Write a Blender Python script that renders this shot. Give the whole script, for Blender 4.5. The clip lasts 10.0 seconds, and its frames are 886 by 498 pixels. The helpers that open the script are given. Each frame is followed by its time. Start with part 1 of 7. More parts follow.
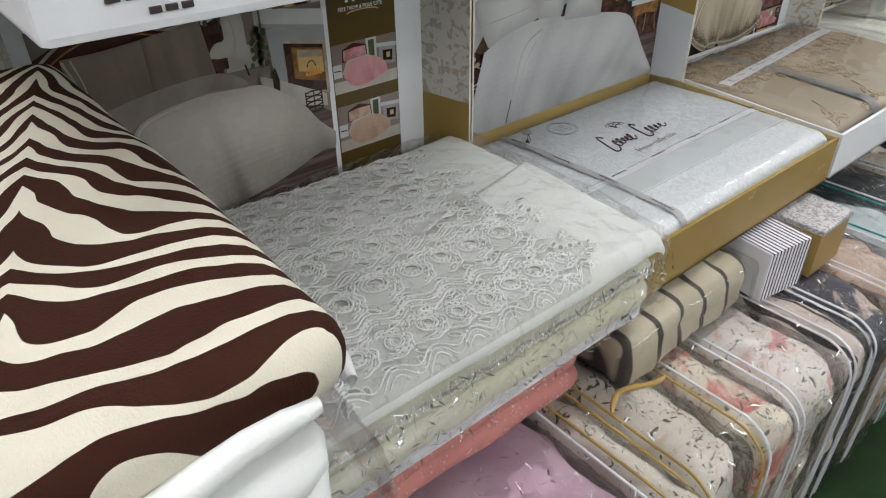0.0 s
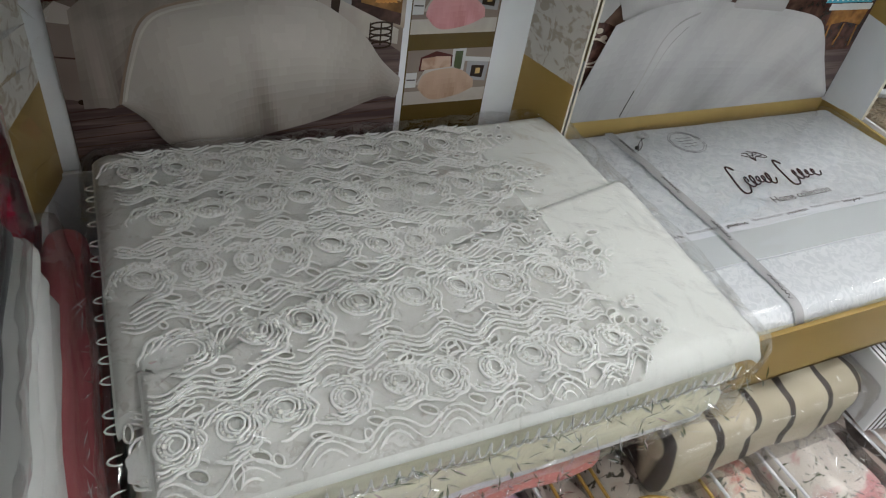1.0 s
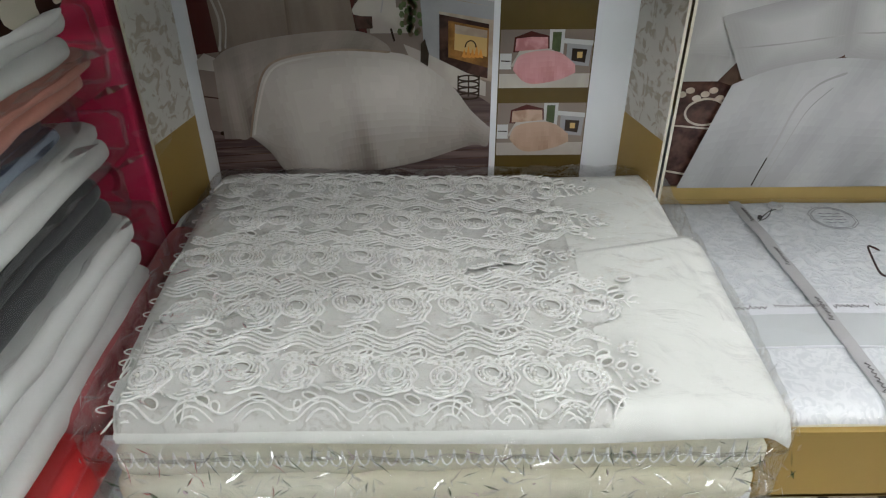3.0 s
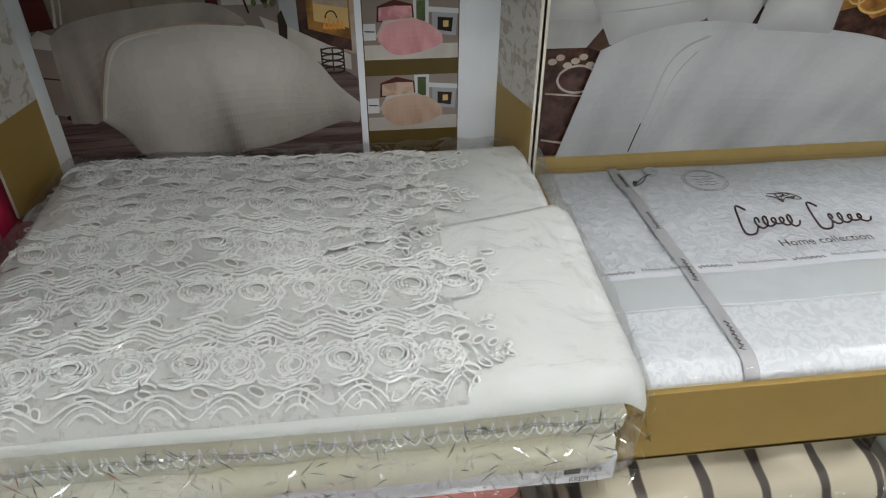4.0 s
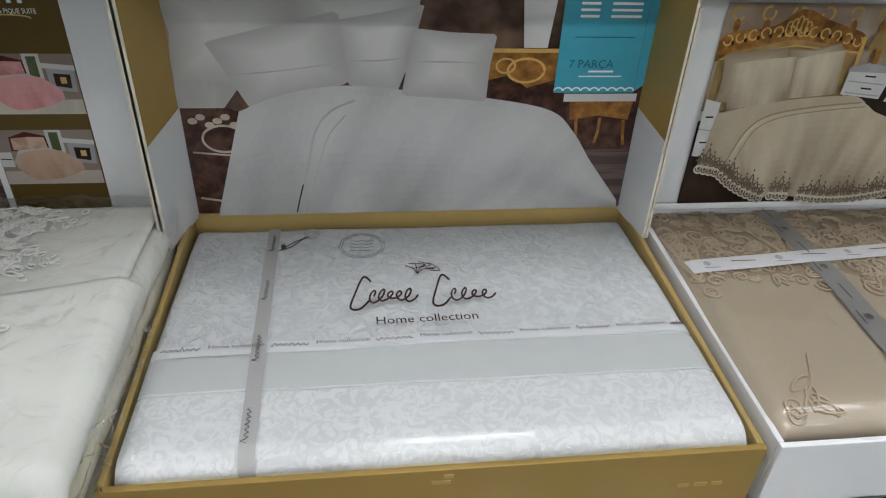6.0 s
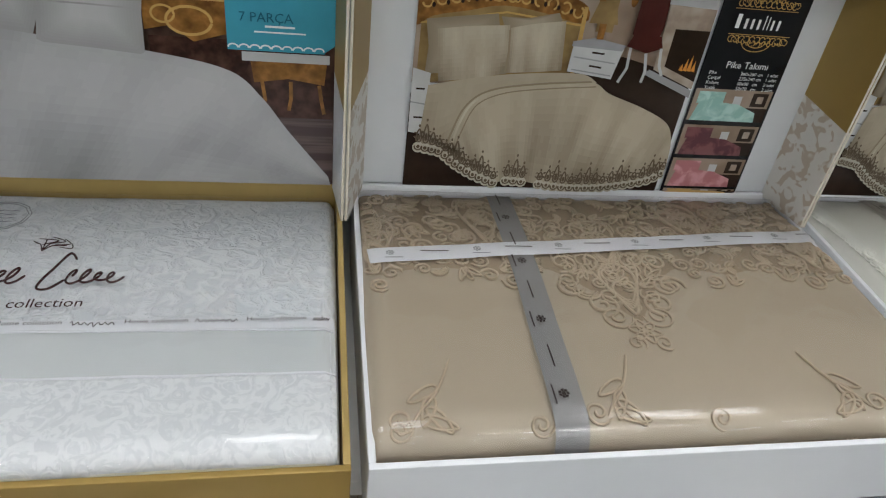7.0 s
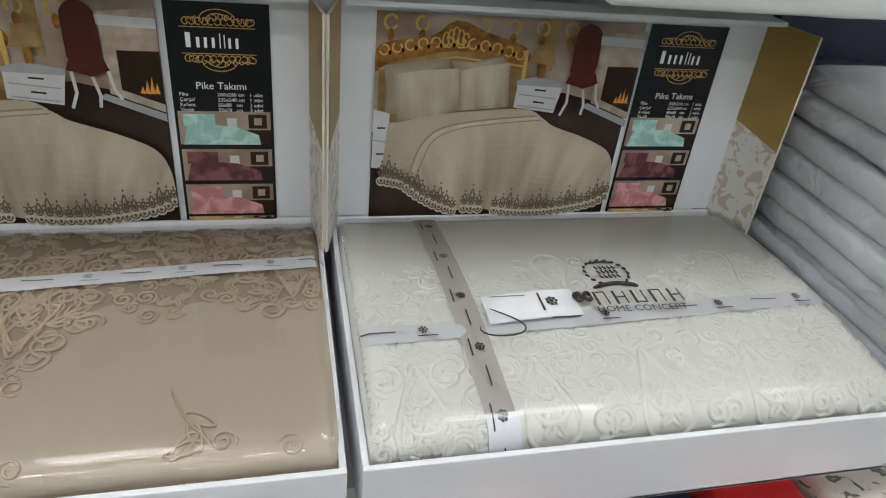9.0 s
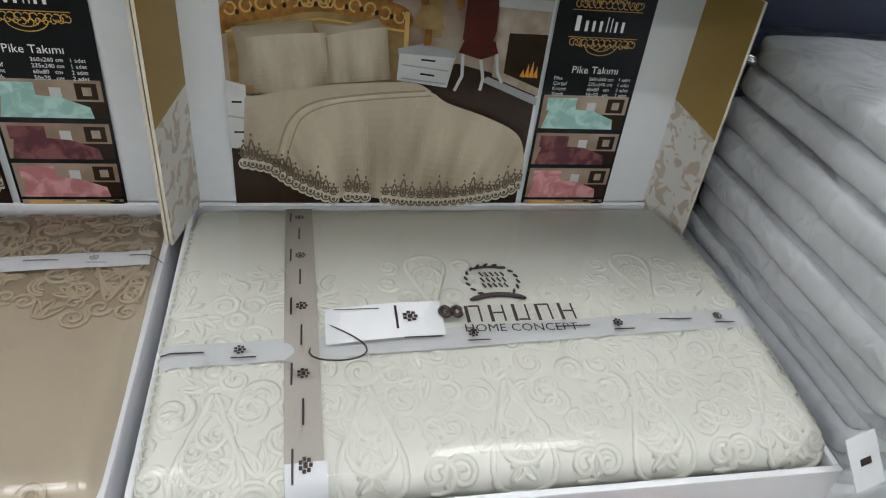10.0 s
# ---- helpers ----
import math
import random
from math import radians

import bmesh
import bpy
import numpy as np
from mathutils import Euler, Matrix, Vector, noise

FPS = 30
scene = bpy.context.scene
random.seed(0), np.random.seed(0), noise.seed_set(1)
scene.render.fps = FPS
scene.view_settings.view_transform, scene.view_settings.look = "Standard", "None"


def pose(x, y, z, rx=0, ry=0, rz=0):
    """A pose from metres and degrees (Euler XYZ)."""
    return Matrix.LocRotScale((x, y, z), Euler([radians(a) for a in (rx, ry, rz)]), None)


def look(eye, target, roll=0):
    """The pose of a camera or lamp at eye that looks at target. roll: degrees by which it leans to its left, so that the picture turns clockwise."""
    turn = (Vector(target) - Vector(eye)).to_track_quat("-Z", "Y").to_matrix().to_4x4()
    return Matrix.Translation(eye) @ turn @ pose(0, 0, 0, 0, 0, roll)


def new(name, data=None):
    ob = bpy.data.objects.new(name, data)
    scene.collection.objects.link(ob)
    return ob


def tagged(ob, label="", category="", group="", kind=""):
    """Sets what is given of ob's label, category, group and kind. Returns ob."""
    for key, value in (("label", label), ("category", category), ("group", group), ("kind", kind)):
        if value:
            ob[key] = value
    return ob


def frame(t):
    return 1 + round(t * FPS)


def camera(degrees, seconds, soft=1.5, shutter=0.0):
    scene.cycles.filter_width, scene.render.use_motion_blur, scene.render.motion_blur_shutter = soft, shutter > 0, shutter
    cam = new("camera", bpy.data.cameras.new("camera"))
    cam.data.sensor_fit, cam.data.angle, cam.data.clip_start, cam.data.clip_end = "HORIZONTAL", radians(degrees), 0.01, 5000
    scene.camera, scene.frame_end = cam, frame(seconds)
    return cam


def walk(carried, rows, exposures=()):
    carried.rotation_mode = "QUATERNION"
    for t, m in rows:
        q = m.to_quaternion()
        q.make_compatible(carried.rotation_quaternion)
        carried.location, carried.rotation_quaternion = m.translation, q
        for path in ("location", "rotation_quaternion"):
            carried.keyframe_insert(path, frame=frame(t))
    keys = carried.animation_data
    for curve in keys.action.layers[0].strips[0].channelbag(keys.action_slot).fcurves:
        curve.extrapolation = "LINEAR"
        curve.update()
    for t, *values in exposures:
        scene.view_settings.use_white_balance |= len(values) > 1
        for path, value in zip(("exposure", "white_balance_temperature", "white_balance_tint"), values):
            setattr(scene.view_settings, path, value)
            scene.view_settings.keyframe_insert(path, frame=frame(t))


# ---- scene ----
cam = camera(66.5, 10.0, soft=1.15)
PATH = [
    (0, (0.045, 0.03, 1.311), (1.107, 1.322, 0.213), -0.8),
    (0.5, (0.134, 0.082, 1.273), (1.122, 1.343, 0.076), 5.9),
    (1, (0.212, 0.157, 1.278), (0.981, 1.491, 0.001), 10.3),
    (1.5, (0.257, 0.17, 1.258), (0.797, 1.715, 0.108), 5.2),
    (2, (0.341, 0.13, 1.259), (0.568, 1.834, 0.236), 2.5),
    (2.5, (0.411, 0.077, 1.267), (0.437, 1.783, 0.224), 0.0),
    (2.7, (0.421, 0.056, 1.264), (0.434, 1.755, 0.21), -0.3),
    (3.8, (0.451, 0.038, 1.234), (0.494, 1.646, 0.045), -0.4),
    (4, (0.494, 0.059, 1.239), (0.699, 1.69, 0.101), 0.4),
    (4.5, (0.583, 0.106, 1.266), (1.192, 1.671, 0.18), 3.1),
    (5, (0.688, 0.108, 1.274), (1.109, 1.726, 0.177), 3.5),
    (5.2, (0.753, 0.09, 1.272), (1.022, 1.741, 0.175), 4.1),
    (6.3, (0.996, 0.06, 1.287), (1.22, 1.712, 0.183), 2.6),
    (6.5, (1.081, 0.057, 1.269), (1.35, 1.718, 0.188), 3.5),
    (7, (1.223, 0.105, 1.257), (1.581, 1.705, 0.113), 7.7),
    (7.5, (1.311, 0.127, 1.263), (1.689, 1.699, 0.086), 6.5),
    (8, (1.455, 0.107, 1.272), (1.605, 1.701, 0.073), 4.0),
    (8.5, (1.654, 0.046, 1.277), (1.995, 1.682, 0.177), 7.8),
    (9, (1.77, 0.047, 1.285), (2.224, 1.685, 0.231), 6.5),
    (9.5, (1.884, 0.097, 1.266), (2.289, 1.7, 0.141), 7.2),
    (10, (1.962, 0.133, 1.269), (2.335, 1.726, 0.118), 6.9),
]
EXPOSURE = [(0, 0.15), (1.5, 0.1), (2.0, 0.05), (2.5, 0.35), (4.0, 0.18), (4.5, 0.05), (5.0, -0.12), (5.2, 0.0), (6.5, 0.0), (7.5, -0.12), (8.5, -0.12), (9.0, 0.0), (10.0, 0.0)]
walk(cam, [(t, look(eye, target, roll)) for t, eye, target, roll in PATH], EXPOSURE)

# ---- light: a closed shop under square ceiling panels ----
PANEL_ABOVE, TUBE_AISLE = 8.7, 37.0
world = bpy.data.worlds.new("world")
scene.world = world
world.use_nodes = True
world.node_tree.nodes["Background"].inputs[0].default_value = (0.9, 0.95, 1.0, 1)
world.node_tree.nodes["Background"].inputs[1].default_value = 0.05


# ---- materials ----
def rgb(c):
    return (c[0], c[1], c[2], 1.0)


def material(name, colour, rough=0.6, var=0.12, scale=40.0, bump=0.15, bump_scale=300.0, metal=0.0, coat=0.0,
             coat_rough=0.1, sheen=0.0, second=None, second_scale=6.0, bump_dist=0.001, spec=0.5):
    """Two-scale variation in colour and fine relief; coordinates are the thing's own, in metres."""
    m = bpy.data.materials.new(name)
    m.use_nodes = True
    nt = m.node_tree
    b = nt.nodes["Principled BSDF"]
    tc = nt.nodes.new("ShaderNodeTexCoord")
    n1 = nt.nodes.new("ShaderNodeTexNoise")
    n1.inputs["Scale"].default_value = scale
    n1.inputs["Detail"].default_value = 4
    n2 = nt.nodes.new("ShaderNodeTexNoise")
    n2.inputs["Scale"].default_value = second_scale
    nb = nt.nodes.new("ShaderNodeTexNoise")
    nb.inputs["Scale"].default_value = bump_scale
    nb.inputs["Detail"].default_value = 3
    for n in (n1, n2, nb):
        nt.links.new(tc.outputs["Object"], n.inputs["Vector"])
    mix1 = nt.nodes.new("ShaderNodeMix")
    mix1.data_type = "RGBA"
    dark = [max(0.0, v * (1 - var)) for v in colour]
    light = [min(1.0, v * (1 + var * 0.6)) for v in colour]
    mix1.inputs[6].default_value = rgb(dark)
    mix1.inputs[7].default_value = rgb(light)
    nt.links.new(n1.outputs[0], mix1.inputs[0])
    mix2 = nt.nodes.new("ShaderNodeMix")
    mix2.data_type = "RGBA"
    other = second if second else [v * (1 - var * 0.8) for v in colour]
    mix2.inputs[7].default_value = rgb(other)
    ramp = nt.nodes.new("ShaderNodeMapRange")
    ramp.inputs[1].default_value, ramp.inputs[2].default_value = 0.42, 0.72
    nt.links.new(n2.outputs[0], ramp.inputs[0])
    nt.links.new(ramp.outputs[0], mix2.inputs[0])
    nt.links.new(mix1.outputs[2], mix2.inputs[6])
    nt.links.new(mix2.outputs[2], b.inputs["Base Color"])
    b.inputs["Roughness"].default_value = rough
    b.inputs["Metallic"].default_value = metal
    b.inputs["Specular IOR Level"].default_value = spec
    b.inputs["Coat Weight"].default_value = coat
    b.inputs["Coat Roughness"].default_value = coat_rough
    b.inputs["Sheen Weight"].default_value = sheen
    bp = nt.nodes.new("ShaderNodeBump")
    bp.inputs["Strength"].default_value = bump
    bp.inputs["Distance"].default_value = bump_dist
    nt.links.new(nb.outputs[0], bp.inputs["Height"])
    nt.links.new(bp.outputs[0], b.inputs["Normal"])
    return m


def pattern_material(name, ground, figure, scale, rough=0.5, rough_figure=None, lo=0.48, hi=0.54, detail=2.0, distort=1.5,
                     bump=0.3, dist=0.001, coat=0.0, coat_rough=0.12, kind="noise"):
    """A woven or printed figure of blots and scrolls over a ground."""
    m = material(name, ground, rough, 0.06, 60, 0.1, 500, coat=coat, coat_rough=coat_rough)
    nt = m.node_tree
    b = nt.nodes["Principled BSDF"]
    tc = [n for n in nt.nodes if n.type == "TEX_COORD"][0]
    if kind == "voronoi":
        t = nt.nodes.new("ShaderNodeTexVoronoi")
        t.feature = "SMOOTH_F1"
        t.inputs["Scale"].default_value = scale
    elif kind == "wave":
        t = nt.nodes.new("ShaderNodeTexWave")
        t.inputs["Scale"].default_value = scale
        t.inputs["Distortion"].default_value = distort
        t.inputs["Detail"].default_value = detail
    else:
        t = nt.nodes.new("ShaderNodeTexNoise")
        t.inputs["Scale"].default_value = scale
        t.inputs["Detail"].default_value = detail
        t.inputs["Distortion"].default_value = distort
    nt.links.new(tc.outputs["Object"], t.inputs["Vector"])
    r = nt.nodes.new("ShaderNodeMapRange")
    r.inputs[1].default_value, r.inputs[2].default_value = lo, hi
    nt.links.new(t.outputs[1] if kind == "wave" else t.outputs[0], r.inputs[0])
    mix = nt.nodes.new("ShaderNodeMix")
    mix.data_type = "RGBA"
    old = b.inputs["Base Color"].links[0].from_socket
    nt.links.new(old, mix.inputs[6])
    mix.inputs[7].default_value = rgb(figure)
    nt.links.new(r.outputs[0], mix.inputs[0])
    nt.links.new(mix.outputs[2], b.inputs["Base Color"])
    bp = nt.nodes.new("ShaderNodeBump")
    bp.inputs["Strength"].default_value = bump
    bp.inputs["Distance"].default_value = dist
    nt.links.new(r.outputs[0], bp.inputs["Height"])
    nt.links.new(b.inputs["Normal"].links[0].from_socket, bp.inputs["Normal"])
    nt.links.new(bp.outputs[0], b.inputs["Normal"])
    if rough_figure is not None:
        mr = nt.nodes.new("ShaderNodeMapRange")
        mr.inputs[3].default_value, mr.inputs[4].default_value = rough, rough_figure
        nt.links.new(r.outputs[0], mr.inputs[0])
        nt.links.new(mr.outputs[0], b.inputs["Roughness"])
    return m


def film_material(name, strength=0.6, scale=22.0, tint=(1, 1, 1), rough=0.06, dist=0.004, base=0.03, gain=0.75):
    """Clear wrapping film: see-through, with gloss that grows at grazing angles and a creased surface."""
    m = bpy.data.materials.new(name)
    m.use_nodes = True
    nt = m.node_tree
    nt.nodes.remove(nt.nodes["Principled BSDF"])
    out = nt.nodes["Material Output"]
    tr = nt.nodes.new("ShaderNodeBsdfTransparent")
    tr.inputs[0].default_value = rgb(tint)
    gl = nt.nodes.new("ShaderNodeBsdfGlossy")
    gl.inputs["Roughness"].default_value = rough
    mix = nt.nodes.new("ShaderNodeMixShader")
    fr = nt.nodes.new("ShaderNodeFresnel")
    fr.inputs[0].default_value = 1.45
    mr = nt.nodes.new("ShaderNodeMapRange")
    mr.inputs[3].default_value, mr.inputs[4].default_value = base, gain
    nt.links.new(fr.outputs[0], mr.inputs[0])
    nt.links.new(mr.outputs[0], mix.inputs[0])
    nt.links.new(tr.outputs[0], mix.inputs[1])
    nt.links.new(gl.outputs[0], mix.inputs[2])
    nt.links.new(mix.outputs[0], out.inputs[0])
    tc = nt.nodes.new("ShaderNodeTexCoord")
    v = nt.nodes.new("ShaderNodeTexVoronoi")
    v.feature = "DISTANCE_TO_EDGE"
    v.inputs["Scale"].default_value = scale
    n = nt.nodes.new("ShaderNodeTexNoise")
    n.inputs["Scale"].default_value = scale * 0.9
    n.inputs["Detail"].default_value = 5
    n.inputs["Distortion"].default_value = 1.2
    add = nt.nodes.new("ShaderNodeMath")
    add.operation = "ADD"
    nt.links.new(tc.outputs["Object"], v.inputs["Vector"])
    nt.links.new(tc.outputs["Object"], n.inputs["Vector"])
    nt.links.new(v.outputs[0], add.inputs[0])
    nt.links.new(n.outputs[0], add.inputs[1])
    bp = nt.nodes.new("ShaderNodeBump")
    bp.inputs["Strength"].default_value = strength
    bp.inputs["Distance"].default_value = dist
    nt.links.new(add.outputs[0], bp.inputs["Height"])
    nt.links.new(bp.outputs[0], gl.inputs["Normal"])
    nt.links.new(bp.outputs[0], fr.inputs["Normal"])
    return m


def glow(name, colour, strength):
    m = bpy.data.materials.new(name)
    m.use_nodes = True
    b = m.node_tree.nodes["Principled BSDF"]
    b.inputs["Base Color"].default_value = rgb(colour)
    b.inputs["Emission Color"].default_value = rgb(colour)
    b.inputs["Emission Strength"].default_value = strength
    return m


PRINTS = {}


def ink(name, colour, var=0.1, scale=60.0, second=None, second_scale=14.0):
    """Glossy printed colour on the lid's paper."""
    if name not in PRINTS:
        PRINTS[name] = material("print_" + name, colour, 0.17, var, scale, 0.03, 200, second=second, second_scale=second_scale, spec=0.35)
    return PRINTS[name]


def ink_folds(name, lo, hi, sx=45.0, sz=5.0, lo_at=0.40, hi_at=0.62):
    """Printed cloth: soft streaks that run down the folds."""
    if name in PRINTS:
        return PRINTS[name]
    m = ink(name, hi, 0.06, 30)
    nt = m.node_tree
    b = nt.nodes["Principled BSDF"]
    tc = [n for n in nt.nodes if n.type == "TEX_COORD"][0]
    mp = nt.nodes.new("ShaderNodeMapping")
    mp.inputs["Scale"].default_value = (sx, 1.0, sz)
    n = nt.nodes.new("ShaderNodeTexNoise")
    n.inputs["Scale"].default_value = 1.0
    n.inputs["Detail"].default_value = 4.0
    n.inputs["Distortion"].default_value = 0.6
    nt.links.new(tc.outputs["Object"], mp.inputs[0])
    nt.links.new(mp.outputs[0], n.inputs["Vector"])
    r = nt.nodes.new("ShaderNodeMapRange")
    r.interpolation_type = "SMOOTHSTEP"
    r.inputs[1].default_value, r.inputs[2].default_value = lo_at, hi_at
    nt.links.new(n.outputs[0], r.inputs[0])
    mix = nt.nodes.new("ShaderNodeMix")
    mix.data_type = "RGBA"
    mix.inputs[6].default_value = rgb(lo)
    nt.links.new(b.inputs["Base Color"].links[0].from_socket, mix.inputs[7])
    nt.links.new(r.outputs[0], mix.inputs[0])
    nt.links.new(mix.outputs[2], b.inputs["Base Color"])
    return m


M_white_card = material("white_card", (0.64, 0.66, 0.68), 0.35, 0.05, 30, 0.05, 150)
M_white_box = material("white_box_card", (0.80, 0.81, 0.84), 0.4, 0.04, 20, 0.05, 120)
M_gold_card = material("gold_card", (0.36, 0.235, 0.065), 0.42, 0.08, 25, 0.06, 200, metal=0.25)
M_gold_edge = material("gold_edge", (0.46, 0.33, 0.12), 0.4, 0.12, 60, 0.08, 200, metal=0.25)
M_raw_card = material("raw_card_edge", (0.62, 0.57, 0.47), 0.8, 0.2, 120, 0.3, 400)
M_floral_card = pattern_material("floral_card", (0.70, 0.68, 0.64), (0.50, 0.42, 0.34), 62, 0.45, None, 0.52, 0.58, 1.0, 0.8, 0.05)
M_floral_grey = pattern_material("floral_grey_card", (0.56, 0.54, 0.50), (0.38, 0.33, 0.27), 70, 0.5, None, 0.50, 0.60, 2.0, 1.0, 0.05)
M_cloth_white = material("white_cotton", (0.74, 0.75, 0.71), 0.75, 0.06, 14, 0.25, 1400, sheen=0.2, second_scale=5, bump_dist=0.0004)
M_lace_ground = pattern_material("lace_ground", (0.64, 0.64, 0.605), (0.54, 0.53, 0.49), 90, 0.8, None, 0.54, 0.64, 2.0, 1.6, 0.4, 0.001)
M_lace = material("lace_cord", (0.90, 0.90, 0.87), 0.55, 0.1, 200, 0.4, 900, sheen=0.2)
M_pearl = material("pearl_bead", (0.85, 0.84, 0.78), 0.18, 0.05, 100, 0.0, 100, coat=1.0, coat_rough=0.05)
M_cream = material("cream_cotton_edge", (0.70, 0.67, 0.52), 0.75, 0.12, 60, 0.4, 700, second=(0.74, 0.74, 0.66), second_scale=9)
M_film = film_material("clear_film", 1.0, 20.0, dist=0.024, base=0.02, gain=0.34, rough=0.05)
M_lace_soft = material("lace_net_fill", (0.72, 0.725, 0.695), 0.7, 0.12, 150, 0.5, 900, second=(0.60, 0.595, 0.555), second_scale=30)
M_lace_gap_shade = material("lace_gap_shade", (0.40, 0.395, 0.35), 0.8, 0.3, 400, 0.5, 900, second=(0.50, 0.49, 0.45), second_scale=60)
M_film_stiff = film_material("stiff_film_fold", 0.0, 20.0, rough=0.10, base=0.22, gain=0.7)
M_film_soft = film_material("soft_clear_film", 0.5, 9.0, dist=0.003, rough=0.035, base=0.015, gain=0.6)
M_film_quilt = film_material("quilt_bag_film", 1.0, 34.0, dist=0.010, rough=0.03, base=0.02, gain=0.7)
M_film_bag = film_material("bag_film", 0.6, 14.0, dist=0.004, rough=0.05, base=0.02, gain=0.4)
M_damask = pattern_material("white_damask", (0.66, 0.685, 0.71), (0.75, 0.77, 0.785), 60, 0.5, 0.36, 0.40, 0.60, 3.0, 1.8, 0.6, 0.003, coat=0.35)
M_damask_bold = pattern_material("bold_damask", (0.66, 0.68, 0.70), (0.745, 0.76, 0.775), 64, 0.35, 0.55, 0.42, 0.56, 2.0, 2.6, 0.3, 0.001, coat=0.4)
M_satin = material("grey_satin_band", (0.60, 0.625, 0.63), 0.4, 0.05, 18, 0.1, 600, coat=0.4)
M_ribbon_white = material("white_ribbon", (0.76, 0.77, 0.80), 0.35, 0.04, 60, 0.1, 900)
M_ribbon_grey = material("silver_grey_ribbon", (0.27, 0.265, 0.265), 0.3, 0.08, 60, 0.1, 900, coat=0.5, spec=0.7)
M_ribbon_mist = material("pale_grey_ribbon", (0.47, 0.465, 0.47), 0.35, 0.06, 60, 0.1, 900, coat=0.3)
M_ribbon_taupe = material("taupe_ribbon", (0.46, 0.43, 0.39), 0.3, 0.08, 60, 0.1, 900, coat=0.5)
M_ribbon_sheer = material("sheer_grey_ribbon", (0.62, 0.63, 0.64), 0.3, 0.06, 60, 0.1, 900, coat=0.5)
M_beige = material("beige_jersey", (0.435, 0.367, 0.277), 0.55, 0.05, 9, 0.2, 900, coat=0.75, coat_rough=0.09, second_scale=4, bump_dist=0.0005)
M_beige_cord = material("beige_embroidery", (0.51, 0.415, 0.298), 0.6, 0.12, 120, 0.5, 900, coat=0.3)
M_beige_ground_shade = material("beige_ground_shade", (0.345, 0.272, 0.188), 0.75, 0.1, 80, 0.4, 700, coat=0.4)
M_ivory = material("ivory_jersey", (0.72, 0.72, 0.66), 0.55, 0.05, 9, 0.2, 900, coat=0.6, coat_rough=0.1, second_scale=4, bump_dist=0.0005)
M_ivory_cord = material("ivory_embroidery", (0.73, 0.73, 0.665), 0.6, 0.05, 40, 0.5, 900, coat=0.3)
M_ink_dark = material("dark_print", (0.045, 0.03, 0.03), 0.3, 0.2, 100, 0.0, 100)
M_ink_maroon = material("maroon_foil", (0.07, 0.02, 0.018), 0.25, 0.3, 100, 0.0, 100, metal=0.3)
M_ink_grey = material("grey_print", (0.32, 0.33, 0.35), 0.4, 0.2, 100, 0.0, 100)
M_string = material("black_string", (0.04, 0.035, 0.03), 0.6, 0.2, 300, 0.3, 800)
M_paper = material("white_paper", (0.80, 0.81, 0.83), 0.5, 0.04, 60, 0.05, 300)
M_shelf = material("white_shelf_board", (0.70, 0.70, 0.69), 0.4, 0.06, 12, 0.05, 150)
M_wall = material("painted_shop_wall", (0.66, 0.67, 0.68), 0.8, 0.08, 3, 0.2, 90)
M_ceiling = material("ceiling_tile", (0.62, 0.62, 0.61), 0.85, 0.06, 6, 0.2, 120)
M_grass = material("green_turf", (0.03, 0.09, 0.018), 0.9, 0.6, 180, 1.0, 400, bump_dist=0.01)
M_panel = glow("shelf_panel_glow", (0.975, 0.985, 1.0), PANEL_ABOVE)
M_panel_aisle = glow("aisle_tube_glow", (0.975, 0.985, 1.0), TUBE_AISLE)
M_panel_frame = material("panel_frame", (0.75, 0.75, 0.75), 0.4, 0.05, 30, 0.0, 100)
M_crimson = material("crimson_cloth", (0.66, 0.022, 0.095), 0.6, 0.1, 30, 0.2, 700, sheen=0.1)


# ---- mesh helpers ----
def link_mesh(name, verts, faces, mats, parent=None, label="", index=None, smooth=True):
    """One mesh object; a part keeps world coordinates by undoing its thing's offset."""
    me = bpy.data.meshes.new(name)
    me.from_pydata([tuple(v) for v in verts], [], faces)
    if not isinstance(mats, (list, tuple)):
        mats = [mats]
    for m in mats:
        me.materials.append(m)
    if index is not None:
        me.polygons.foreach_set("material_index", index)
    me.polygons.foreach_set("use_smooth", [smooth] * len(me.polygons))
    me.update()
    ob = new(name, me)
    if parent is not None:
        ob.parent = parent
        if parent.type == "EMPTY":
            ob.location = -parent.location
    if label:
        ob["label"] = label
    return ob


def part(name, bm, mat, parent, label="", smooth=False):
    me = bpy.data.meshes.new(name)
    bm.to_mesh(me)
    bm.free()
    me.materials.append(mat)
    me.polygons.foreach_set("use_smooth", [smooth] * len(me.polygons))
    ob = new(name, me)
    if parent is not None:
        ob.parent = parent
        if parent.type == "EMPTY":
            ob.location = -parent.location
    if label:
        ob["label"] = label
    return ob


def thing(name, base, label, category, group=""):
    ob = new(name)
    ob.location = base
    ob.empty_display_size = 0.05
    return tagged(ob, label, category, group)


def block(x0, x1, y0, y1, z0, z1, bevel=0.0015, tilt_front=0.0):
    """A bevelled slab; tilt_front lowers the top along its front edge."""
    bm = bmesh.new()
    bmesh.ops.create_cube(bm, size=1)
    for v in bm.verts:
        fx, fy, fz = v.co.x + 0.5, v.co.y + 0.5, v.co.z + 0.5
        v.co = (x0 + fx * (x1 - x0), y0 + fy * (y1 - y0), z0 + fz * (z1 - z0) - (tilt_front if fz > 0.5 and fy < 0.5 else 0))
    if bevel:
        bmesh.ops.bevel(bm, geom=list(bm.edges), offset=bevel, segments=2, affect="EDGES", profile=0.6)
    return bm


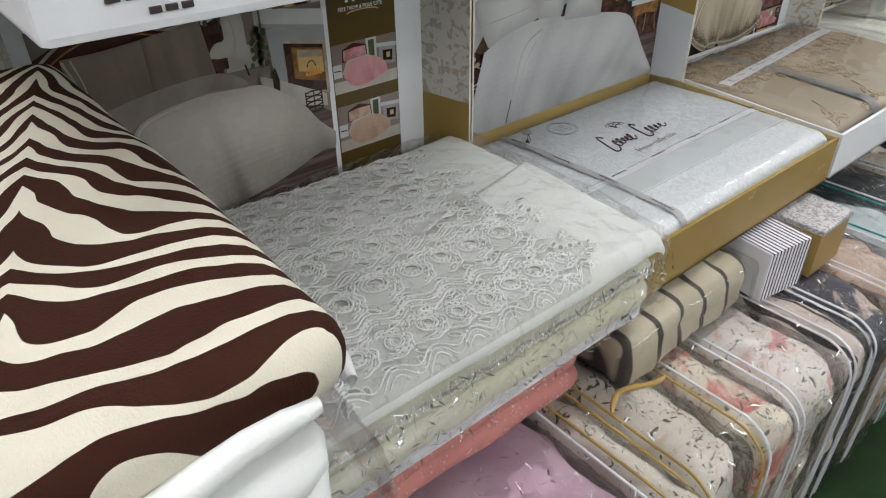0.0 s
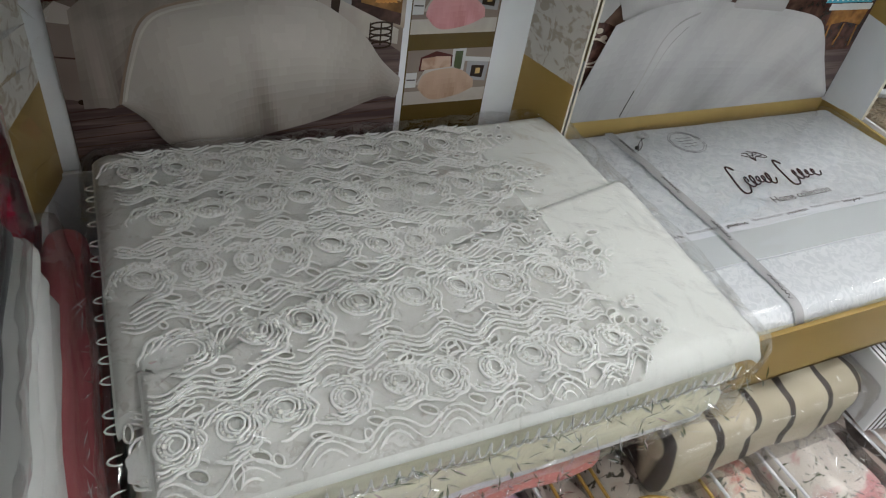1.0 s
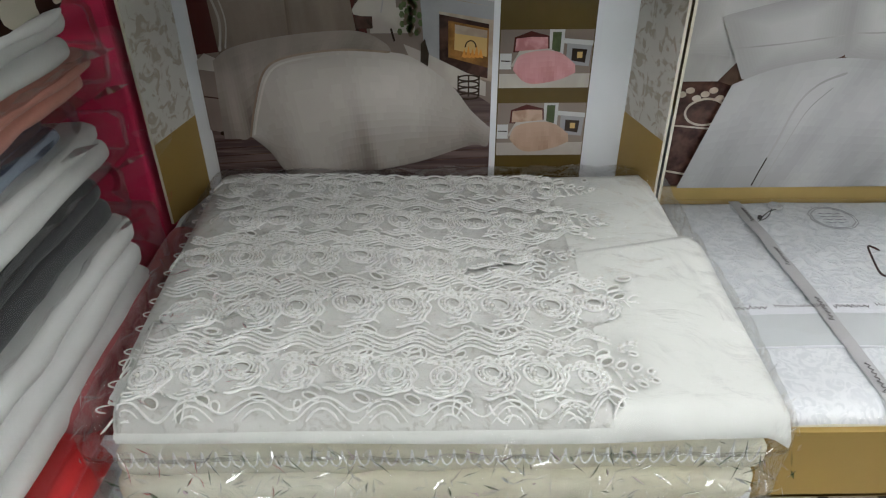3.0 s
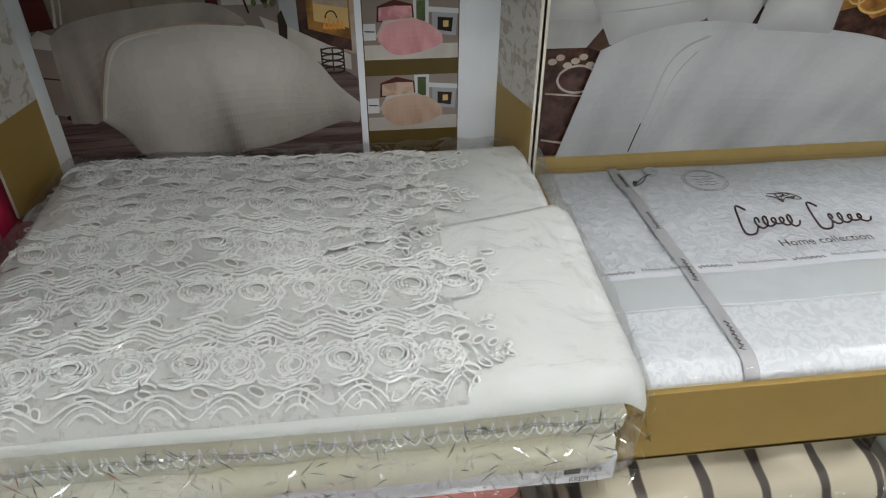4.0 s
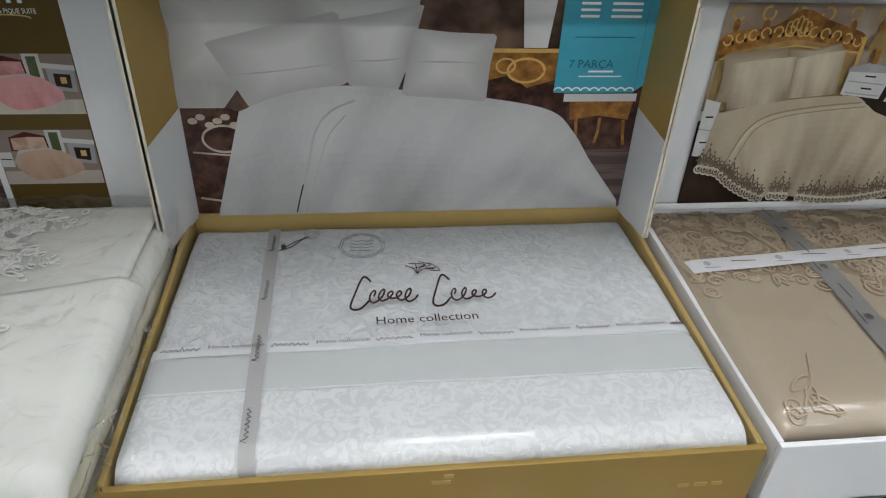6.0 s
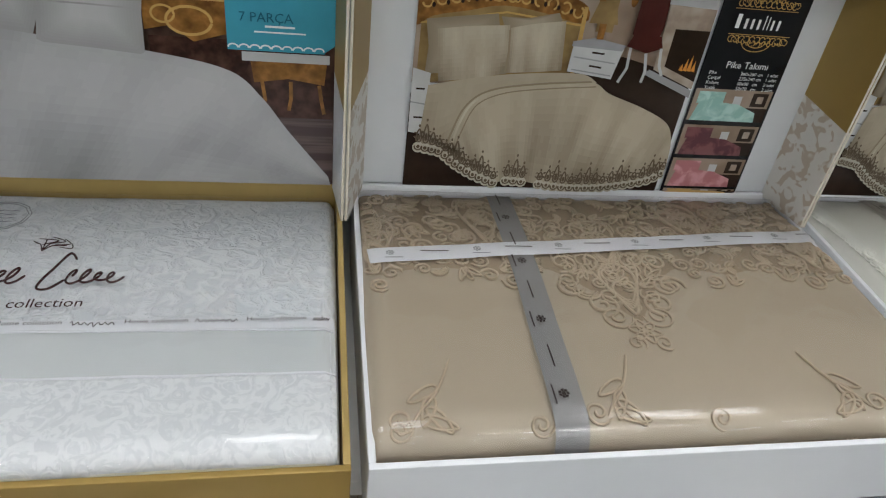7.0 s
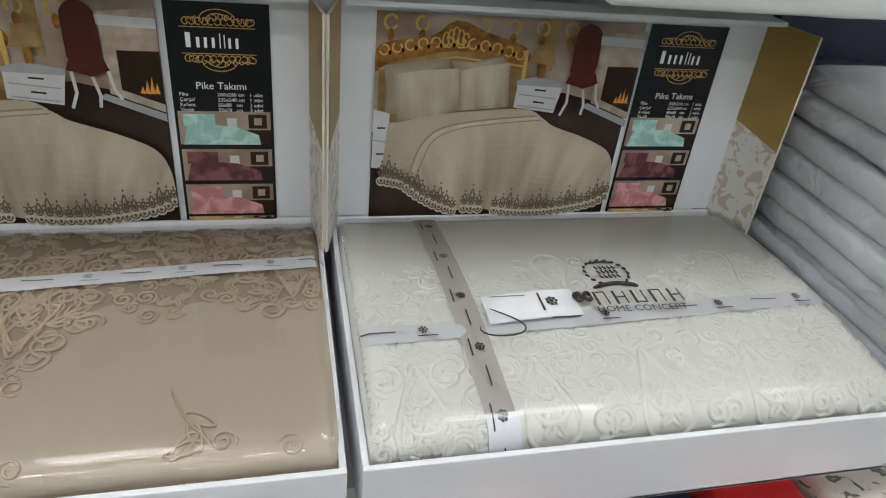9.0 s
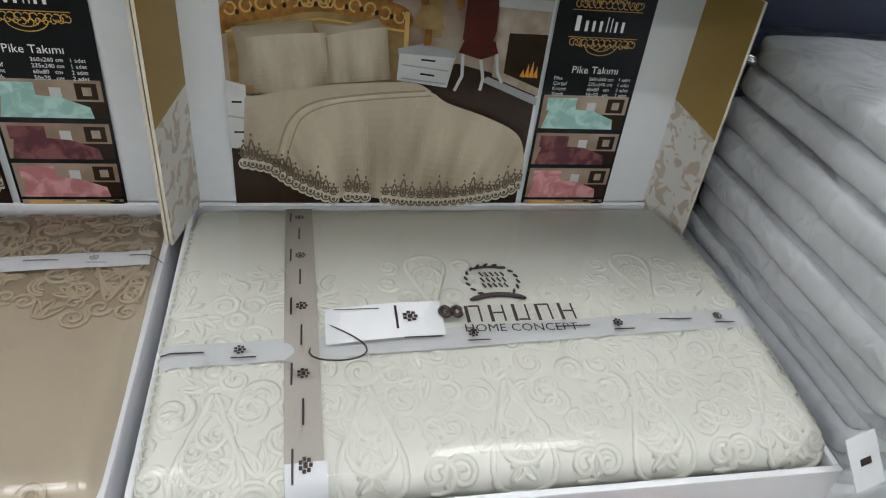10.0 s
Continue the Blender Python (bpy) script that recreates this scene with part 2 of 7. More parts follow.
def soft_grid(x0, x1, y0, y1, z0, z1, r=0.015, n=(24, 24, 8), amp=0.003, freq=14.0, seed=0.0, sag=0.0):
    """A soft rounded block with creases, as vertices and faces."""
    verts, faces, seen = [], [], {}
    nx, ny, nz = n

    def put(i, j, k):
        key = (i, j, k)
        if key not in seen:
            p = Vector((x0 + (x1 - x0) * i / nx, y0 + (y1 - y0) * j / ny, z0 + (z1 - z0) * k / nz))
            rz = min(r, (z1 - z0) * 0.49)
            inner = Vector((min(max(p.x, x0 + r), x1 - r), min(max(p.y, y0 + r), y1 - r), min(max(p.z, z0 + rz), z1 - rz)))
            d = p - inner
            if d.length > 1e-9:
                e = Vector((d.x / r, d.y / r, d.z / rz))
                e.normalize()
                p = inner + Vector((e.x * r, e.y * r, e.z * rz))
            q = p * freq + Vector((seed * 3.1, seed * 1.7, seed))
            w = noise.noise(q) * 0.7 + noise.noise(q * 2.3) * 0.3
            out = Vector((0, 0, 0))
            c = Vector(((x0 + x1) / 2, (y0 + y1) / 2, (z0 + z1) / 2))
            out = Vector(((p.x - c.x) / (x1 - x0), (p.y - c.y) / (y1 - y0), (p.z - c.z) / (z1 - z0)))
            out.normalize()
            p = p + out * (w * amp)
            if k > 0:
                p.z -= sag * (1 - (2 * j / ny - 1) ** 2) * k / nz
            seen[key] = len(verts)
            verts.append(p)
        return seen[key]

    for i in range(nx):
        for j in range(ny):
            faces.append((put(i, j, nz), put(i + 1, j, nz), put(i + 1, j + 1, nz), put(i, j + 1, nz)))
            faces.append((put(i, j, 0), put(i, j + 1, 0), put(i + 1, j + 1, 0), put(i + 1, j, 0)))
    for i in range(nx):
        for k in range(nz):
            faces.append((put(i, 0, k), put(i + 1, 0, k), put(i + 1, 0, k + 1), put(i, 0, k + 1)))
            faces.append((put(i, ny, k), put(i, ny, k + 1), put(i + 1, ny, k + 1), put(i + 1, ny, k)))
    for j in range(ny):
        for k in range(nz):
            faces.append((put(0, j, k), put(0, j, k + 1), put(0, j + 1, k + 1), put(0, j + 1, k)))
            faces.append((put(nx, j, k), put(nx, j + 1, k), put(nx, j + 1, k + 1), put(nx, j, k + 1)))
    return verts, faces


class Tubes:
    """Gathers many thin cords into one mesh."""

    def __init__(self):
        self.v, self.f = [], []

    def cord(self, pts, r, sides=5, normal=None):
        pts = [Vector(p) for p in pts]
        n0 = len(self.v)
        for i, p in enumerate(pts):
            d = pts[min(i + 1, len(pts) - 1)] - pts[max(i - 1, 0)]
            if d.length < 1e-9:
                d = Vector((1, 0, 0))
            d.normalize()
            up = Vector(normal) if normal else Vector((0, 0, 1))
            a = d.cross(up)
            if a.length < 1e-4:
                a = d.cross(Vector((0, 1, 0.3)))
            a.normalize()
            b = a.cross(d)
            rr = r * (0.55 if i in (0, len(pts) - 1) else 1.0)
            for s in range(sides):
                th = 2 * math.pi * s / sides
                self.v.append(p + a * (rr * math.cos(th)) + b * (rr * math.sin(th)))
        for i in range(len(pts) - 1):
            for s in range(sides):
                s2 = (s + 1) % sides
                self.f.append((n0 + i * sides + s, n0 + i * sides + s2, n0 + (i + 1) * sides + s2, n0 + (i + 1) * sides + s))

    def bead(self, c, r):
        c = Vector(c)
        n0 = len(self.v)
        for k in range(1, 3):
            for s in range(6):
                th, ph = 2 * math.pi * s / 6, math.pi * k / 3
                self.v.append(c + Vector((math.cos(th) * math.sin(ph), math.sin(th) * math.sin(ph), math.cos(ph))) * r)
        self.v.append(c + Vector((0, 0, r)))
        self.v.append(c - Vector((0, 0, r)))
        for s in range(6):
            s2 = (s + 1) % 6
            self.f += [(n0 + s, n0 + 6 + s, n0 + 6 + s2, n0 + s2), (n0 + 12, n0 + s, n0 + s2), (n0 + 13, n0 + 6 + s2, n0 + 6 + s)]

    def link(self, name, mat, parent, label=""):
        return link_mesh(name, self.v, self.f, mat, parent, label)


def lettering(name, body, size, m, mat, parent, label="", squeeze=1.0, align="LEFT"):
    """Built-in font as a flat mesh at the pose m (text runs along local x, its top along local y)."""
    cu = bpy.data.curves.new("lettering_source", "FONT")
    cu.body, cu.size, cu.align_x = body, size, align
    cu.resolution_u = 2
    tmp = new("lettering_source", cu)
    deps = bpy.context.evaluated_depsgraph_get()
    me = bpy.data.meshes.new_from_object(tmp.evaluated_get(deps))
    bpy.data.objects.remove(tmp)
    me.transform(m @ Matrix.Diagonal((squeeze, 1, 1, 1)))
    me.materials.clear()
    me.materials.append(mat)
    ob = new(name, me)
    ob.parent = parent
    if parent.type == "EMPTY":
        ob.location = -parent.location
    if label:
        ob["label"] = label
    return ob


def open_curve(pts, n):
    """n + 1 points evenly along an eased open line."""
    fine = []
    for k in range(len(pts) - 1):
        p0, p1, p2, p3 = pts[max(k - 1, 0)], pts[k], pts[k + 1], pts[min(k + 2, len(pts) - 1)]
        for j in range(12):
            u = j / 12
            fine.append([0.5 * (2 * p1[i] + (p2[i] - p0[i]) * u + (2 * p0[i] - 5 * p1[i] + 4 * p2[i] - p3[i]) * u * u + (3 * p1[i] - p0[i] - 3 * p2[i] + p3[i]) * u ** 3) for i in (0, 1)])
    fine.append(list(pts[-1]))
    run = [0.0]
    for a, b in zip(fine, fine[1:]):
        run.append(run[-1] + math.hypot(b[0] - a[0], b[1] - a[1]))
    out, k = [], 0
    for j in range(n + 1):
        d = run[-1] * j / n
        while k < len(run) - 2 and run[k + 1] < d:
            k += 1
        f = (d - run[k]) / max(run[k + 1] - run[k], 1e-9)
        out.append([fine[k][i] + (fine[k + 1][i] - fine[k][i]) * min(max(f, 0.0), 1.0) for i in (0, 1)])
    return out


def folds(a, b, seed, count=9.0, depth=0.28):
    """Hanging folds: narrow, deepening towards the hem."""
    w = noise.noise(Vector((a * count, b * 1.2, seed))) + 0.5 * noise.noise(Vector((a * count * 2.6, b * 1.6, seed + 5.0)))
    return 2.2 * depth * w * (0.3 + 0.7 * b)


def crinkles(name, parent, rng, places, count, size):
    """Small stiff folds of clear film, turned every way; places(rng) gives a point and the outward direction."""
    v, f = [], []
    for k in range(count):
        p, out = places(rng)
        n = (out + Vector((rng.gauss(0, 0.5), rng.gauss(0, 0.5), rng.gauss(0.25, 0.5)))).normalized()
        a = n.cross(Vector((rng.gauss(0, 1), rng.gauss(0, 1), rng.gauss(0, 1)))).normalized()
        b = n.cross(a)
        L, w = size * rng.uniform(0.5, 1.6), size * rng.uniform(0.10, 0.28)
        n0 = len(v)
        v += [p - a * L, p + b * w + n * w * 0.5, p + a * L, p - b * w]
        f += [(n0, n0 + 1, n0 + 2), (n0, n0 + 2, n0 + 3)]
    ob = link_mesh(name, v, f, M_film_stiff, parent, "sharp little folds in the film", smooth=False)
    return tagged(ob, kind="stuff")


class Print:
    """A flat printed sheet on a lid: coloured areas laid one over the other."""

    def __init__(self, x0, z0, y, w, h):
        self.x0, self.z0, self.y, self.w, self.h = x0, z0, y, w, h
        self.v, self.f, self.i, self.mats, self.level, self.still = [], [], [], [], 0, False

    def face(self):
        return self.y - 0.00007 * self.level

    def curve(self, pts, n=4):
        """A closed outline eased through its points."""
        out = []
        m = len(pts)
        for k in range(m):
            p0, p1, p2, p3 = pts[k - 1], pts[k], pts[(k + 1) % m], pts[(k + 2) % m]
            for j in range(n):
                u = j / n
                out.append(tuple(p1[i] + 0.30 * (p2[i] - p0[i]) * u * (1 - u) ** 2 * 2 - 0.30 * (p3[i] - p1[i]) * u * u * (1 - u) * 2 + (p2[i] - p1[i]) * u * u * (3 - 2 * u) for i in (0, 1)))
        return out

    def soft(self, name, lo, hi, pts, n=12, du=0.0, dv=0.02, keep=0.35):
        """Printed cloth with rounded volume: outlines shrinking towards a point, from the darker tone to the lighter."""
        pts = [tuple(p[i] + (q[i] - p[i]) * k / 4 for i in (0, 1)) for p, q in zip(pts, pts[1:] + pts[:1]) for k in range(4)]
        cu = sum(p[0] for p in pts) / len(pts) + du
        cv = sum(p[1] for p in pts) / len(pts) + dv
        for k in range(n):
            f = k / (n - 1)
            s = 1 - (1 - keep) * f ** 0.8
            tone = [lo[i] + (hi[i] - lo[i]) * f for i in (0, 1, 2)]
            self.area(ink_folds("%s_%d" % (name, k), [v * 0.94 for v in tone], tone, 18, 9), [(cu + (p[0] - cu) * s, cv + (p[1] - cv) * s) for p in pts], True)

    def area(self, mat, pts, plain=False):
        """Points in shares of the sheet's width and height, from its lower left corner."""
        if len(pts) > 6 and not plain:
            pts = self.curve(pts, 3)
        if mat not in self.mats:
            self.mats.append(mat)
        n0 = len(self.v)
        y = self.face()
        if not self.still:
            self.level += 1
        for u, v in pts:
            self.v.append((self.x0 + min(max(u, 0.0), 1.0) * self.w, y, self.z0 + min(max(v, 0.0), 1.0) * self.h))
        self.f.append(tuple(range(n0, n0 + len(pts))))
        self.i.append(self.mats.index(mat))

    def drape(self, name, lo, hi, top, hem, tone, nx=72, ny=12):
        """Printed cloth hanging from a top line to a hem: a field of small tones, tone(a, b) in 0..1 across and down."""
        up, down = open_curve(top, nx), open_curve(hem, nx)
        y = self.face()
        self.level += 1
        steps = 16
        inks = []
        for k in range(steps):
            f = k / (steps - 1)
            inks.append(ink("%s_%d" % (name, k), [lo[i] + (hi[i] - lo[i]) * f for i in (0, 1, 2)], 0.04, 90))
        n0 = len(self.v)
        for j in range(ny + 1):
            b = j / ny
            for i in range(nx + 1):
                u, v = (up[i][q] + (down[i][q] - up[i][q]) * b for q in (0, 1))
                self.v.append((self.x0 + min(max(u, 0.0), 1.0) * self.w, y, self.z0 + min(max(v, 0.0), 1.0) * self.h))
        for j in range(ny):
            for i in range(nx):
                m = inks[int(min(max(tone((i + 0.5) / nx, (j + 0.5) / ny), 0.0), 0.999) * steps)]
                if m not in self.mats:
                    self.mats.append(m)
                q = n0 + j * (nx + 1) + i
                self.f.append((q, q + nx + 1, q + nx + 2, q + 1))
                self.i.append(self.mats.index(m))

    def rect(self, mat, u0, v0, u1, v1):
        self.area(mat, [(u0, v0), (u1, v0), (u1, v1), (u0, v1)])

    def disc(self, mat, u, v, ru, rv, n=16):
        self.area(mat, [(u + ru * math.cos(2 * math.pi * k / n), v + rv * math.sin(2 * math.pi * k / n)) for k in range(n)])

    def stroke(self, mat, pts, width):
        """A printed line of that width (share of the sheet's height)."""
        a = []
        b = []
        asp = self.h / self.w
        for k, (u, v) in enumerate(pts):
            p, q = pts[max(k - 1, 0)], pts[min(k + 1, len(pts) - 1)]
            du, dv = (q[0] - p[0]) / asp, q[1] - p[1]
            L = math.hypot(du, dv) or 1
            a.append((u - dv / L * width * asp / 2, v + du / L * width / 2))
            b.append((u + dv / L * width * asp / 2, v - du / L * width / 2))
        self.area(mat, b + a[::-1])

    def link(self, name, parent, label=""):
        return link_mesh(name, self.v, self.f, self.mats, parent, label, self.i, smooth=False)

# ---- the shop's shell ----
def shell():
    tagged(part("floor", block(-4, 6, -3.5, 1.2, -0.1, 0.0, 0), M_grass, None), "green artificial turf floor", "floor", kind="structure")
    tagged(part("ceiling", block(-4, 6, -3.5, 1.2, 2.8, 2.9, 0), M_ceiling, None), "pale ceiling over the shop aisle", "ceiling", kind="structure")
    tagged(part("wall_north", block(-4, 6, 0.9, 1.0, 0.0, 2.8, 0), M_wall, None), "plain painted wall behind the shelves", "wall", kind="structure")
    tagged(part("wall_south", block(-4, 6, -3.6, -3.5, 0.0, 2.8, 0), M_wall, None), "plain painted wall across the aisle", "wall", kind="structure")
    tagged(part("wall_west", block(-4.1, -4, -3.5, 1.0, 0.0, 2.8, 0), M_wall, None), "plain painted end wall", "wall", kind="structure")
    tagged(part("wall_east", block(6, 6.1, -3.5, 1.0, 0.0, 2.8, 0), M_wall, None), "plain painted end wall", "wall", kind="structure")


def ceiling_panel(x, y):
    p = thing("ceiling_light", (x, y, 2.8), "square glowing white panel set in the ceiling", "ceiling light", "ceiling panels")
    part("frame", block(x - 0.32, x + 0.32, y - 0.32, y + 0.32, 2.775, 2.80, 0.004), M_panel_frame, p)
    part("diffuser", block(x - 0.29, x + 0.29, y - 0.29, y + 0.29, 2.762, 2.774, 0.002), M_panel, p, "glowing diffuser")


def tube_light(x, y):
    """A batten with one bright tube along the aisle."""
    p = thing("tube_light", (x, y, 2.8), "slim white batten with one bright tube on the ceiling", "ceiling light", "aisle tubes")
    part("batten", block(x - 0.62, x + 0.62, y - 0.05, y + 0.05, 2.765, 2.80, 0.006), M_panel_frame, p)
    tube = Tubes()
    tube.cord([(x - 0.59 + 1.18 * k / 8, y, 2.738) for k in range(9)], 0.019, 10)
    tube.link("tube", M_panel_aisle, p, "glowing tube")
    for e in (-0.6, 0.6):
        part("socket", block(x + e - 0.012, x + e + 0.012, y - 0.02, y + 0.02, 2.715, 2.764, 0.003), M_panel_frame, p)


shell()
for px in (-1.6, -0.2, 1.2, 2.6, 4.0):
    ceiling_panel(px, 0.28)
    for py in (-1.25, -2.6):
        tube_light(px, py)


# ---- shelving ----
def shelf(name, x0, x1, y0, y1, z0, z1, label):
    s = thing(name, ((x0 + x1) / 2, y1, z0), label, "shelf", "wall shelves")
    part("board", block(x0, x1, y0, y1, z0, z1, 0.002), M_shelf, s)
    for bx in (x0 + 0.3, (x0 + x1) / 2, x1 - 0.3):
        part("bracket", block(bx - 0.01, bx + 0.01, y1 - 0.2, y1, z0 - 0.04, z0, 0.002), M_panel_frame, s)
    return s


shelf("shelf", -0.9, 3.2, 0.47, 0.9, 0.725, 0.745, "white board shelf carrying the opened bedding boxes")
shelf("shelf", -0.9, 0.69, 0.55, 0.9, 1.222, 1.238, "deep white board shelf above the lace set")
shelf("shelf", 0.70, 2.60, 0.63, 0.9, 1.222, 1.238, "narrow white board shelf above the opened bedding boxes")
shelf("shelf", -0.9, 3.2, 0.30, 0.9, 0.16, 0.18, "low white board shelf carrying packed quilts")


# ---- the prints inside the lids ----
def along(a, b, n):
    return [(a[0] + (b[0] - a[0]) * k / (n - 1), a[1] + (b[1] - a[1]) * k / (n - 1)) for k in range(n)]


def arc(cu, cv, ru, rv, a0, a1, n=10):
    return [(cu + ru * math.cos(radians(a0 + (a1 - a0) * k / (n - 1))), cv + rv * math.sin(radians(a0 + (a1 - a0) * k / (n - 1)))) for k in range(n)]


I_wall = ink("warm_room_wall", (0.25, 0.175, 0.125), 0.4, 30, (0.36, 0.29, 0.235), 18)
I_floor = ink("dark_floor", (0.030, 0.017, 0.012), 0.35)
I_rose_wall = ink("taupe_wall", (0.22, 0.175, 0.15), 0.15, 14, (0.17, 0.13, 0.11), 9)
I_bed_hi = ink_folds("ivory_fold", (0.38, 0.33, 0.245), (0.48, 0.425, 0.325), 22, 12)
I_bed_lo = ink("ivory_shade", (0.255, 0.205, 0.14), 0.12, 25)
I_lace = ink("printed_lace", (0.50, 0.46, 0.37), 0.10)
I_lace_dark = ink("printed_lace_gaps", (0.14, 0.105, 0.07), 0.2)
I_gilt = ink("gilt_wood", (0.30, 0.14, 0.035), 0.7, 120, (0.12, 0.05, 0.015), 70)
I_gilt_hi = ink("gilt_light", (0.52, 0.32, 0.10), 0.3, 160)
I_yellow = ink("yellow_curtain", (0.29, 0.195, 0.08), 0.35, 60, (0.18, 0.11, 0.045), 40)
I_white = ink("white_furniture", (0.50, 0.50, 0.50), 0.15)
I_grey = ink("furniture_shade", (0.30, 0.30, 0.31), 0.15)
I_maroon = ink("maroon_chair", (0.075, 0.018, 0.015), 0.3)
I_brick = ink("fireplace_stone", (0.33, 0.255, 0.20), 0.35, 80, (0.42, 0.36, 0.30), 40)
I_dark = ink("fire_dark", (0.03, 0.018, 0.012), 0.4)
I_fire = ink("fire_glow", (0.72, 0.30, 0.06), 0.4, 200)
I_black = ink("black_panel", (0.012, 0.012, 0.014), 0.2)
I_mint = ink_folds("mint_bed", (0.25, 0.43, 0.39), (0.42, 0.62, 0.57), 60, 60)
I_plum = ink_folds("plum_bed", (0.09, 0.028, 0.035), (0.19, 0.07, 0.075), 60, 60)
I_pink = ink_folds("pink_bed", (0.40, 0.16, 0.17), (0.58, 0.29, 0.30), 60, 60)
I_sand = ink("sand_bed", (0.55, 0.36, 0.14), 0.15)
I_letter = ink("white_letters", (0.72, 0.72, 0.72), 0.02)
I_goldband = ink("bronze_band", (0.085, 0.055, 0.015), 0.1)
I_margin = ink("white_margin", (0.68, 0.69, 0.72), 0.04)
I_linen_hi = ink_folds("pale_grey_fold", (0.44, 0.435, 0.43), (0.51, 0.505, 0.50), 12, 6)
I_linen_lo = ink_folds("grey_linen_shade", (0.29, 0.285, 0.28), (0.36, 0.35, 0.345), 16, 6)
I_cabinet = ink("carved_dark_wood", (0.040, 0.018, 0.014), 0.6, 180, (0.09, 0.04, 0.03), 70)
I_backdark = ink("dark_room", (0.06, 0.032, 0.025), 0.7, 40, (0.14, 0.085, 0.06), 26)
I_teal = ink("teal_panel", (0.055, 0.30, 0.40), 0.12)
I_teal_dark = ink("teal_shade", (0.02, 0.12, 0.17), 0.12)
I_pale_bed = ink_folds("pearl_bedspread", (0.30, 0.265, 0.235), (0.40, 0.36, 0.325), 13, 9)
I_pale_hi = ink_folds("pearl_sheen", (0.36, 0.32, 0.285), (0.46, 0.42, 0.375), 14, 10)
I_pillow = ink_folds("fawn_pillow", (0.185, 0.135, 0.10), (0.275, 0.21, 0.165), 20, 14)
I_rug = ink_folds("plum_floor", (0.07, 0.045, 0.042), (0.135, 0.095, 0.088), 6, 120)
I_green = ink("house_plant", (0.09, 0.12, 0.05), 0.6, 200)


def gilt_room(x0, parent):
    """Bedroom print: gilt bed with an ivory lace-edged spread, white nightstand, maroon chair, fireplace."""
    s = Print(x0, 0.849, 0.8085, 0.327, 0.26)
    s.rect(I_wall, 0, 0.5, 1, 1)
    s.area(I_floor, [(0, 0), (1, 0), (1, 0.58), (0.72, 0.66), (0.5, 0.62), (0, 0.45)])
    s.rect(I_yellow, 0.60, 0.76, 0.66, 1.0)
    for k in range(7):
        s.stroke(I_gilt_hi, arc(0.05 + 0.11 * k, 0.955, 0.022, 0.030, 30 + 50 * k, 330 + 50 * k, 10), 0.012)
        s.disc(I_gilt, 0.05 + 0.11 * k, 0.90, 0.012, 0.030, 9)
    s.area(I_yellow, [(0.015, 0.50), (0.54, 0.56), (0.545, 0.83), (0.28, 0.86), (0.015, 0.80)], True)
    s.area(I_gilt, [(0.0, 0.74), (0.05, 0.78), (0.16, 0.81), (0.28, 0.84), (0.42, 0.82), (0.55, 0.79), (0.555, 0.86), (0.47, 0.90), (0.39, 0.93), (0.28, 0.975), (0.19, 0.90), (0.05, 0.875), (0.0, 0.83)])
    for k in range(12):
        u = 0.03 + 0.045 * k
        v = 0.83 + 0.05 * math.sin(math.pi * (k + 0.5) / 12)
        s.stroke(I_gilt_hi, arc(u, v, 0.016, 0.022, 200 - 70 * k, 470 - 70 * k, 9), 0.008)
        s.disc(I_dark, u + 0.020, v - 0.012, 0.006, 0.010, 7)
    for k in range(5):
        s.stroke(I_gilt_hi, arc(0.28 + 0.018 * (k - 2), 0.915 - 0.012 * abs(k - 2), 0.011, 0.032, 20, 330, 9), 0.007)
    s.stroke(I_gilt_hi, along((0.02, 0.755), (0.28, 0.815), 5) + along((0.30, 0.815), (0.54, 0.785), 5), 0.008)
    s.stroke(I_gilt_hi, [(0.548, 0.56), (0.55, 0.70), (0.548, 0.86)], 0.018)
    s.soft("cream_pillow_back", (0.25, 0.205, 0.145), (0.36, 0.31, 0.235), [(0.04, 0.54), (0.09, 0.55), (0.18, 0.60), (0.27, 0.76), (0.26, 0.81), (0.14, 0.79), (0.03, 0.77), (0.045, 0.66)])
    s.soft("cream_pillow_back", (0.25, 0.205, 0.145), (0.40, 0.35, 0.27), [(0.27, 0.80), (0.36, 0.80), (0.46, 0.83), (0.475, 0.80), (0.45, 0.74), (0.40, 0.70), (0.33, 0.72), (0.29, 0.75)])
    edge = lambda a: -0.45 * (max(0.0, 0.10 - a) + max(0.0, a - 0.90)) / 0.10
    s.drape("cream_pillow", (0.23, 0.185, 0.13), (0.46, 0.40, 0.31), [(0.068, 0.735), (0.18, 0.755), (0.303, 0.768)], [(0.088, 0.515), (0.20, 0.535), (0.316, 0.565)], lambda a, b: 0.86 - 0.45 * b * b + folds(a, b, 21.0, 4.0, 0.22) + edge(a), 30, 12)
    s.drape("cream_pillow", (0.23, 0.185, 0.13), (0.46, 0.40, 0.31), [(0.306, 0.757), (0.39, 0.782), (0.488, 0.80)], [(0.316, 0.568), (0.41, 0.578), (0.506, 0.592)], lambda a, b: 0.86 - 0.45 * b * b + folds(a, b, 27.0, 4.0, 0.22) + edge(a), 30, 12)
    s.stroke(I_bed_lo, [(0.311, 0.57), (0.312, 0.66), (0.305, 0.75)], 0.008)
    # nightstands, chair, fireplace
    s.area(I_white, [(0.526, 0.59), (0.69, 0.565), (0.71, 0.70), (0.60, 0.73), (0.53, 0.71)])
    s.area(I_grey, [(0.525, 0.70), (0.705, 0.69), (0.715, 0.715), (0.60, 0.74), (0.525, 0.72)])
    s.stroke(I_grey, [(0.54, 0.655), (0.69, 0.635)], 0.006)
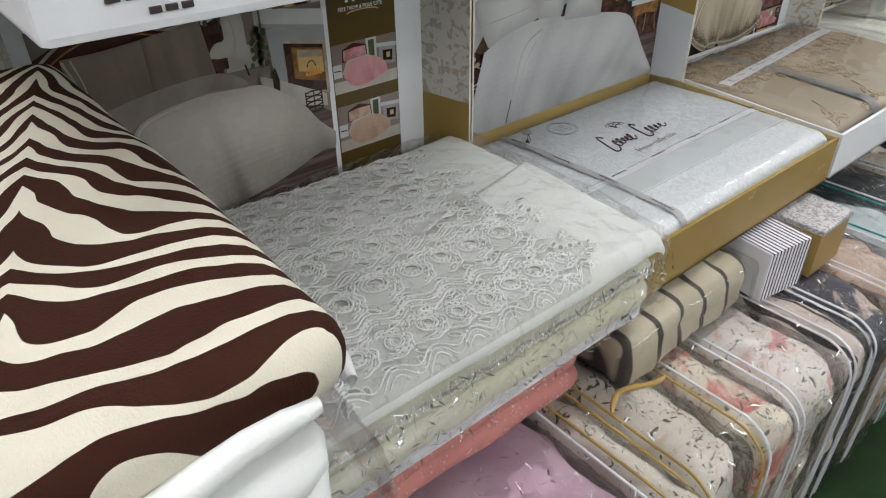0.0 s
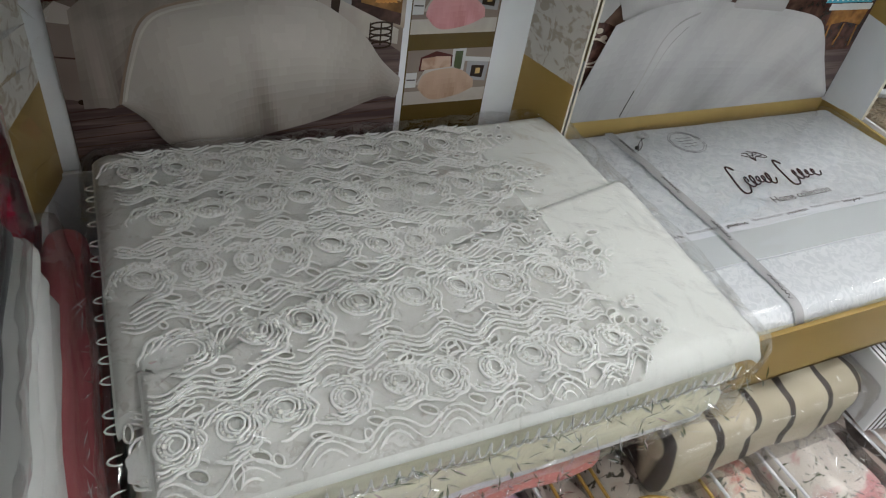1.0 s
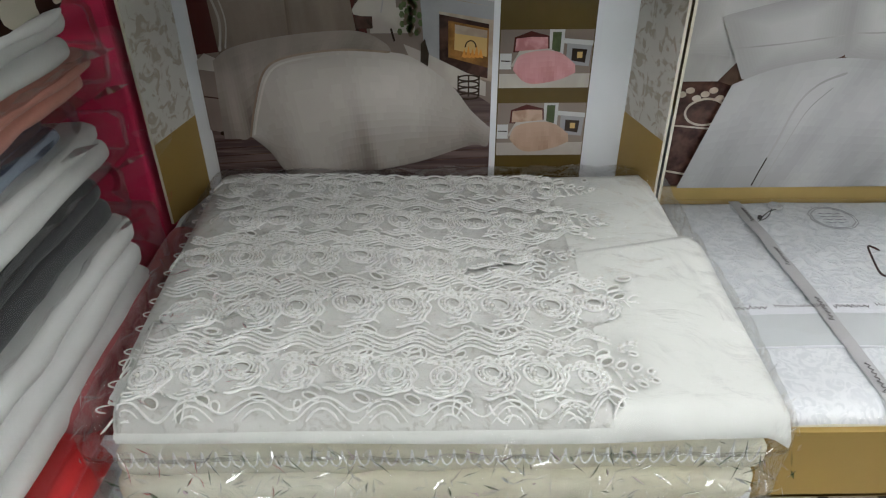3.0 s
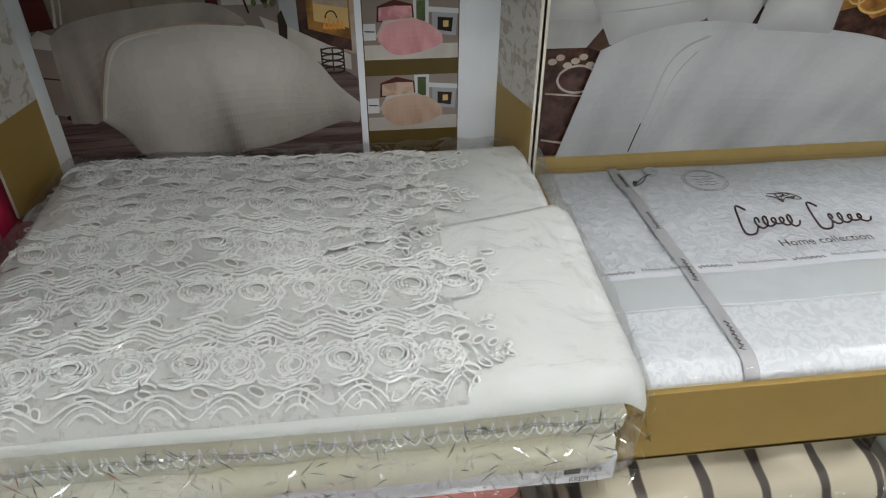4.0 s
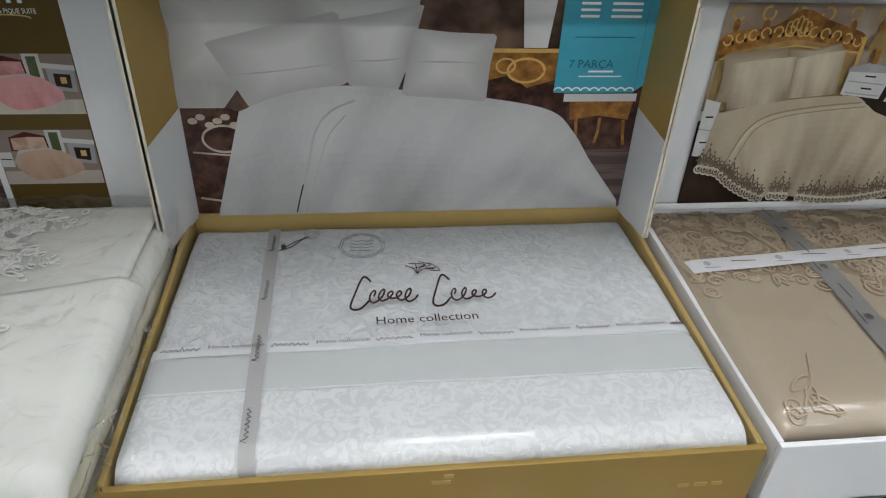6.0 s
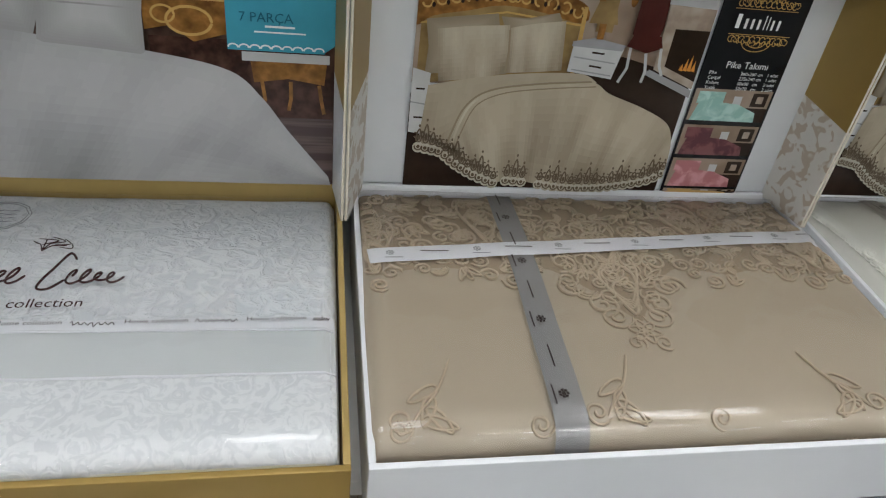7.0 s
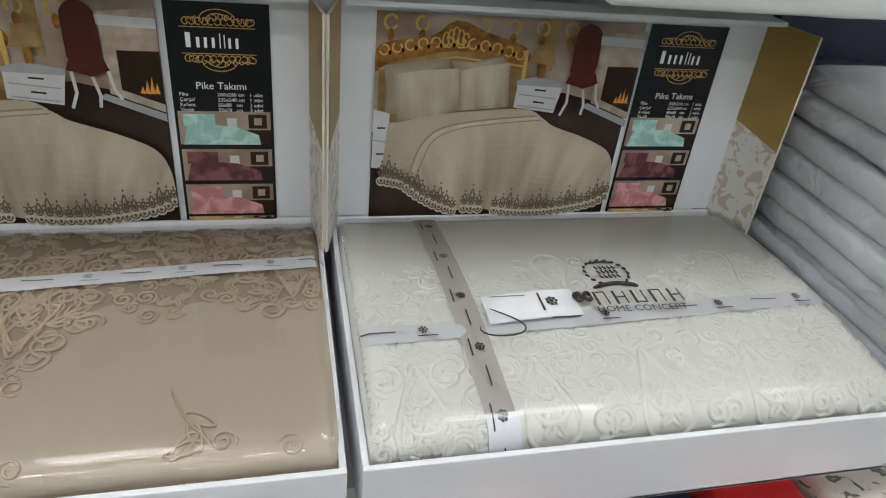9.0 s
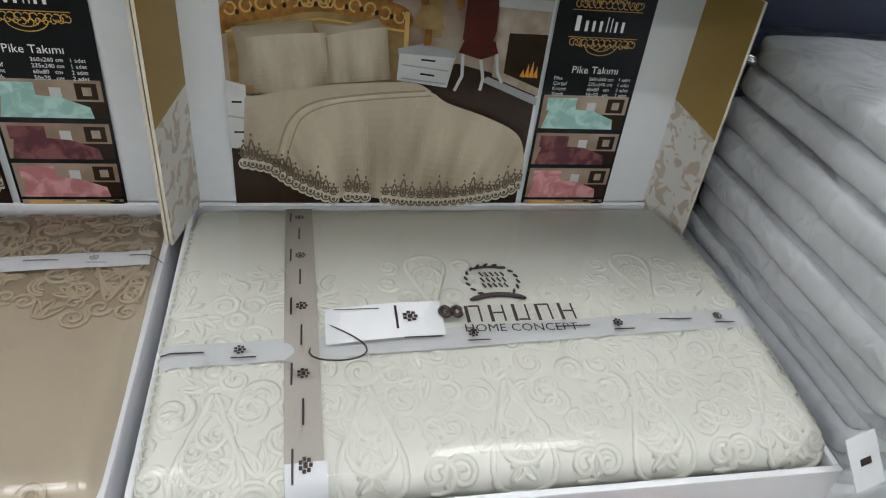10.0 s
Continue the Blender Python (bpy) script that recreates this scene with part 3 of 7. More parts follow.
    s.stroke(I_grey, [(0.54, 0.60), (0.685, 0.58)], 0.006)
    s.stroke(I_dark, [(0.60, 0.678), (0.645, 0.674)], 0.008)
    s.stroke(I_dark, [(0.60, 0.62), (0.645, 0.614)], 0.008)
    s.stroke(I_gilt, [(0.615, 0.735), (0.615, 0.80)], 0.03)
    s.area(I_yellow, [(0.565, 0.80), (0.665, 0.80), (0.645, 0.89), (0.585, 0.89)])
    s.area(I_white, [(0.0, 0.28), (0.055, 0.27), (0.06, 0.55), (0.0, 0.57)])
    s.stroke(I_grey, [(0.0, 0.42), (0.055, 0.41)], 0.006)
    s.stroke(I_dark, [(0.015, 0.48), (0.045, 0.48)], 0.008)
    s.stroke(I_dark, [(0.015, 0.35), (0.045, 0.35)], 0.008)
    s.area(I_brick, [(0.835, 0.62), (1.0, 0.54), (1.0, 0.97), (0.83, 0.95)])
    s.area(I_white, [(0.80, 0.90), (1.0, 0.89), (1.0, 0.93), (0.80, 0.94)])
    s.area(I_dark, [(0.865, 0.64), (1.0, 0.575), (1.0, 0.80), (0.865, 0.80)])
    s.area(I_brick, [(0.855, 0.63), (0.872, 0.625), (0.872, 0.80), (0.855, 0.80)], True)
    for fu, fh in ((0.935, 0.035), (0.95, 0.06), (0.965, 0.075), (0.98, 0.05)):
        s.area(I_fire, [(fu - 0.008, 0.625), (fu + 0.008, 0.62), (fu + 0.002, 0.62 + fh)], True)
    s.area(I_grey, [(0.80, 0.60), (1.0, 0.50), (1.0, 0.535), (0.82, 0.62)])
    s.area(I_maroon, [(0.735, 0.76), (0.82, 0.75)] + arc(0.775, 0.93, 0.048, 0.06, 0, 180, 8) + [(0.725, 0.80)])
    s.area(I_maroon, [(0.715, 0.715), (0.79, 0.69), (0.845, 0.715), (0.83, 0.765), (0.73, 0.765)])
    for pts in ([(0.73, 0.71), (0.735, 0.62), (0.715, 0.555)], [(0.79, 0.69), (0.805, 0.61), (0.80, 0.56)], [(0.84, 0.715), (0.85, 0.64), (0.87, 0.595)]):
        s.stroke(I_white, pts, 0.013)
    # the sheet below, then the spread with its turned-back edge
    s.drape("ivory_sheet", (0.25, 0.205, 0.145), (0.40, 0.345, 0.26), [(0.055, 0.50), (0.20, 0.54), (0.36, 0.57), (0.57, 0.585), (0.64, 0.55)],
            [(0.035, 0.20), (0.10, 0.18), (0.20, 0.30), (0.40, 0.45), (0.64, 0.53)], lambda a, b: 0.78 - 0.45 * b + folds(a, b, 2.0, 6.0, 0.2), 40, 8)
    s.drape("ivory_spread", (0.16, 0.125, 0.082), (0.43, 0.37, 0.28), [(0.13, 0.17), (0.15, 0.27), (0.19, 0.41), (0.27, 0.49), (0.44, 0.53), (0.62, 0.55), (0.70, 0.50), (0.84, 0.44), (0.95, 0.37), (0.99, 0.27), (1.0, 0.14)],
            [(0.13, 0.16), (0.19, 0.12), (0.26, 0.07), (0.33, 0.035), (0.39, 0.06), (0.47, 0.045), (0.56, 0.02), (0.69, 0.02), (0.83, 0.04), (0.94, 0.07), (1.0, 0.13)],
            lambda a, b: 0.86 - 0.30 * b + folds(a, b, 8.0, 10.0, 0.42) - 0.22 * max(0.0, 1 - abs(a - 0.36 - 0.03 * b) / 0.05) * b - 0.3 * max(0.0, 0.16 - a) / 0.16, 96, 14)
    s.stroke(I_bed_lo, open_curve([(0.13, 0.16), (0.15, 0.27), (0.19, 0.41), (0.27, 0.49), (0.44, 0.53), (0.62, 0.55)], 24), 0.009)
    s.stroke(I_bed_lo, open_curve([(0.17, 0.20), (0.19, 0.30), (0.23, 0.42), (0.32, 0.48), (0.47, 0.51), (0.64, 0.53)], 24), 0.006)
    s.stroke(I_bed_hi, open_curve([(0.155, 0.20), (0.175, 0.32), (0.215, 0.43), (0.30, 0.488), (0.46, 0.522), (0.63, 0.543)], 24), 0.010)
    hem = open_curve([(0.14, 0.17), (0.19, 0.12), (0.26, 0.07), (0.33, 0.035)], 8) + open_curve([(0.38, 0.05), (0.44, 0.045)], 2) + open_curve([(0.51, 0.035), (0.60, 0.02), (0.72, 0.02), (0.84, 0.04), (0.94, 0.07), (0.99, 0.11)], 16)
    side = open_curve([(0.04, 0.21), (0.08, 0.20), (0.115, 0.19)], 3)
    s.still = True
    for u, v in hem + side:
        s.disc(I_lace, u, v, 0.020, 0.026, 12)
    s.level += 1
    for k, (u, v) in enumerate(hem + side):
        s.stroke(I_lace_dark, arc(u, v + 0.004, 0.013, 0.017, 170, 370, 9), 0.007)
        s.disc(I_lace_dark, u, v + 0.003, 0.006, 0.009, 7)
        h = (0.055, 0.085, 0.125, 0.085)[k % 4]
        drop = [(u + 0.013 * math.sin(th) * (0.35 + 0.65 * (1 + math.cos(th)) / 2), v + 0.026 + h * 0.72 * (1 - math.cos(th)) / 2) for th in [math.pi * q / 6 for q in range(13)]]
        s.stroke(I_lace_dark, drop, 0.007)
        s.disc(I_lace_dark, u, v + 0.030 + h * 0.20, 0.0055, h * 0.16, 8)
        s.disc(I_lace_dark, u, v + 0.030 + h * 0.86, 0.004, 0.008, 6)
        for hand in (-1, 1):
            s.stroke(I_lace_dark, arc(u + hand * 0.013, v + 0.034 + h * 0.30, 0.006, 0.012, 90 - hand * 40, 90 + hand * 230, 7), 0.0055)
    s.still = False
    s.level += 1
    s.link("printed_picture", parent, "printed bedroom photo with ivory lace-edged bedspread")
    # black side strip with small colour samples
    t = Print(x0 + 0.334, 0.849, 0.8085, 0.107, 0.26)
    t.rect(I_black, 0, 0, 1, 1)
    for v0, bed in ((0.385, I_mint), (0.208, I_plum), (0.034, I_pink), (0.0, I_sand)):
        h = 0.155 if v0 else 0.022
        t.rect(I_wall, 0.03, v0, 0.97, v0 + h)
        t.rect(I_floor, 0.45, v0, 0.97, v0 + h * 0.45)
        t.rect(I_white, 0.52, v0 + h * 0.5, 0.62, v0 + h * 0.8)
        t.rect(I_dark, 0.74, v0 + h * 0.5, 0.93, v0 + h * 0.92)
        t.rect(I_brick, 0.80, v0 + h * 0.6, 0.88, v0 + h * 0.82)
        t.rect(bed, 0.08, v0 + h * 0.55, 0.40, v0 + h * 0.92)
        t.area(bed, [(0.06, v0), (0.86, v0), (0.84, v0 + h * 0.3), (0.60, v0 + h * 0.55), (0.12, v0 + h * 0.65)])
    # gilt flourish and the maker's mark as plain blocks
    for sgn, v in ((1, 0.925), (-1, 0.775)):
        for k in range(11):
            u = 0.20 + 0.06 * k
            h = 1 - abs(k - 5) / 6
            t.stroke(I_gilt_hi, arc(u, v, 0.032, 0.014, 200 if k % 2 else 20, 480 if k % 2 else 300, 9), 0.0038)
            t.stroke(I_gilt_hi, arc(u + 0.03, v + sgn * 0.018 * h, 0.022, 0.012, 60 * k, 60 * k + 250, 8), 0.0032)
        for r in (0.6, 1.0):
            t.stroke(I_gilt_hi, arc(0.5, v + sgn * 0.008, 0.17 * r, 0.042 * sgn * r, 10, 170, 12), 0.0036)
        t.stroke(I_gilt_hi, [(0.14, v - sgn * 0.022), (0.86, v - sgn * 0.022)], 0.003)
    for k, (w, h) in enumerate(((0.075, 0.06), (0.05, 0.042), (0.045, 0.042), (0.045, 0.042), (0.018, 0.06), (0.018, 0.055), (0.04, 0.042), (0.045, 0.042))):
        u = (0.18, 0.275, 0.345, 0.415, 0.485, 0.525, 0.565, 0.63)[k] * 1.05
        t.area(I_letter, [(u, 0.822), (u + w * 0.62, 0.822), (u + w * 0.62, 0.822 + h), (u, 0.822 + h)])
    t.link("sample_strip", parent, "black printed strip with four bed colour samples")
    m0 = pose(x0 + 0.334, t.face() - 0.0003, 0.849, 90, 0, 0)
    lettering("caption", "Pike Takımı", 0.0115, m0 @ pose(0.026, 0.1685, 0), I_letter, parent, "white caption")
    rows = (("Pike", "260x260 cm", "1 adet"), ("Çarşaf", "235x240 cm", "1 adet"), ("Kırlent", "60x80   cm", "2 adet"), ("Yastık", "50x70   cm", "2 adet"))
    for k, row in enumerate(rows):
        z = 0.1605 - 0.006 * k
        for text, dx in zip(row, (0.008, 0.048, 0.082)):
            lettering("size_line", text, 0.0058, m0 @ pose(dx, z, 0), I_letter, parent)


def grey_room(parent):
    """Print filling the whole lid: a wide bed with pale grey linen, dark carved furniture, a teal notice."""
    s = Print(0.699, 0.85, 0.8085, 0.538, 0.275)
    s.rect(I_backdark, 0, 0, 1, 1)
    s.rect(I_wall, 0.0, 0.62, 0.06, 1)
    s.area(I_cabinet, [(0, 0), (0.14, 0), (0.145, 0.47), (0.10, 0.50), (0, 0.52)])
    for k in range(6):
        s.disc(I_brick, 0.03 + 0.017 * k, 0.44 + 0.02 * math.sin(2.1 * k), 0.010, 0.014, 8)
    s.stroke(I_brick, arc(0.09, 0.36, 0.045, 0.06, 40, 320, 10), 0.010)
    s.stroke(I_brick, [(0.02, 0.30), (0.12, 0.28)], 0.008)
    s.stroke(I_brick, [(0.02, 0.08), (0.10, 0.05)], 0.010)
    # headboard pillows
    P = ((0.33, 0.325, 0.32), (0.47, 0.465, 0.46))
    s.soft("linen_pillow", *P, [(0.0, 0.60), (0.05, 0.60), (0.14, 0.60), (0.27, 0.70), (0.26, 0.90), (0.24, 1.0), (0.0, 1.0), (0.015, 0.80)])
    s.soft("linen_pillow", *P, [(0.22, 0.62), (0.40, 0.62), (0.52, 0.66), (0.50, 0.80), (0.51, 1.0), (0.38, 1.0), (0.25, 1.0), (0.26, 0.80)])
    s.area(I_linen_lo, [(0.0, 0.50), (0.10, 0.50), (0.14, 0.60), (0.04, 0.62), (0.0, 0.61)])
    s.soft("linen_pillow", *P, [(0.335, 0.85), (0.345, 0.86), (0.42, 0.885), (0.505, 0.92), (0.515, 0.915), (0.50, 0.80), (0.48, 0.66), (0.46, 0.56), (0.40, 0.57), (0.36, 0.60), (0.345, 0.72)])
    s.soft("linen_pillow", *P, [(0.08, 0.765), (0.09, 0.775), (0.20, 0.83), (0.335, 0.89), (0.345, 0.88), (0.355, 0.74), (0.365, 0.62), (0.35, 0.60), (0.25, 0.55), (0.16, 0.505), (0.15, 0.51), (0.115, 0.64)])
    s.stroke(I_linen_lo, open_curve([(0.12, 0.64), (0.23, 0.66), (0.34, 0.69)], 8), 0.006)
    s.stroke(I_linen_lo, open_curve([(0.36, 0.70), (0.42, 0.70), (0.47, 0.71)], 6), 0.006)
    # gilt console, vase, side table, notice
    s.rect(I_cabinet, 0.66, 0.28, 1.0, 0.60)
    s.area(I_gilt, [(0.655, 0.74), (0.80, 0.745), (0.80, 0.62), (0.74, 0.585), (0.70, 0.64), (0.655, 0.62)])
    s.stroke(I_gilt_hi, arc(0.735, 0.66, 0.04, 0.05, 0, 350, 12), 0.010)
    s.stroke(I_gilt_hi, arc(0.69, 0.68, 0.02, 0.03, 0, 350, 10), 0.008)
    s.rect(I_gilt_hi, 0.65, 0.735, 0.81, 0.752)
    s.area(I_linen_hi, [(0.725, 0.755), (0.775, 0.755), (0.785, 0.95), (0.77, 0.99), (0.73, 0.99), (0.715, 0.95)])
    s.area(I_gilt, [(0.84, 0.53), (0.985, 0.525), (0.98, 0.44), (0.91, 0.46), (0.845, 0.44)])
    for pts in ([(0.86, 0.45), (0.865, 0.37), (0.85, 0.31)], [(0.915, 0.45), (0.915, 0.38), (0.91, 0.33)], [(0.97, 0.44), (0.975, 0.37), (0.98, 0.32)]):
        s.stroke(I_gilt, pts, 0.014)
    s.rect(I_white, 0.825, 0.525, 0.99, 0.56)
    s.rect(I_rug, 0.85, 0.0, 1.0, 0.30)
    s.rect(I_teal, 0.80, 0.565, 0.98, 1.0)
    for k in range(9):
        s.stroke(I_letter, arc(0.81 + 0.02 * k, 0.575, 0.009, 0.012, 0, 180, 6), 0.006)
    s.area(I_teal, [(0.98, 0.57), (1.0, 0.60), (1.0, 1.0), (0.98, 1.0)])
    for k in range(3):
        s.rect(I_letter, 0.835, 0.93 - 0.025 * k, 0.875, 0.94 - 0.025 * k)
        s.rect(I_letter, 0.90, 0.93 - 0.025 * k, 0.965, 0.94 - 0.025 * k)
    s.rect(I_teal_dark, 0.83, 0.80, 0.96, 0.804)
    s.rect(I_letter, 0.87, 0.655, 0.925, 0.663)
    s.rect(I_letter, 0.85, 0.635, 0.945, 0.641)
    # the bed
    s.drape("linen_spread", (0.24, 0.24, 0.245), (0.47, 0.465, 0.465), [(0.13, 0.49), (0.22, 0.56), (0.35, 0.60), (0.50, 0.575), (0.67, 0.54), (0.80, 0.485), (0.86, 0.38), (0.91, 0.24), (0.99, 0.04)],
            [(0.055, 0.0), (0.30, 0.0), (0.65, 0.0), (0.995, 0.0)],
            lambda a, b: 0.66 + 0.25 * math.sin(math.pi * min(1.0, b * 1.6)) * (0.4 + 0.6 * a) - 0.20 * b + folds(a, b, 15.0, 6.0, 0.24) - 0.25 * max(0.0, 1 - abs(a - 0.27 + 0.02 * b) / 0.05), 96, 16)
    s.stroke(I_linen_lo, open_curve([(0.23, 0.0), (0.26, 0.21), (0.285, 0.40), (0.32, 0.49), (0.37, 0.535)], 20), 0.010)
    s.stroke(I_dark, [(0.231, 0.01), (0.240, 0.08), (0.250, 0.15)], 0.006)
    s.stroke(I_linen_lo, open_curve([(0.25, 0.0), (0.28, 0.19), (0.31, 0.37), (0.35, 0.47)], 14), 0.005)
    s.soft("linen_pillow", (0.31, 0.305, 0.30), (0.46, 0.455, 0.45), [(0.47, 0.565), (0.48, 0.555), (0.56, 0.545), (0.645, 0.53), (0.652, 0.54), (0.655, 0.68), (0.665, 0.80), (0.66, 0.812), (0.57, 0.818), (0.50, 0.832), (0.49, 0.825), (0.482, 0.69)])
    s.stroke(I_linen_lo, open_curve([(0.49, 0.70), (0.56, 0.70), (0.64, 0.695)], 8), 0.006)
    s.link("printed_picture", parent, "printed bedroom photo with pale grey linen and a teal notice")
    lettering("caption", "7 PARÇA", 0.0135, pose(1.142, s.face() - 0.0003, 1.036, 90, 0, 0), I_teal_dark, parent, "dark caption on the teal notice")


def hearth_room(parent):
    """Print: pearl bedspread, fawn pillows, white mantel with a fire; bronze strip with two colour samples."""
    s = Print(0.155, 0.849, 0.8085, 0.335, 0.28)
    s.rect(I_rose_wall, 0, 0, 1, 1)
    s.area(I_rug, [(0, 0), (1, 0), (1, 0.40), (0.80, 0.56), (0.5, 0.55), (0, 0.32)], True)
    for k in range(7):
        s.stroke(I_backdark, [(0.0, 0.03 + 0.035 * k), (1.0, 0.07 + 0.042 * k)], 0.004)
    # carved headboard
    s.area(I_maroon, [(0.0, 0.62), (0.58, 0.70), (0.57, 0.97), (0.41, 0.945), (0.28, 1.0), (0.17, 1.0), (0.08, 0.945), (0.0, 0.90)], True)
    s.stroke(I_brick, open_curve([(0.0, 0.87), (0.08, 0.935), (0.17, 0.975), (0.28, 0.98), (0.41, 0.925), (0.56, 0.955)], 24), 0.011)
    s.stroke(I_gilt, open_curve([(0.0, 0.84), (0.09, 0.905), (0.18, 0.94), (0.27, 0.94), (0.38, 0.91)], 20), 0.007)
    # window, chair with a pale throw, plant
    s.rect(I_pale_hi, 0.59, 0.70, 0.74, 1.0)
    s.rect(I_white, 0.53, 0.915, 0.62, 1.0)
    for k in range(14):
        s.disc(I_green, 0.545 + 0.07 * ((k * 0.37) % 1), 0.92 + 0.075 * ((k * 0.61) % 1), 0.010, 0.014, 6)
    s.rect(I_rose_wall, 0.64, 0.80, 0.72, 1.0)
    s.area(I_cabinet, [(0.54, 0.72), (0.60, 0.72), (0.60, 0.90), (0.585, 0.935), (0.55, 0.92)], True)
    s.area(I_pale_hi, [(0.60, 0.93), (0.64, 0.945), (0.675, 0.93), (0.68, 0.80), (0.69, 0.70), (0.64, 0.76), (0.54, 0.775), (0.56, 0.83), (0.60, 0.845)])
    s.stroke(I_linen_lo, [(0.63, 0.92), (0.64, 0.84), (0.63, 0.78)], 0.006)
    for a, b in (((0.55, 0.72), (0.55, 0.66)), ((0.66, 0.72), (0.67, 0.67))):
        s.stroke(I_dark, [a, b], 0.008)
    s.still = True
    for k in range(46):
        u, v = 0.725 + 0.036 * math.sin(k * 2.4) * (0.5 + 0.5 * math.sin(k * 0.7)), 0.70 + 0.0037 * k
        s.disc(I_green if k % 3 else I_lace_dark, u, v, 0.009, 0.014, 6)
    s.still = False
    s.level += 1
    # mantel and fire
    s.area(I_brick, [(0.76, 0.86), (1.0, 0.81), (1.0, 0.50), (0.77, 0.57)], True)
    s.area(I_grey, [(0.76, 0.85), (0.82, 0.84), (0.82, 0.56), (0.77, 0.57)], True)
    s.area(I_grey, [(0.76, 0.85), (1.0, 0.80), (1.0, 0.75), (0.82, 0.785), (0.76, 0.80)], True)
    s.area(I_white, [(0.745, 0.94), (1.0, 0.89), (1.0, 0.80), (0.745, 0.86)], True)
    s.area(I_grey, [(0.745, 0.875), (1.0, 0.82), (1.0, 0.80), (0.745, 0.86)], True)
    for u, w, m in ((0.80, 0.04, I_gilt), (0.85, 0.03, I_sand), (0.89, 0.05, I_maroon), (0.955, 0.045, I_white)):
        s.rect(m, u, 0.925, u + w, 1.0)
    s.area(I_cabinet, [(0.82, 0.775), (0.985, 0.735), (0.985, 0.515), (0.82, 0.57)], True)
    s.area(I_gilt, [(0.85, 0.75), (0.985, 0.718), (0.985, 0.56), (0.85, 0.605)], True)
    s.area(I_sand, [(0.872, 0.735), (0.98, 0.71), (0.98, 0.605), (0.87, 0.635)], True)
    s.area(I_brick, [(0.872, 0.735), (0.98, 0.71), (0.98, 0.68), (0.872, 0.70)], True)
    for k in range(5):
        s.area(I_fire, [(0.895 + 0.014 * k, 0.605), (0.912 + 0.014 * k, 0.60), (0.904 + 0.014 * k, 0.64 + 0.012 * (k % 2))], True)
    s.stroke(I_dark, arc(0.925, 0.645, 0.018, 0.026, 0, 180, 9), 0.005)
    s.area(I_pale_hi, [(0.70, 0.66), (0.78, 0.62), (0.98, 0.50), (0.98, 0.44), (0.88, 0.47), (0.72, 0.60)], True)
    s.area(I_dark, [(0.755, 0.57), (0.78, 0.565), (0.785, 0.62), (0.772, 0.68), (0.758, 0.66)])
    for k in range(4):
        s.stroke(I_dark, arc(0.92, 0.44 + 0.026 * k, 0.036, 0.012, 0, 350, 12), 0.007)
    for u in (0.884, 0.92, 0.956):
        s.stroke(I_dark, [(u, 0.44), (u, 0.53)], 0.006)
    # pillows, night stand, sheet and spread
    s.drape("fawn_cushion", (0.13, 0.098, 0.075), (0.235, 0.185, 0.148), [(0.07, 0.89), (0.20, 0.895), (0.33, 0.91)], [(0.08, 0.62), (0.20, 0.65), (0.33, 0.69)], lambda a, b: 0.72 - 0.3 * b + folds(a, b, 3.0, 4.0, 0.2) - 0.5 * max(0.0, 0.12 - a) / 0.12, 36, 12)
    s.drape("fawn_cushion", (0.13, 0.098, 0.075), (0.235, 0.185, 0.148), [(0.32, 0.91), (0.42, 0.925), (0.52, 0.945)], [(0.32, 0.69), (0.44, 0.70), (0.545, 0.715)], lambda a, b: 0.78 - 0.35 * b + folds(a, b, 6.0, 4.0, 0.2) - 0.6 * max(0.0, 0.07 - a) / 0.07, 36, 12)
    s.stroke(I_pale_bed, open_curve([(0.085, 0.64), (0.10, 0.76), (0.075, 0.88)], 10), 0.010)
    s.stroke(I_pale_bed, open_curve([(0.105, 0.65), (0.12, 0.76), (0.10, 0.88)], 10), 0.006)
    s.area(I_pale_hi, [(0.0, 0.60), (0.03, 0.63), (0.10, 0.59), (0.05, 0.555), (0.0, 0.565)], True)
    s.area(I_rose_wall, [(0.0, 0.565), (0.05, 0.555), (0.09, 0.54), (0.08, 0.28), (0.0, 0.30)], True)
    s.stroke(I_backdark, [(0.0, 0.45), (0.085, 0.435)], 0.006)
    s.disc(I_dark, 0.045, 0.285, 0.012, 0.010, 8)
    s.drape("fawn_sheet", (0.135, 0.108, 0.09), (0.29, 0.25, 0.22), [(0.055, 0.60), (0.13, 0.655), (0.32, 0.70), (0.54, 0.715), (0.64, 0.665), (0.66, 0.62)], [(0.045, 0.26), (0.09, 0.26), (0.14, 0.27), (0.25, 0.45), (0.45, 0.58), (0.66, 0.61)],
            lambda a, b: 0.80 - 0.65 * b * (1 - 0.6 * a) + folds(a, b, 4.0, 7.0, 0.3), 56, 10)
    s.drape("pearl_spread", (0.17, 0.142, 0.124), (0.47, 0.435, 0.40), [(0.14, 0.275), (0.17, 0.40), (0.22, 0.55), (0.30, 0.615), (0.48, 0.64), (0.65, 0.63), (0.74, 0.60), (0.86, 0.49), (0.93, 0.38), (1.0, 0.30)],
            [(0.14, 0.27), (0.20, 0.20), (0.25, 0.10), (0.33, 0.035), (0.42, 0.03), (0.50, 0.08), (0.73, 0.14), (0.93, 0.22), (0.99, 0.215), (1.0, 0.29)],
            lambda a, b: 0.58 + 0.30 * math.exp(-((a - 0.62) / 0.22) ** 2) * math.sin(math.pi * min(1.0, b + 0.25)) - 0.24 * b + folds(a, b, 11.0, 4.0, 0.20) - 0.35 * max(0.0, 1 - abs(a - 0.47 - 0.05 * b) / 0.035) * b + 0.28 * math.exp(-((a - 0.33) / 0.07) ** 2) * b, 96, 16)
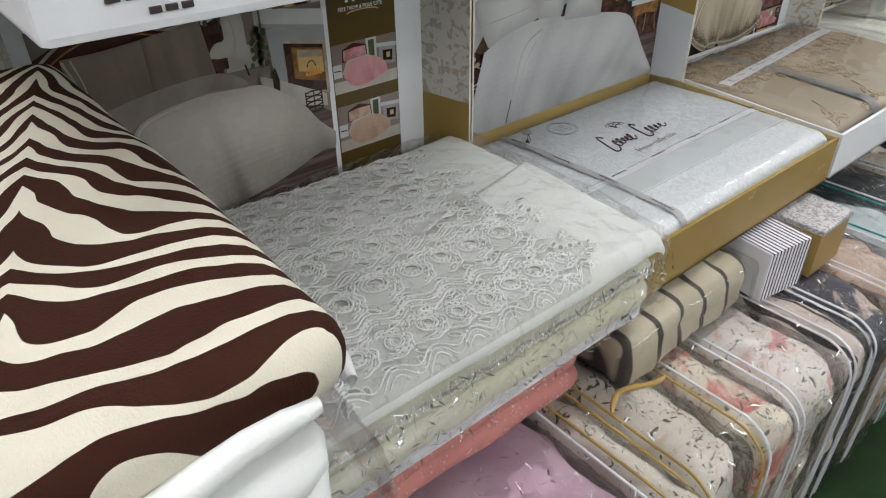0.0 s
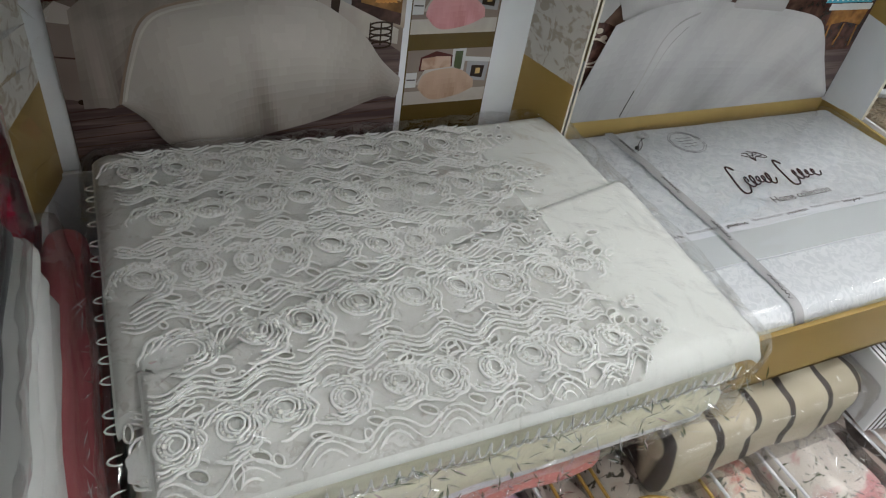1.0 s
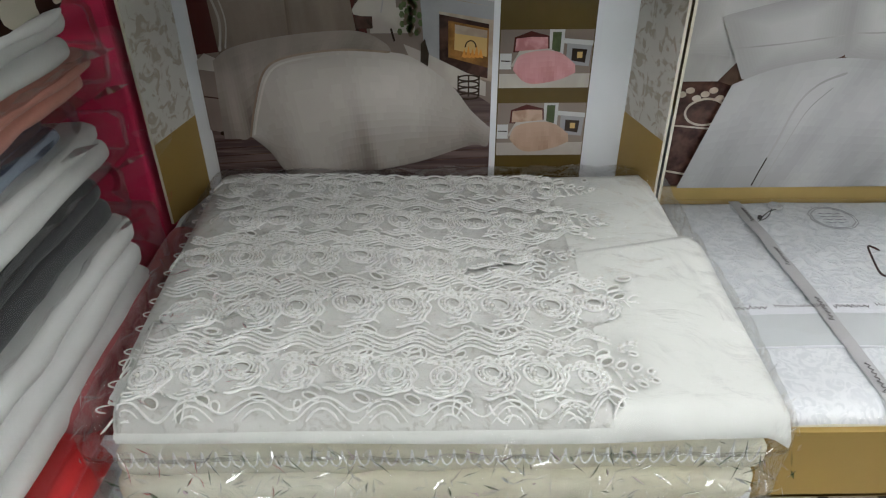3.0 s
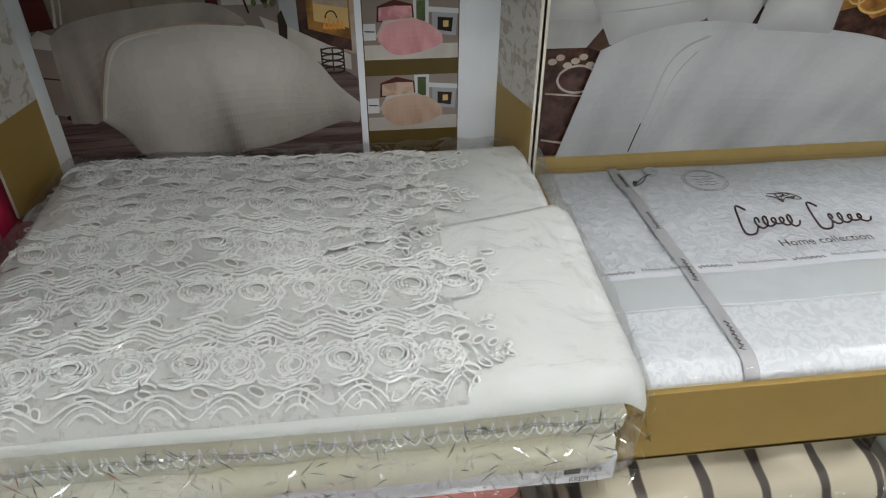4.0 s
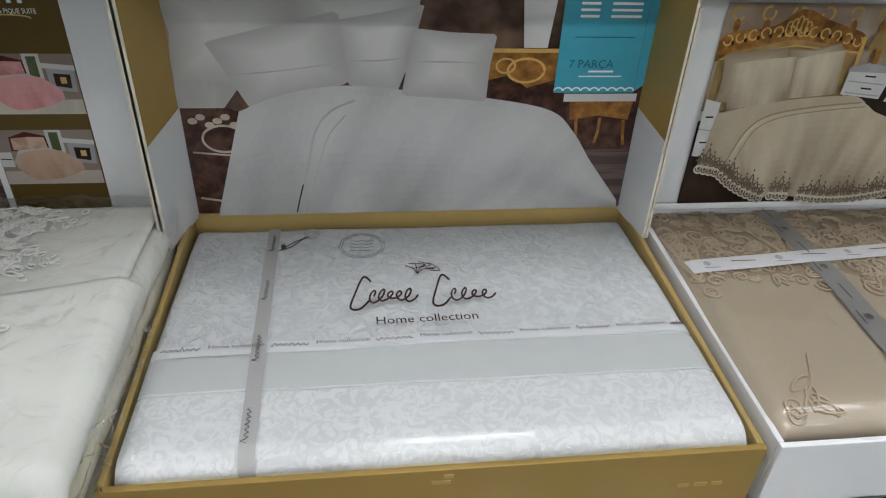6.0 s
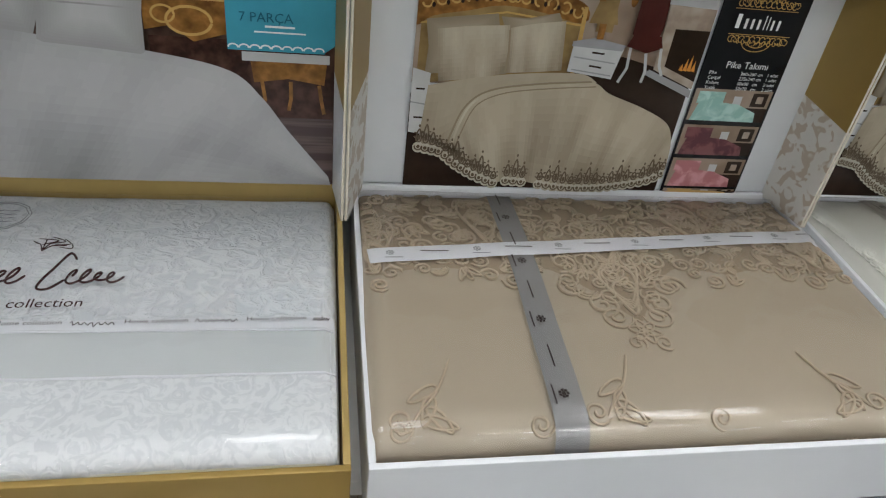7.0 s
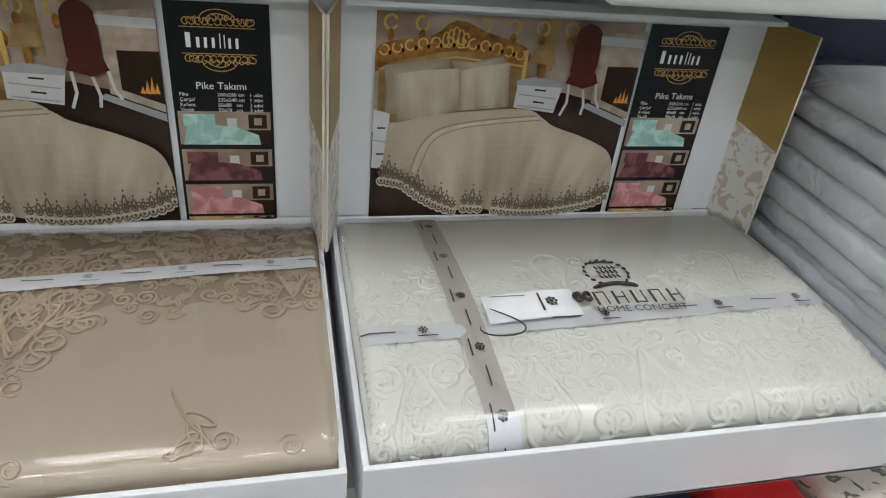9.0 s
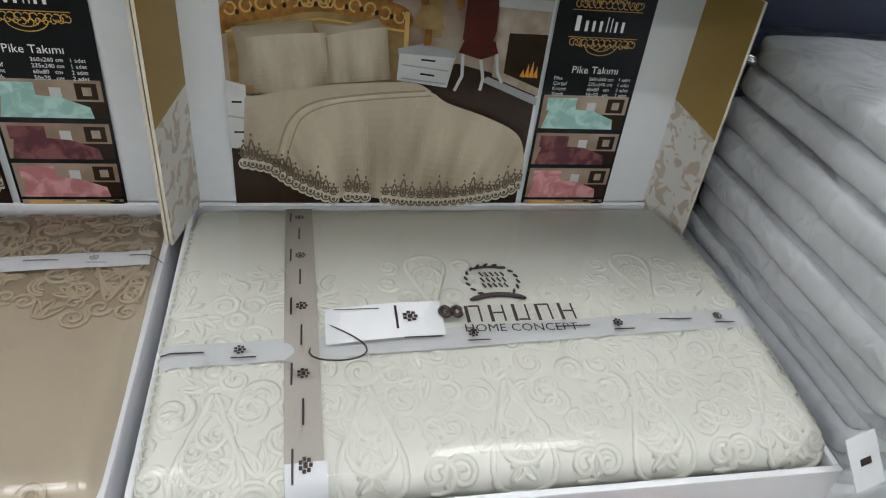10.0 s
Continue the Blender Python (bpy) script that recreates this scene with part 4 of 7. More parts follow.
    s.stroke(I_pillow, open_curve([(0.14, 0.27), (0.17, 0.40), (0.22, 0.55), (0.30, 0.61), (0.48, 0.64), (0.65, 0.63)], 24), 0.009)
    s.stroke(I_pale_hi, open_curve([(0.155, 0.28), (0.185, 0.40), (0.235, 0.54), (0.31, 0.595), (0.48, 0.625)], 20), 0.008)
    s.link("printed_picture", parent, "printed bedroom photo with pearl bedspread and fireplace")
    t = Print(0.490, 0.849, 0.8085, 0.122, 0.28)
    t.rect(I_margin, 0, 0, 1, 1)
    t.rect(I_goldband, 0.06, 0.0, 0.94, 1.0)
    salmon = ink_folds("salmon_bed", (0.33, 0.21, 0.15), (0.47, 0.33, 0.25), 60, 60)
    for v0, bed in ((0.47, I_pink), (0.165, salmon)):
        t.rect(I_rose_wall, 0.07, v0, 0.93, v0 + 0.24)
        t.rect(I_pale_hi, 0.07, v0, 0.93, v0 + 0.06)
        t.rect(I_white, 0.52, v0 + 0.12, 0.66, v0 + 0.24)
        t.rect(I_green, 0.55, v0 + 0.15, 0.63, v0 + 0.23)
        t.area(I_white, [(0.66, v0 + 0.205), (0.93, v0 + 0.195), (0.93, v0 + 0.175), (0.66, v0 + 0.185)], True)
        t.area(I_grey, [(0.69, v0 + 0.185), (0.92, v0 + 0.175), (0.91, v0 + 0.09), (0.69, v0 + 0.10)], True)
        t.area(I_dark, [(0.74, v0 + 0.165), (0.88, v0 + 0.16), (0.87, v0 + 0.105), (0.74, v0 + 0.115)], True)
        t.rect(I_sand, 0.79, v0 + 0.125, 0.84, v0 + 0.15)
        t.rect(I_white, 0.07, v0 + 0.08, 0.18, v0 + 0.145)
        t.stroke(I_dark, [(0.08, v0 + 0.115), (0.17, v0 + 0.113)], 0.005)
        t.area(I_maroon, [(0.19, v0 + 0.15), (0.20, v0 + 0.21), (0.35, v0 + 0.235), (0.52, v0 + 0.215), (0.53, v0 + 0.15)], True)
        t.area(bed, [(0.21, v0 + 0.155), (0.215, v0 + 0.205), (0.36, v0 + 0.212), (0.505, v0 + 0.21), (0.515, v0 + 0.16)], True)
        t.area(I_pale_hi, [(0.17, v0 + 0.09), (0.25, v0 + 0.155), (0.53, v0 + 0.165), (0.60, v0 + 0.15), (0.38, v0 + 0.10)], True)
        t.drape("sample_%s" % ("pink" if v0 > 0.3 else "sand"), (0.40, 0.16, 0.17) if v0 > 0.3 else (0.30, 0.19, 0.13), (0.60, 0.31, 0.32) if v0 > 0.3 else (0.47, 0.33, 0.25),
                [(0.20, v0 + 0.085), (0.25, v0 + 0.135), (0.42, v0 + 0.155), (0.62, v0 + 0.15), (0.78, v0 + 0.10)], [(0.20, v0 + 0.075), (0.30, v0 + 0.03), (0.42, v0 + 0.018), (0.64, v0 + 0.035), (0.79, v0 + 0.065)],
                lambda a, b: 0.8 - 0.5 * b + folds(a, b, 3.0, 6.0, 0.3), 24, 6)
    u = 0.29
    for k in range(5):
        t.area(I_letter, [(u, 0.895), (u + 0.035, 0.895), (u + 0.035, 0.945), (u, 0.945)])
        u += 0.085
    t.stroke(I_sand, arc(0.5, 0.842, 0.2, 0.012, 0, 180, 8), 0.005)
    t.stroke(I_sand, arc(0.5, 0.985, 0.2, -0.012, 0, 180, 8), 0.005)
    t.link("sample_strip", parent, "bronze printed strip with pink and beige bed samples")
    lettering("caption", "PİKE TAKIMI & PIQUE SUITE", 0.0072, pose(0.513, t.face() - 0.0003, 1.0895, 90, 0, 0), I_letter, parent, "small pale caption", 0.78)


# ---- opened boxes ----
def lid_wall(xb, xf, yb, yf, z0, z1, zb, zf, low, high, parent, thick=0.003):
    """One side of an opened lid: a splayed card with two papers meeting on a slant (zb at the back, zf at the front)."""
    v, f, idx = [], [], []
    for x_off in (0.0, thick):
        for (x, y, zs) in ((xb, yb, (z0, zb, z1)), (xf, yf, (z0, zf, z1))):
            for z in zs:
                v.append((x + x_off, y, z))
    # inner and outer faces, both papers
    f += [(0, 1, 4, 3), (1, 2, 5, 4), (6, 9, 10, 7), (7, 10, 11, 8)]
    idx += [0, 1, 0, 1]
    f += [(3, 4, 10, 9), (4, 5, 11, 10), (2, 8, 11, 5), (0, 3, 9, 6), (0, 6, 7, 1), (1, 7, 8, 2)]
    idx += [2, 2, 2, 2, 0, 1]
    return link_mesh("side_flap", v, f, [low, high, M_raw_card], parent, "", idx, smooth=False)


def tray(x0, x1, mat, mat_edge, parent, z0=0.746, yf=0.420, yb=0.812, zf=0.829, zb=0.849, t=0.006):
    part("base", block(x0, x1, yf, yb, z0, z0 + 0.005, 0.001), mat, parent)
    part("front_wall", block(x0, x1, yf, yf + t, z0, zf, 0.0012), mat, parent)
    part("back_wall", block(x0, x1, yb - t, yb, z0, zb, 0.0012), mat_edge, parent)
    for xa in (x0, x1 - t):
        part("side_wall", block(xa, xa + t, yf + t, yb - t, z0, zb, 0.0012, tilt_front=zb - zf), mat_edge, parent)


def opened_box(label, x0, x1, lid0, lid1, west, east, mat, mat_edge, gold_low, floral, paper, back_sheet, top=1.126):
    """A tray with its upright lid; lid0, lid1: the lid's inner sides at the back, west and east: how far they splay at the front."""
    b = thing("bedding_box", ((x0 + x1) / 2, 0.6, 0.746), label, "box", "opened bedding boxes")
    tray(x0, x1, mat, mat_edge, b)
    lid = part("lid", block(lid0 - 0.003, lid1 + 0.003, 0.8105, 0.8165, 0.850, top, 0.001), paper, b, "upright lid with a print inside")
    part("lid_top", block(lid0 + 0.001, lid1 - 0.001, 0.775, 0.8105, top - 0.006, top, 0.001), paper, b)
    if gold_low:
        lo, hi, zb, zf = M_gold_card, floral, 0.950, 0.945
    else:
        lo, hi, zb, zf = floral, M_gold_card, 0.988, 0.974
    lid_wall(lid0 - 0.003, lid0 - west - 0.003, 0.8105, 0.733, 0.845, top - 0.006, zb, zf, lo, hi, lid)
    lid_wall(lid1, lid1 + east, 0.8105, 0.733, 0.845, top - 0.006, zb, zf, lo, hi, lid)
    back_sheet(lid)
    return b


box_hearth = opened_box("opened white bedding box with a lid print of a pearl bedspread", 0.118, 0.668, 0.138, 0.651, 0.023, 0.025, M_white_box, M_white_box,
                        True, M_floral_grey, M_white_card, hearth_room, 1.195)
box_grey = opened_box("opened gold bedding box holding a white damask set", 0.692, 1.247, 0.704, 1.236, 0.019, 0.009, M_gold_card, M_gold_edge,
                      False, M_white_card, M_white_card, grey_room, 1.195)
box_beige = opened_box("opened white bedding box holding a beige embroidered set", 1.260, 1.814, 1.273, 1.802, 0.021, 0.010, M_white_box, M_white_box,
                       False, M_floral_card, M_white_card, lambda b: gilt_room(1.320, b))
box_ivory = opened_box("opened white bedding box holding an ivory embroidered set", 1.827, 2.392, 1.837, 2.372, 0.018, 0.014, M_white_box, M_white_box,
                       False, M_floral_card, M_white_card, lambda b: gilt_room(1.876, b))


for mx, mz, mw in ((0.955, 0.812, 0.016), (0.965, 0.819, 0.008), (1.175, 0.785, 0.010), (1.190, 0.785, 0.012), (1.206, 0.785, 0.010)):
    part("pressed_mark", block(mx, mx + mw, 0.4191, 0.4199, mz, mz + 0.0045, 0.0003), M_gold_edge, box_grey, "paler gold mark")


# ---- folded sets in the boxes ----
class Fold:
    """The upper skin of a folded set: x across, s along it from the back over the front roll."""

    def __init__(self, x0, x1, yb, yf, z, dome, roll, drop, seed, amp=0.0012):
        self.x0, self.x1, self.yb, self.yf, self.z, self.dome, self.roll, self.drop, self.seed, self.amp = x0, x1, yb, yf, z, dome, roll, drop, seed, amp
        self.flat = yb - (yf + roll)
        self.total = self.flat + roll * math.pi / 2 + drop

    def at(self, x, s, lift=0.0):
        r = self.roll
        u = (x - self.x0) / (self.x1 - self.x0)
        edge = min(u, 1 - u) * (self.x1 - self.x0)
        e = 0.012
        down = 0.0 if edge > e else e * (1 - math.sqrt(max(0.0, 1 - (1 - edge / e) ** 2)))
        if s < self.flat:
            y = self.yb - s
            k = s / self.flat
            bulge = self.dome * math.sin(math.pi * min(1, 0.12 + 0.8 * k))
            back = 0.010
            if s < back:
                down += back * (1 - math.sqrt(max(0.0, 1 - (1 - s / back) ** 2)))
            p, n = Vector((x, y, self.z + bulge)), Vector((0, 0.02, 1))
        else:
            a = (s - self.flat) / r
            bulge = self.dome * math.sin(math.pi * 0.92)
            if a < math.pi / 2:
                p = Vector((x, self.yf + r - r * math.sin(a), self.z + bulge - r + r * math.cos(a)))
                n = Vector((0, -math.sin(a), math.cos(a)))
            else:
                p = Vector((x, self.yf, self.z + bulge - r - (s - self.flat - r * math.pi / 2)))
                n = Vector((0, -1, 0))
        w = noise.noise(Vector((x * 11 + self.seed, s * 11, self.seed))) + 0.4 * noise.noise(Vector((x * 34, s * 30, self.seed)))
        return p + n * (w * self.amp + lift) - Vector((0, 0, down))

    def s_of(self, y):
        return self.yb - y

    def skin(self, name, mat, parent, label="", nx=90, ns=80, x0=None, x1=None, s0=0.0, s1=None, lift=0.0):
        xa, xb = self.x0 if x0 is None else x0, self.x1 if x1 is None else x1
        s1 = self.total if s1 is None else s1
        v = [self.at(xa + (xb - xa) * i / nx, s0 + (s1 - s0) * j / ns, lift) for j in range(ns + 1) for i in range(nx + 1)]
        f = [(j * (nx + 1) + i, (j + 1) * (nx + 1) + i, (j + 1) * (nx + 1) + i + 1, j * (nx + 1) + i + 1) for j in range(ns) for i in range(nx)]
        if lift == 0.0 and x0 is None:
            # closed at the sides and the back, down into the tray
            n0 = len(v)
            zlow = self.z - 0.05
            rim = [j * (nx + 1) for j in range(ns + 1)]
            rim2 = [j * (nx + 1) + nx for j in range(ns + 1)]
            top = list(range(nx + 1))
            for line in (rim[::-1], top, rim2):
                a = len(v)
                for q in line:
                    v.append(Vector((v[q].x, v[q].y, zlow)))
                for q in range(len(line) - 1):
                    f.append((line[q], line[q + 1], a + q + 1, a + q))
        return link_mesh(name, v, f, mat, parent, label)

    def strip(self, name, mat, parent, a, b, width, lift=0.0012, label="", n=60, curl=0.0):
        """A ribbon on the skin from (x, s) a to b."""
        v, f = [], []
        du, ds = b[0] - a[0], b[1] - a[1]
        L = math.hypot(du, ds)
        nu, nsn = -ds / L, du / L
        for k in range(n + 1):
            x, s = a[0] + du * k / n, a[1] + ds * k / n
            for w in (-0.5, -0.17, 0.17, 0.5):
                hump = lift + 0.0006 * (1 - abs(2 * w)) + 0.0008 * noise.noise(Vector((x * 25, s * 25, self.seed + 7)))
                v.append(self.at(x + nu * w * width, s + nsn * w * width, hump))
        for k in range(n):
            for q in range(3):
                f.append((k * 4 + q, k * 4 + q + 1, k * 4 + 5 + q, k * 4 + 4 + q))
        return link_mesh(name, v, f, mat, parent, label)

    def marks(self, name, mat, parent, rects, lift=0.0026, label=""):
        """Small printed bars: (x, s, length along x, length along s)."""
        v, f = [], []
        for x, s, lx, ls in rects:
            n0 = len(v)
            m = 4
            for k in range(m + 1):
                for q in (-0.5, 0.5):
                    if lx >= ls:
                        v.append(self.at(x + lx * (k / m - 0.5), s + ls * q, lift))
                    else:
                        v.append(self.at(x + lx * q, s + ls * (k / m - 0.5), lift))
            for k in range(m):
                f.append((n0 + 2 * k, n0 + 2 * k + 1, n0 + 2 * k + 3, n0 + 2 * k + 2))
        return tagged(link_mesh(name, v, f, mat, parent, label), kind="stuff")


def spiral(cx, cs, r, turns, a0, hand=1, n=22):
    return [(cx + r * (1 - 0.85 * k / n) * math.cos(a0 + hand * 2 * math.pi * turns * k / n),
             cs + r * (1 - 0.85 * k / n) * math.sin(a0 + hand * 2 * math.pi * turns * k / n)) for k in range(n + 1)]


def leaf(cx, cs, length, width, a, n=14):
    out = []
    for k in range(n + 1):
        th = 2 * math.pi * k / n
        u = length * 0.5 * (1 - math.cos(th))
        w = width * math.sin(th) * (1 - 0.55 * u / length)
        out.append((cx + u * math.cos(a) - w * math.sin(a), cs + u * math.sin(a) + w * math.cos(a)))
    return out


def tear(cx, cs, length, width, a, n=22):
    """A drop-shaped outline with its point at (cx, cs), widening along the angle a."""
    out = []
    for k in range(n + 1):
        th = 2 * math.pi * k / n
        u = length * 0.5 * (1 - math.cos(th))
        w = width * math.sin(th) * (0.25 + 0.75 * u / length)
        out.append((cx + u * math.cos(a) - w * math.sin(a), cs + u * math.sin(a) + w * math.cos(a)))
    return out


def embroider(fold, tubes, pts, r, lift=0.0006):
    good = [(x, s) for x, s in pts if fold.x0 + 0.004 < x < fold.x1 - 0.004 and 0.004 < s < fold.total - 0.002]
    if len(good) > 2:
        tubes.cord([fold.at(x, s, lift) for x, s in good], r)


def medallion(fold, tubes, cx, cs, size, r, turn=1):
    """A paisley group: nested drops, ribs, side scrolls."""
    a = math.pi / 2 * turn
    for k in range(3):
        embroider(fold, tubes, tear(cx, cs + turn * size * 0.10 * k, -size * (1.0 - 0.22 * k) * 1.0, size * (0.42 - 0.12 * k), a), r)
    for k in range(4):
        for h in (-1, 1):
            embroider(fold, tubes, leaf(cx, cs - turn * size * (0.3 + 0.13 * k), size * 0.18, size * 0.05, -a + h * 0.7), r * 0.8)
    for h in (-1, 1):
        embroider(fold, tubes, spiral(cx + h * size * 0.34, cs + turn * size * 0.02, size * 0.20, 1.6, math.pi / 2 * turn, h * turn), r)
        embroider(fold, tubes, spiral(cx + h * size * 0.62, cs - turn * size * 0.30, size * 0.17, 1.5, 0.3, -h * turn), r)
        embroider(fold, tubes, spiral(cx + h * size * 0.58, cs - turn * size * 0.72, size * 0.18, 1.6, 2.0, h * turn), r)


def scroll_fill(fold, tubes, rng, inside, count, r, sizes):
    """Scrolls, leaves and arcs packed without much overlap where inside(x, s) holds."""
    placed = []
    tries = 0
    while len(placed) < count and tries < count * 40:
        tries += 1
        x, s = rng.uniform(fold.x0 + 0.01, fold.x1 - 0.01), rng.uniform(0.008, fold.total - 0.006)
        size = rng.uniform(*sizes)
        if not inside(x, s) or any((x - px) ** 2 + (s - ps) ** 2 < (0.80 * (size + pr)) ** 2 for px, ps, pr in placed):
            continue
        placed.append((x, s, size))
        kind = rng.random()
        a = rng.uniform(0, 2 * math.pi)
        if kind < 0.5:
            embroider(fold, tubes, spiral(x, s, size, rng.uniform(1.2, 1.9), a, rng.choice((-1, 1)), 18), r)
        elif kind < 0.8:
            for k in range(3):
                embroider(fold, tubes, leaf(x - size * math.cos(a), s - size * math.sin(a), size * 1.7, size * 0.36, a + (k - 1) * 0.6), r * 0.85)
        else:
            for k in range(3):
                embroider(fold, tubes, [(x + size * (1 - 0.27 * k) * math.cos(a + 0.3 * j), s + size * (1 - 0.27 * k) * math.sin(a + 0.3 * j)) for j in range(11)], r)


def sprig(fold, tubes, cx, cs, size, r, hand):
    embroider(fold, tubes, [(cx + hand * size * (0.5 - 0.9 * k / 14), cs + size * (-0.9 + 1.7 * k / 14) + 0.15 * size * math.sin(k / 3)) for k in range(15)], r)
    for k, a in ((0, 2.6), (1, 1.9), (2, 0.9), (3, 0.3)):
        embroider(fold, tubes, leaf(cx + hand * size * (0.15 - 0.12 * k), cs + size * (-0.2 + 0.25 * k), size * 0.7, size * 0.16, a if hand > 0 else math.pi - a), r)
    embroider(fold, tubes, spiral(cx - hand * size * 0.6, cs + size * 0.55, size * 0.28, 1.5, 0.5, hand), r)


def crest(fold, parent, cx, cs, size, mat, name="printed_crest"):
    """A round printed badge of bars and dots, no letters."""
    t = Tubes()
    for k in range(18):
        a = 2 * math.pi * k / 18
        if abs(a - math.pi / 2) > 0.5:
            x, s = cx + size * math.cos(a), cs + size * math.sin(a) * 0.95
            t.cord([fold.at(x + 0.12 * size * j * math.cos(a + 1.2), s + 0.12 * size * j * math.sin(a + 1.2), 0.0018) for j in range(3)], size * 0.07, 4)
    for k in range(5):
        for q in (-1, 0, 1):
            t.cord([fold.at(cx + size * (0.22 * (k - 2)), cs + size * (0.35 * q - 0.12), 0.0018), fold.at(cx + size * (0.22 * (k - 2) + 0.1), cs + size * (0.35 * q + 0.1), 0.0018)], size * 0.075, 4)
    t.cord([fold.at(cx + size * (-1.1 + 0.22 * k), cs + size * (1.15 - 0.25 * math.sin(math.pi * k / 10)), 0.0018) for k in range(11)], size * 0.13, 4)
    t.cord([fold.at(cx + size * (-0.7 + 0.14 * k), cs - size * (0.75 + 0.1 * math.sin(math.pi * k / 10)), 0.0018) for k in range(11)], size * 0.06, 4)
    return t.link(name, mat, parent)


def little_mark(fold, rects, cx, cs, size, along_x=True):
    """A ribbon's repeat: a small round emblem and a short bar beside it, as plain dabs."""
    for k in range(7):
        dx, ds = size * 0.30 * math.cos(k * 0.9), size * 0.30 * math.sin(k * 0.9)
        rects.append((cx + dx, cs + ds, size * 0.20, size * 0.20))
    rects.append((cx, cs, size * 0.24, size * 0.30))
    if along_x:
        rects.append((cx + size * 0.3, cs + size * 0.72, size * 1.7, size * 0.13))
    else:
        rects.append((cx - size * 0.72, cs, size * 0.13, size * 1.7))


def beige_set():
    t = thing("bedspread_set", (1.537, 0.6, 0.752), "beige jersey bedspread set with corded scrolls, ribboned, in its box", "bedspread", "folded sets")
    f = Fold(1.2635, 1.8105, 0.797, 0.434, 0.839, 0.010, 0.025, 0.004, 2.0)
    f.skin("cloth", M_beige, t, "smooth beige jersey under clear wrap")
    # same jersey in a darker tone: painted shade between the raised scrolls
    v, fc = [], []
    nx, ns = 120, 24
    for j in range(ns + 1):
        for i in range(nx + 1):
            x = f.x0 + 0.004 + (f.x1 - f.x0 - 0.008) * i / nx
            mid = max(0.0, 1 - abs(x - 1.527) / 0.075)
            end = f.s_of(0.630 + 0.012 * abs(math.sin((x - 1.28) * 25)) - 0.075 * mid ** 1.3)
            v.append(f.at(x, 0.004 + (end - 0.004) * j / ns, 0.0004))
    for j in range(ns):
        for i in range(nx):
            q = j * (nx + 1) + i
            fc.append((q, q + nx + 1, q + nx + 2, q + 1))
    link_mesh("embroidery_shade", v, fc, M_beige_ground_shade, t, "beige ground darkened as shade between the scrolls")
    low = Fold(1.270, 1.804, 0.60, 0.430, 0.818, 0.004, 0.009, 0.02, 5.0)
    low.skin("under_fold", M_beige, t, "lower fold of beige cloth", 60, 40)
    tub = Tubes()
    rng = random.Random(4)
    c = 1.527
    for k in (-2, -1, 0, 1, 2):
        medallion(f, tub, c + 0.125 * k, f.s_of(0.655 if k % 2 == 0 else 0.70), 0.080, 0.0020)
    medallion(f, tub, c, f.s_of(0.585), 0.090, 0.0020)
    embroider(f, tub, spiral(c - 0.022, f.s_of(0.565), 0.017, 1.7, 0.0, 1), 0.0014)
    embroider(f, tub, spiral(c + 0.022, f.s_of(0.565), 0.017, 1.7, math.pi, -1), 0.0014)
    for k in range(6):
        embroider(f, tub, leaf(c, f.s_of(0.545), 0.016, 0.006, k * math.pi / 3 + 0.3), 0.0013)
    for h in (-1, 1):
        embroider(f, tub, spiral(c + h * 0.014, f.s_of(0.53), 0.010, 1.4, 1.0, h), 0.0013)

    def band(x, s):
        y = f.yb - s
        return y > 0.625 + 0.014 * math.sin((x - 1.3) * 50) or (abs(x - c) < 0.055 and y > 0.575 + abs(x - c) * 0.6)

    scroll_fill(f, tub, rng, band, 300, 0.0017, (0.0085, 0.0145))
    for x, h in ((1.312, 1), (1.475, 1), (1.69, -1)):
        sprig(f, tub, x, f.s_of(0.478), 0.042, 0.0015, h)
    for x in (1.285, 1.40, 1.56, 1.77):
        embroider(f, tub, spiral(x, f.s_of(0.446), 0.011, 1.6, x * 9, 1), 0.0013)
    tub.v = [p + Vector((0, 0, 0.0007)) for p in tub.v]
    tagged(tub.link("embroidery", M_beige_cord, t, "raised corded scrolls in darker beige"), kind="stuff")
    lo = Tubes()
    scroll_fill(low, lo, rng, lambda x, s: s > 0.10 and x > 1.66, 40, 0.0014, (0.006, 0.010))
    tagged(lo.link("under_embroidery", M_beige_cord, t), kind="stuff")
    rib1 = f.strip("long_ribbon", M_ribbon_white, t, (1.271, f.s_of(0.657)), (1.803, f.s_of(0.704)), 0.025, 0.0046, "white ribbon with small grey emblems")
    rib2 = f.strip("cross_ribbon", M_ribbon_grey, t, (1.435, 0.008), (1.424, f.total - 0.004), 0.029, 0.0036, "silver grey ribbon running to the front")
    rects, bars = [], []
    for k in range(6):
        x = 1.293 + 0.092 * k
        y = 0.657 + (x - 1.271) * 0.09
        little_mark(f, rects, x, f.s_of(y), 0.011)
        bars.append((x + 0.046, f.s_of(y + 0.004), 0.030, 0.0016))
    f.marks("ribbon_emblem", M_ink_grey, rib1, rects, 0.0070)
    f.marks("ribbon_bar", M_ink_dark, rib1, bars, 0.0070)
    rects, bars = [], []
    for k in range(4):
        s = 0.062 + 0.088 * k
        x = 1.4335 - 0.03 * s
        little_mark(f, rects, x, s, 0.012, False)
        bars.append((x, s - 0.042, 0.0016, 0.026))
    f.marks("ribbon_emblem", M_ink_dark, rib2, rects, 0.0062)
    f.marks("ribbon_bar", M_ink_dark, rib2, bars, 0.0062)
    f.skin("clear_wrap", M_film_soft, t, "smooth clear plastic wrap", 60, 60, 1.265, 1.809, 0.002, f.total, 0.0086)


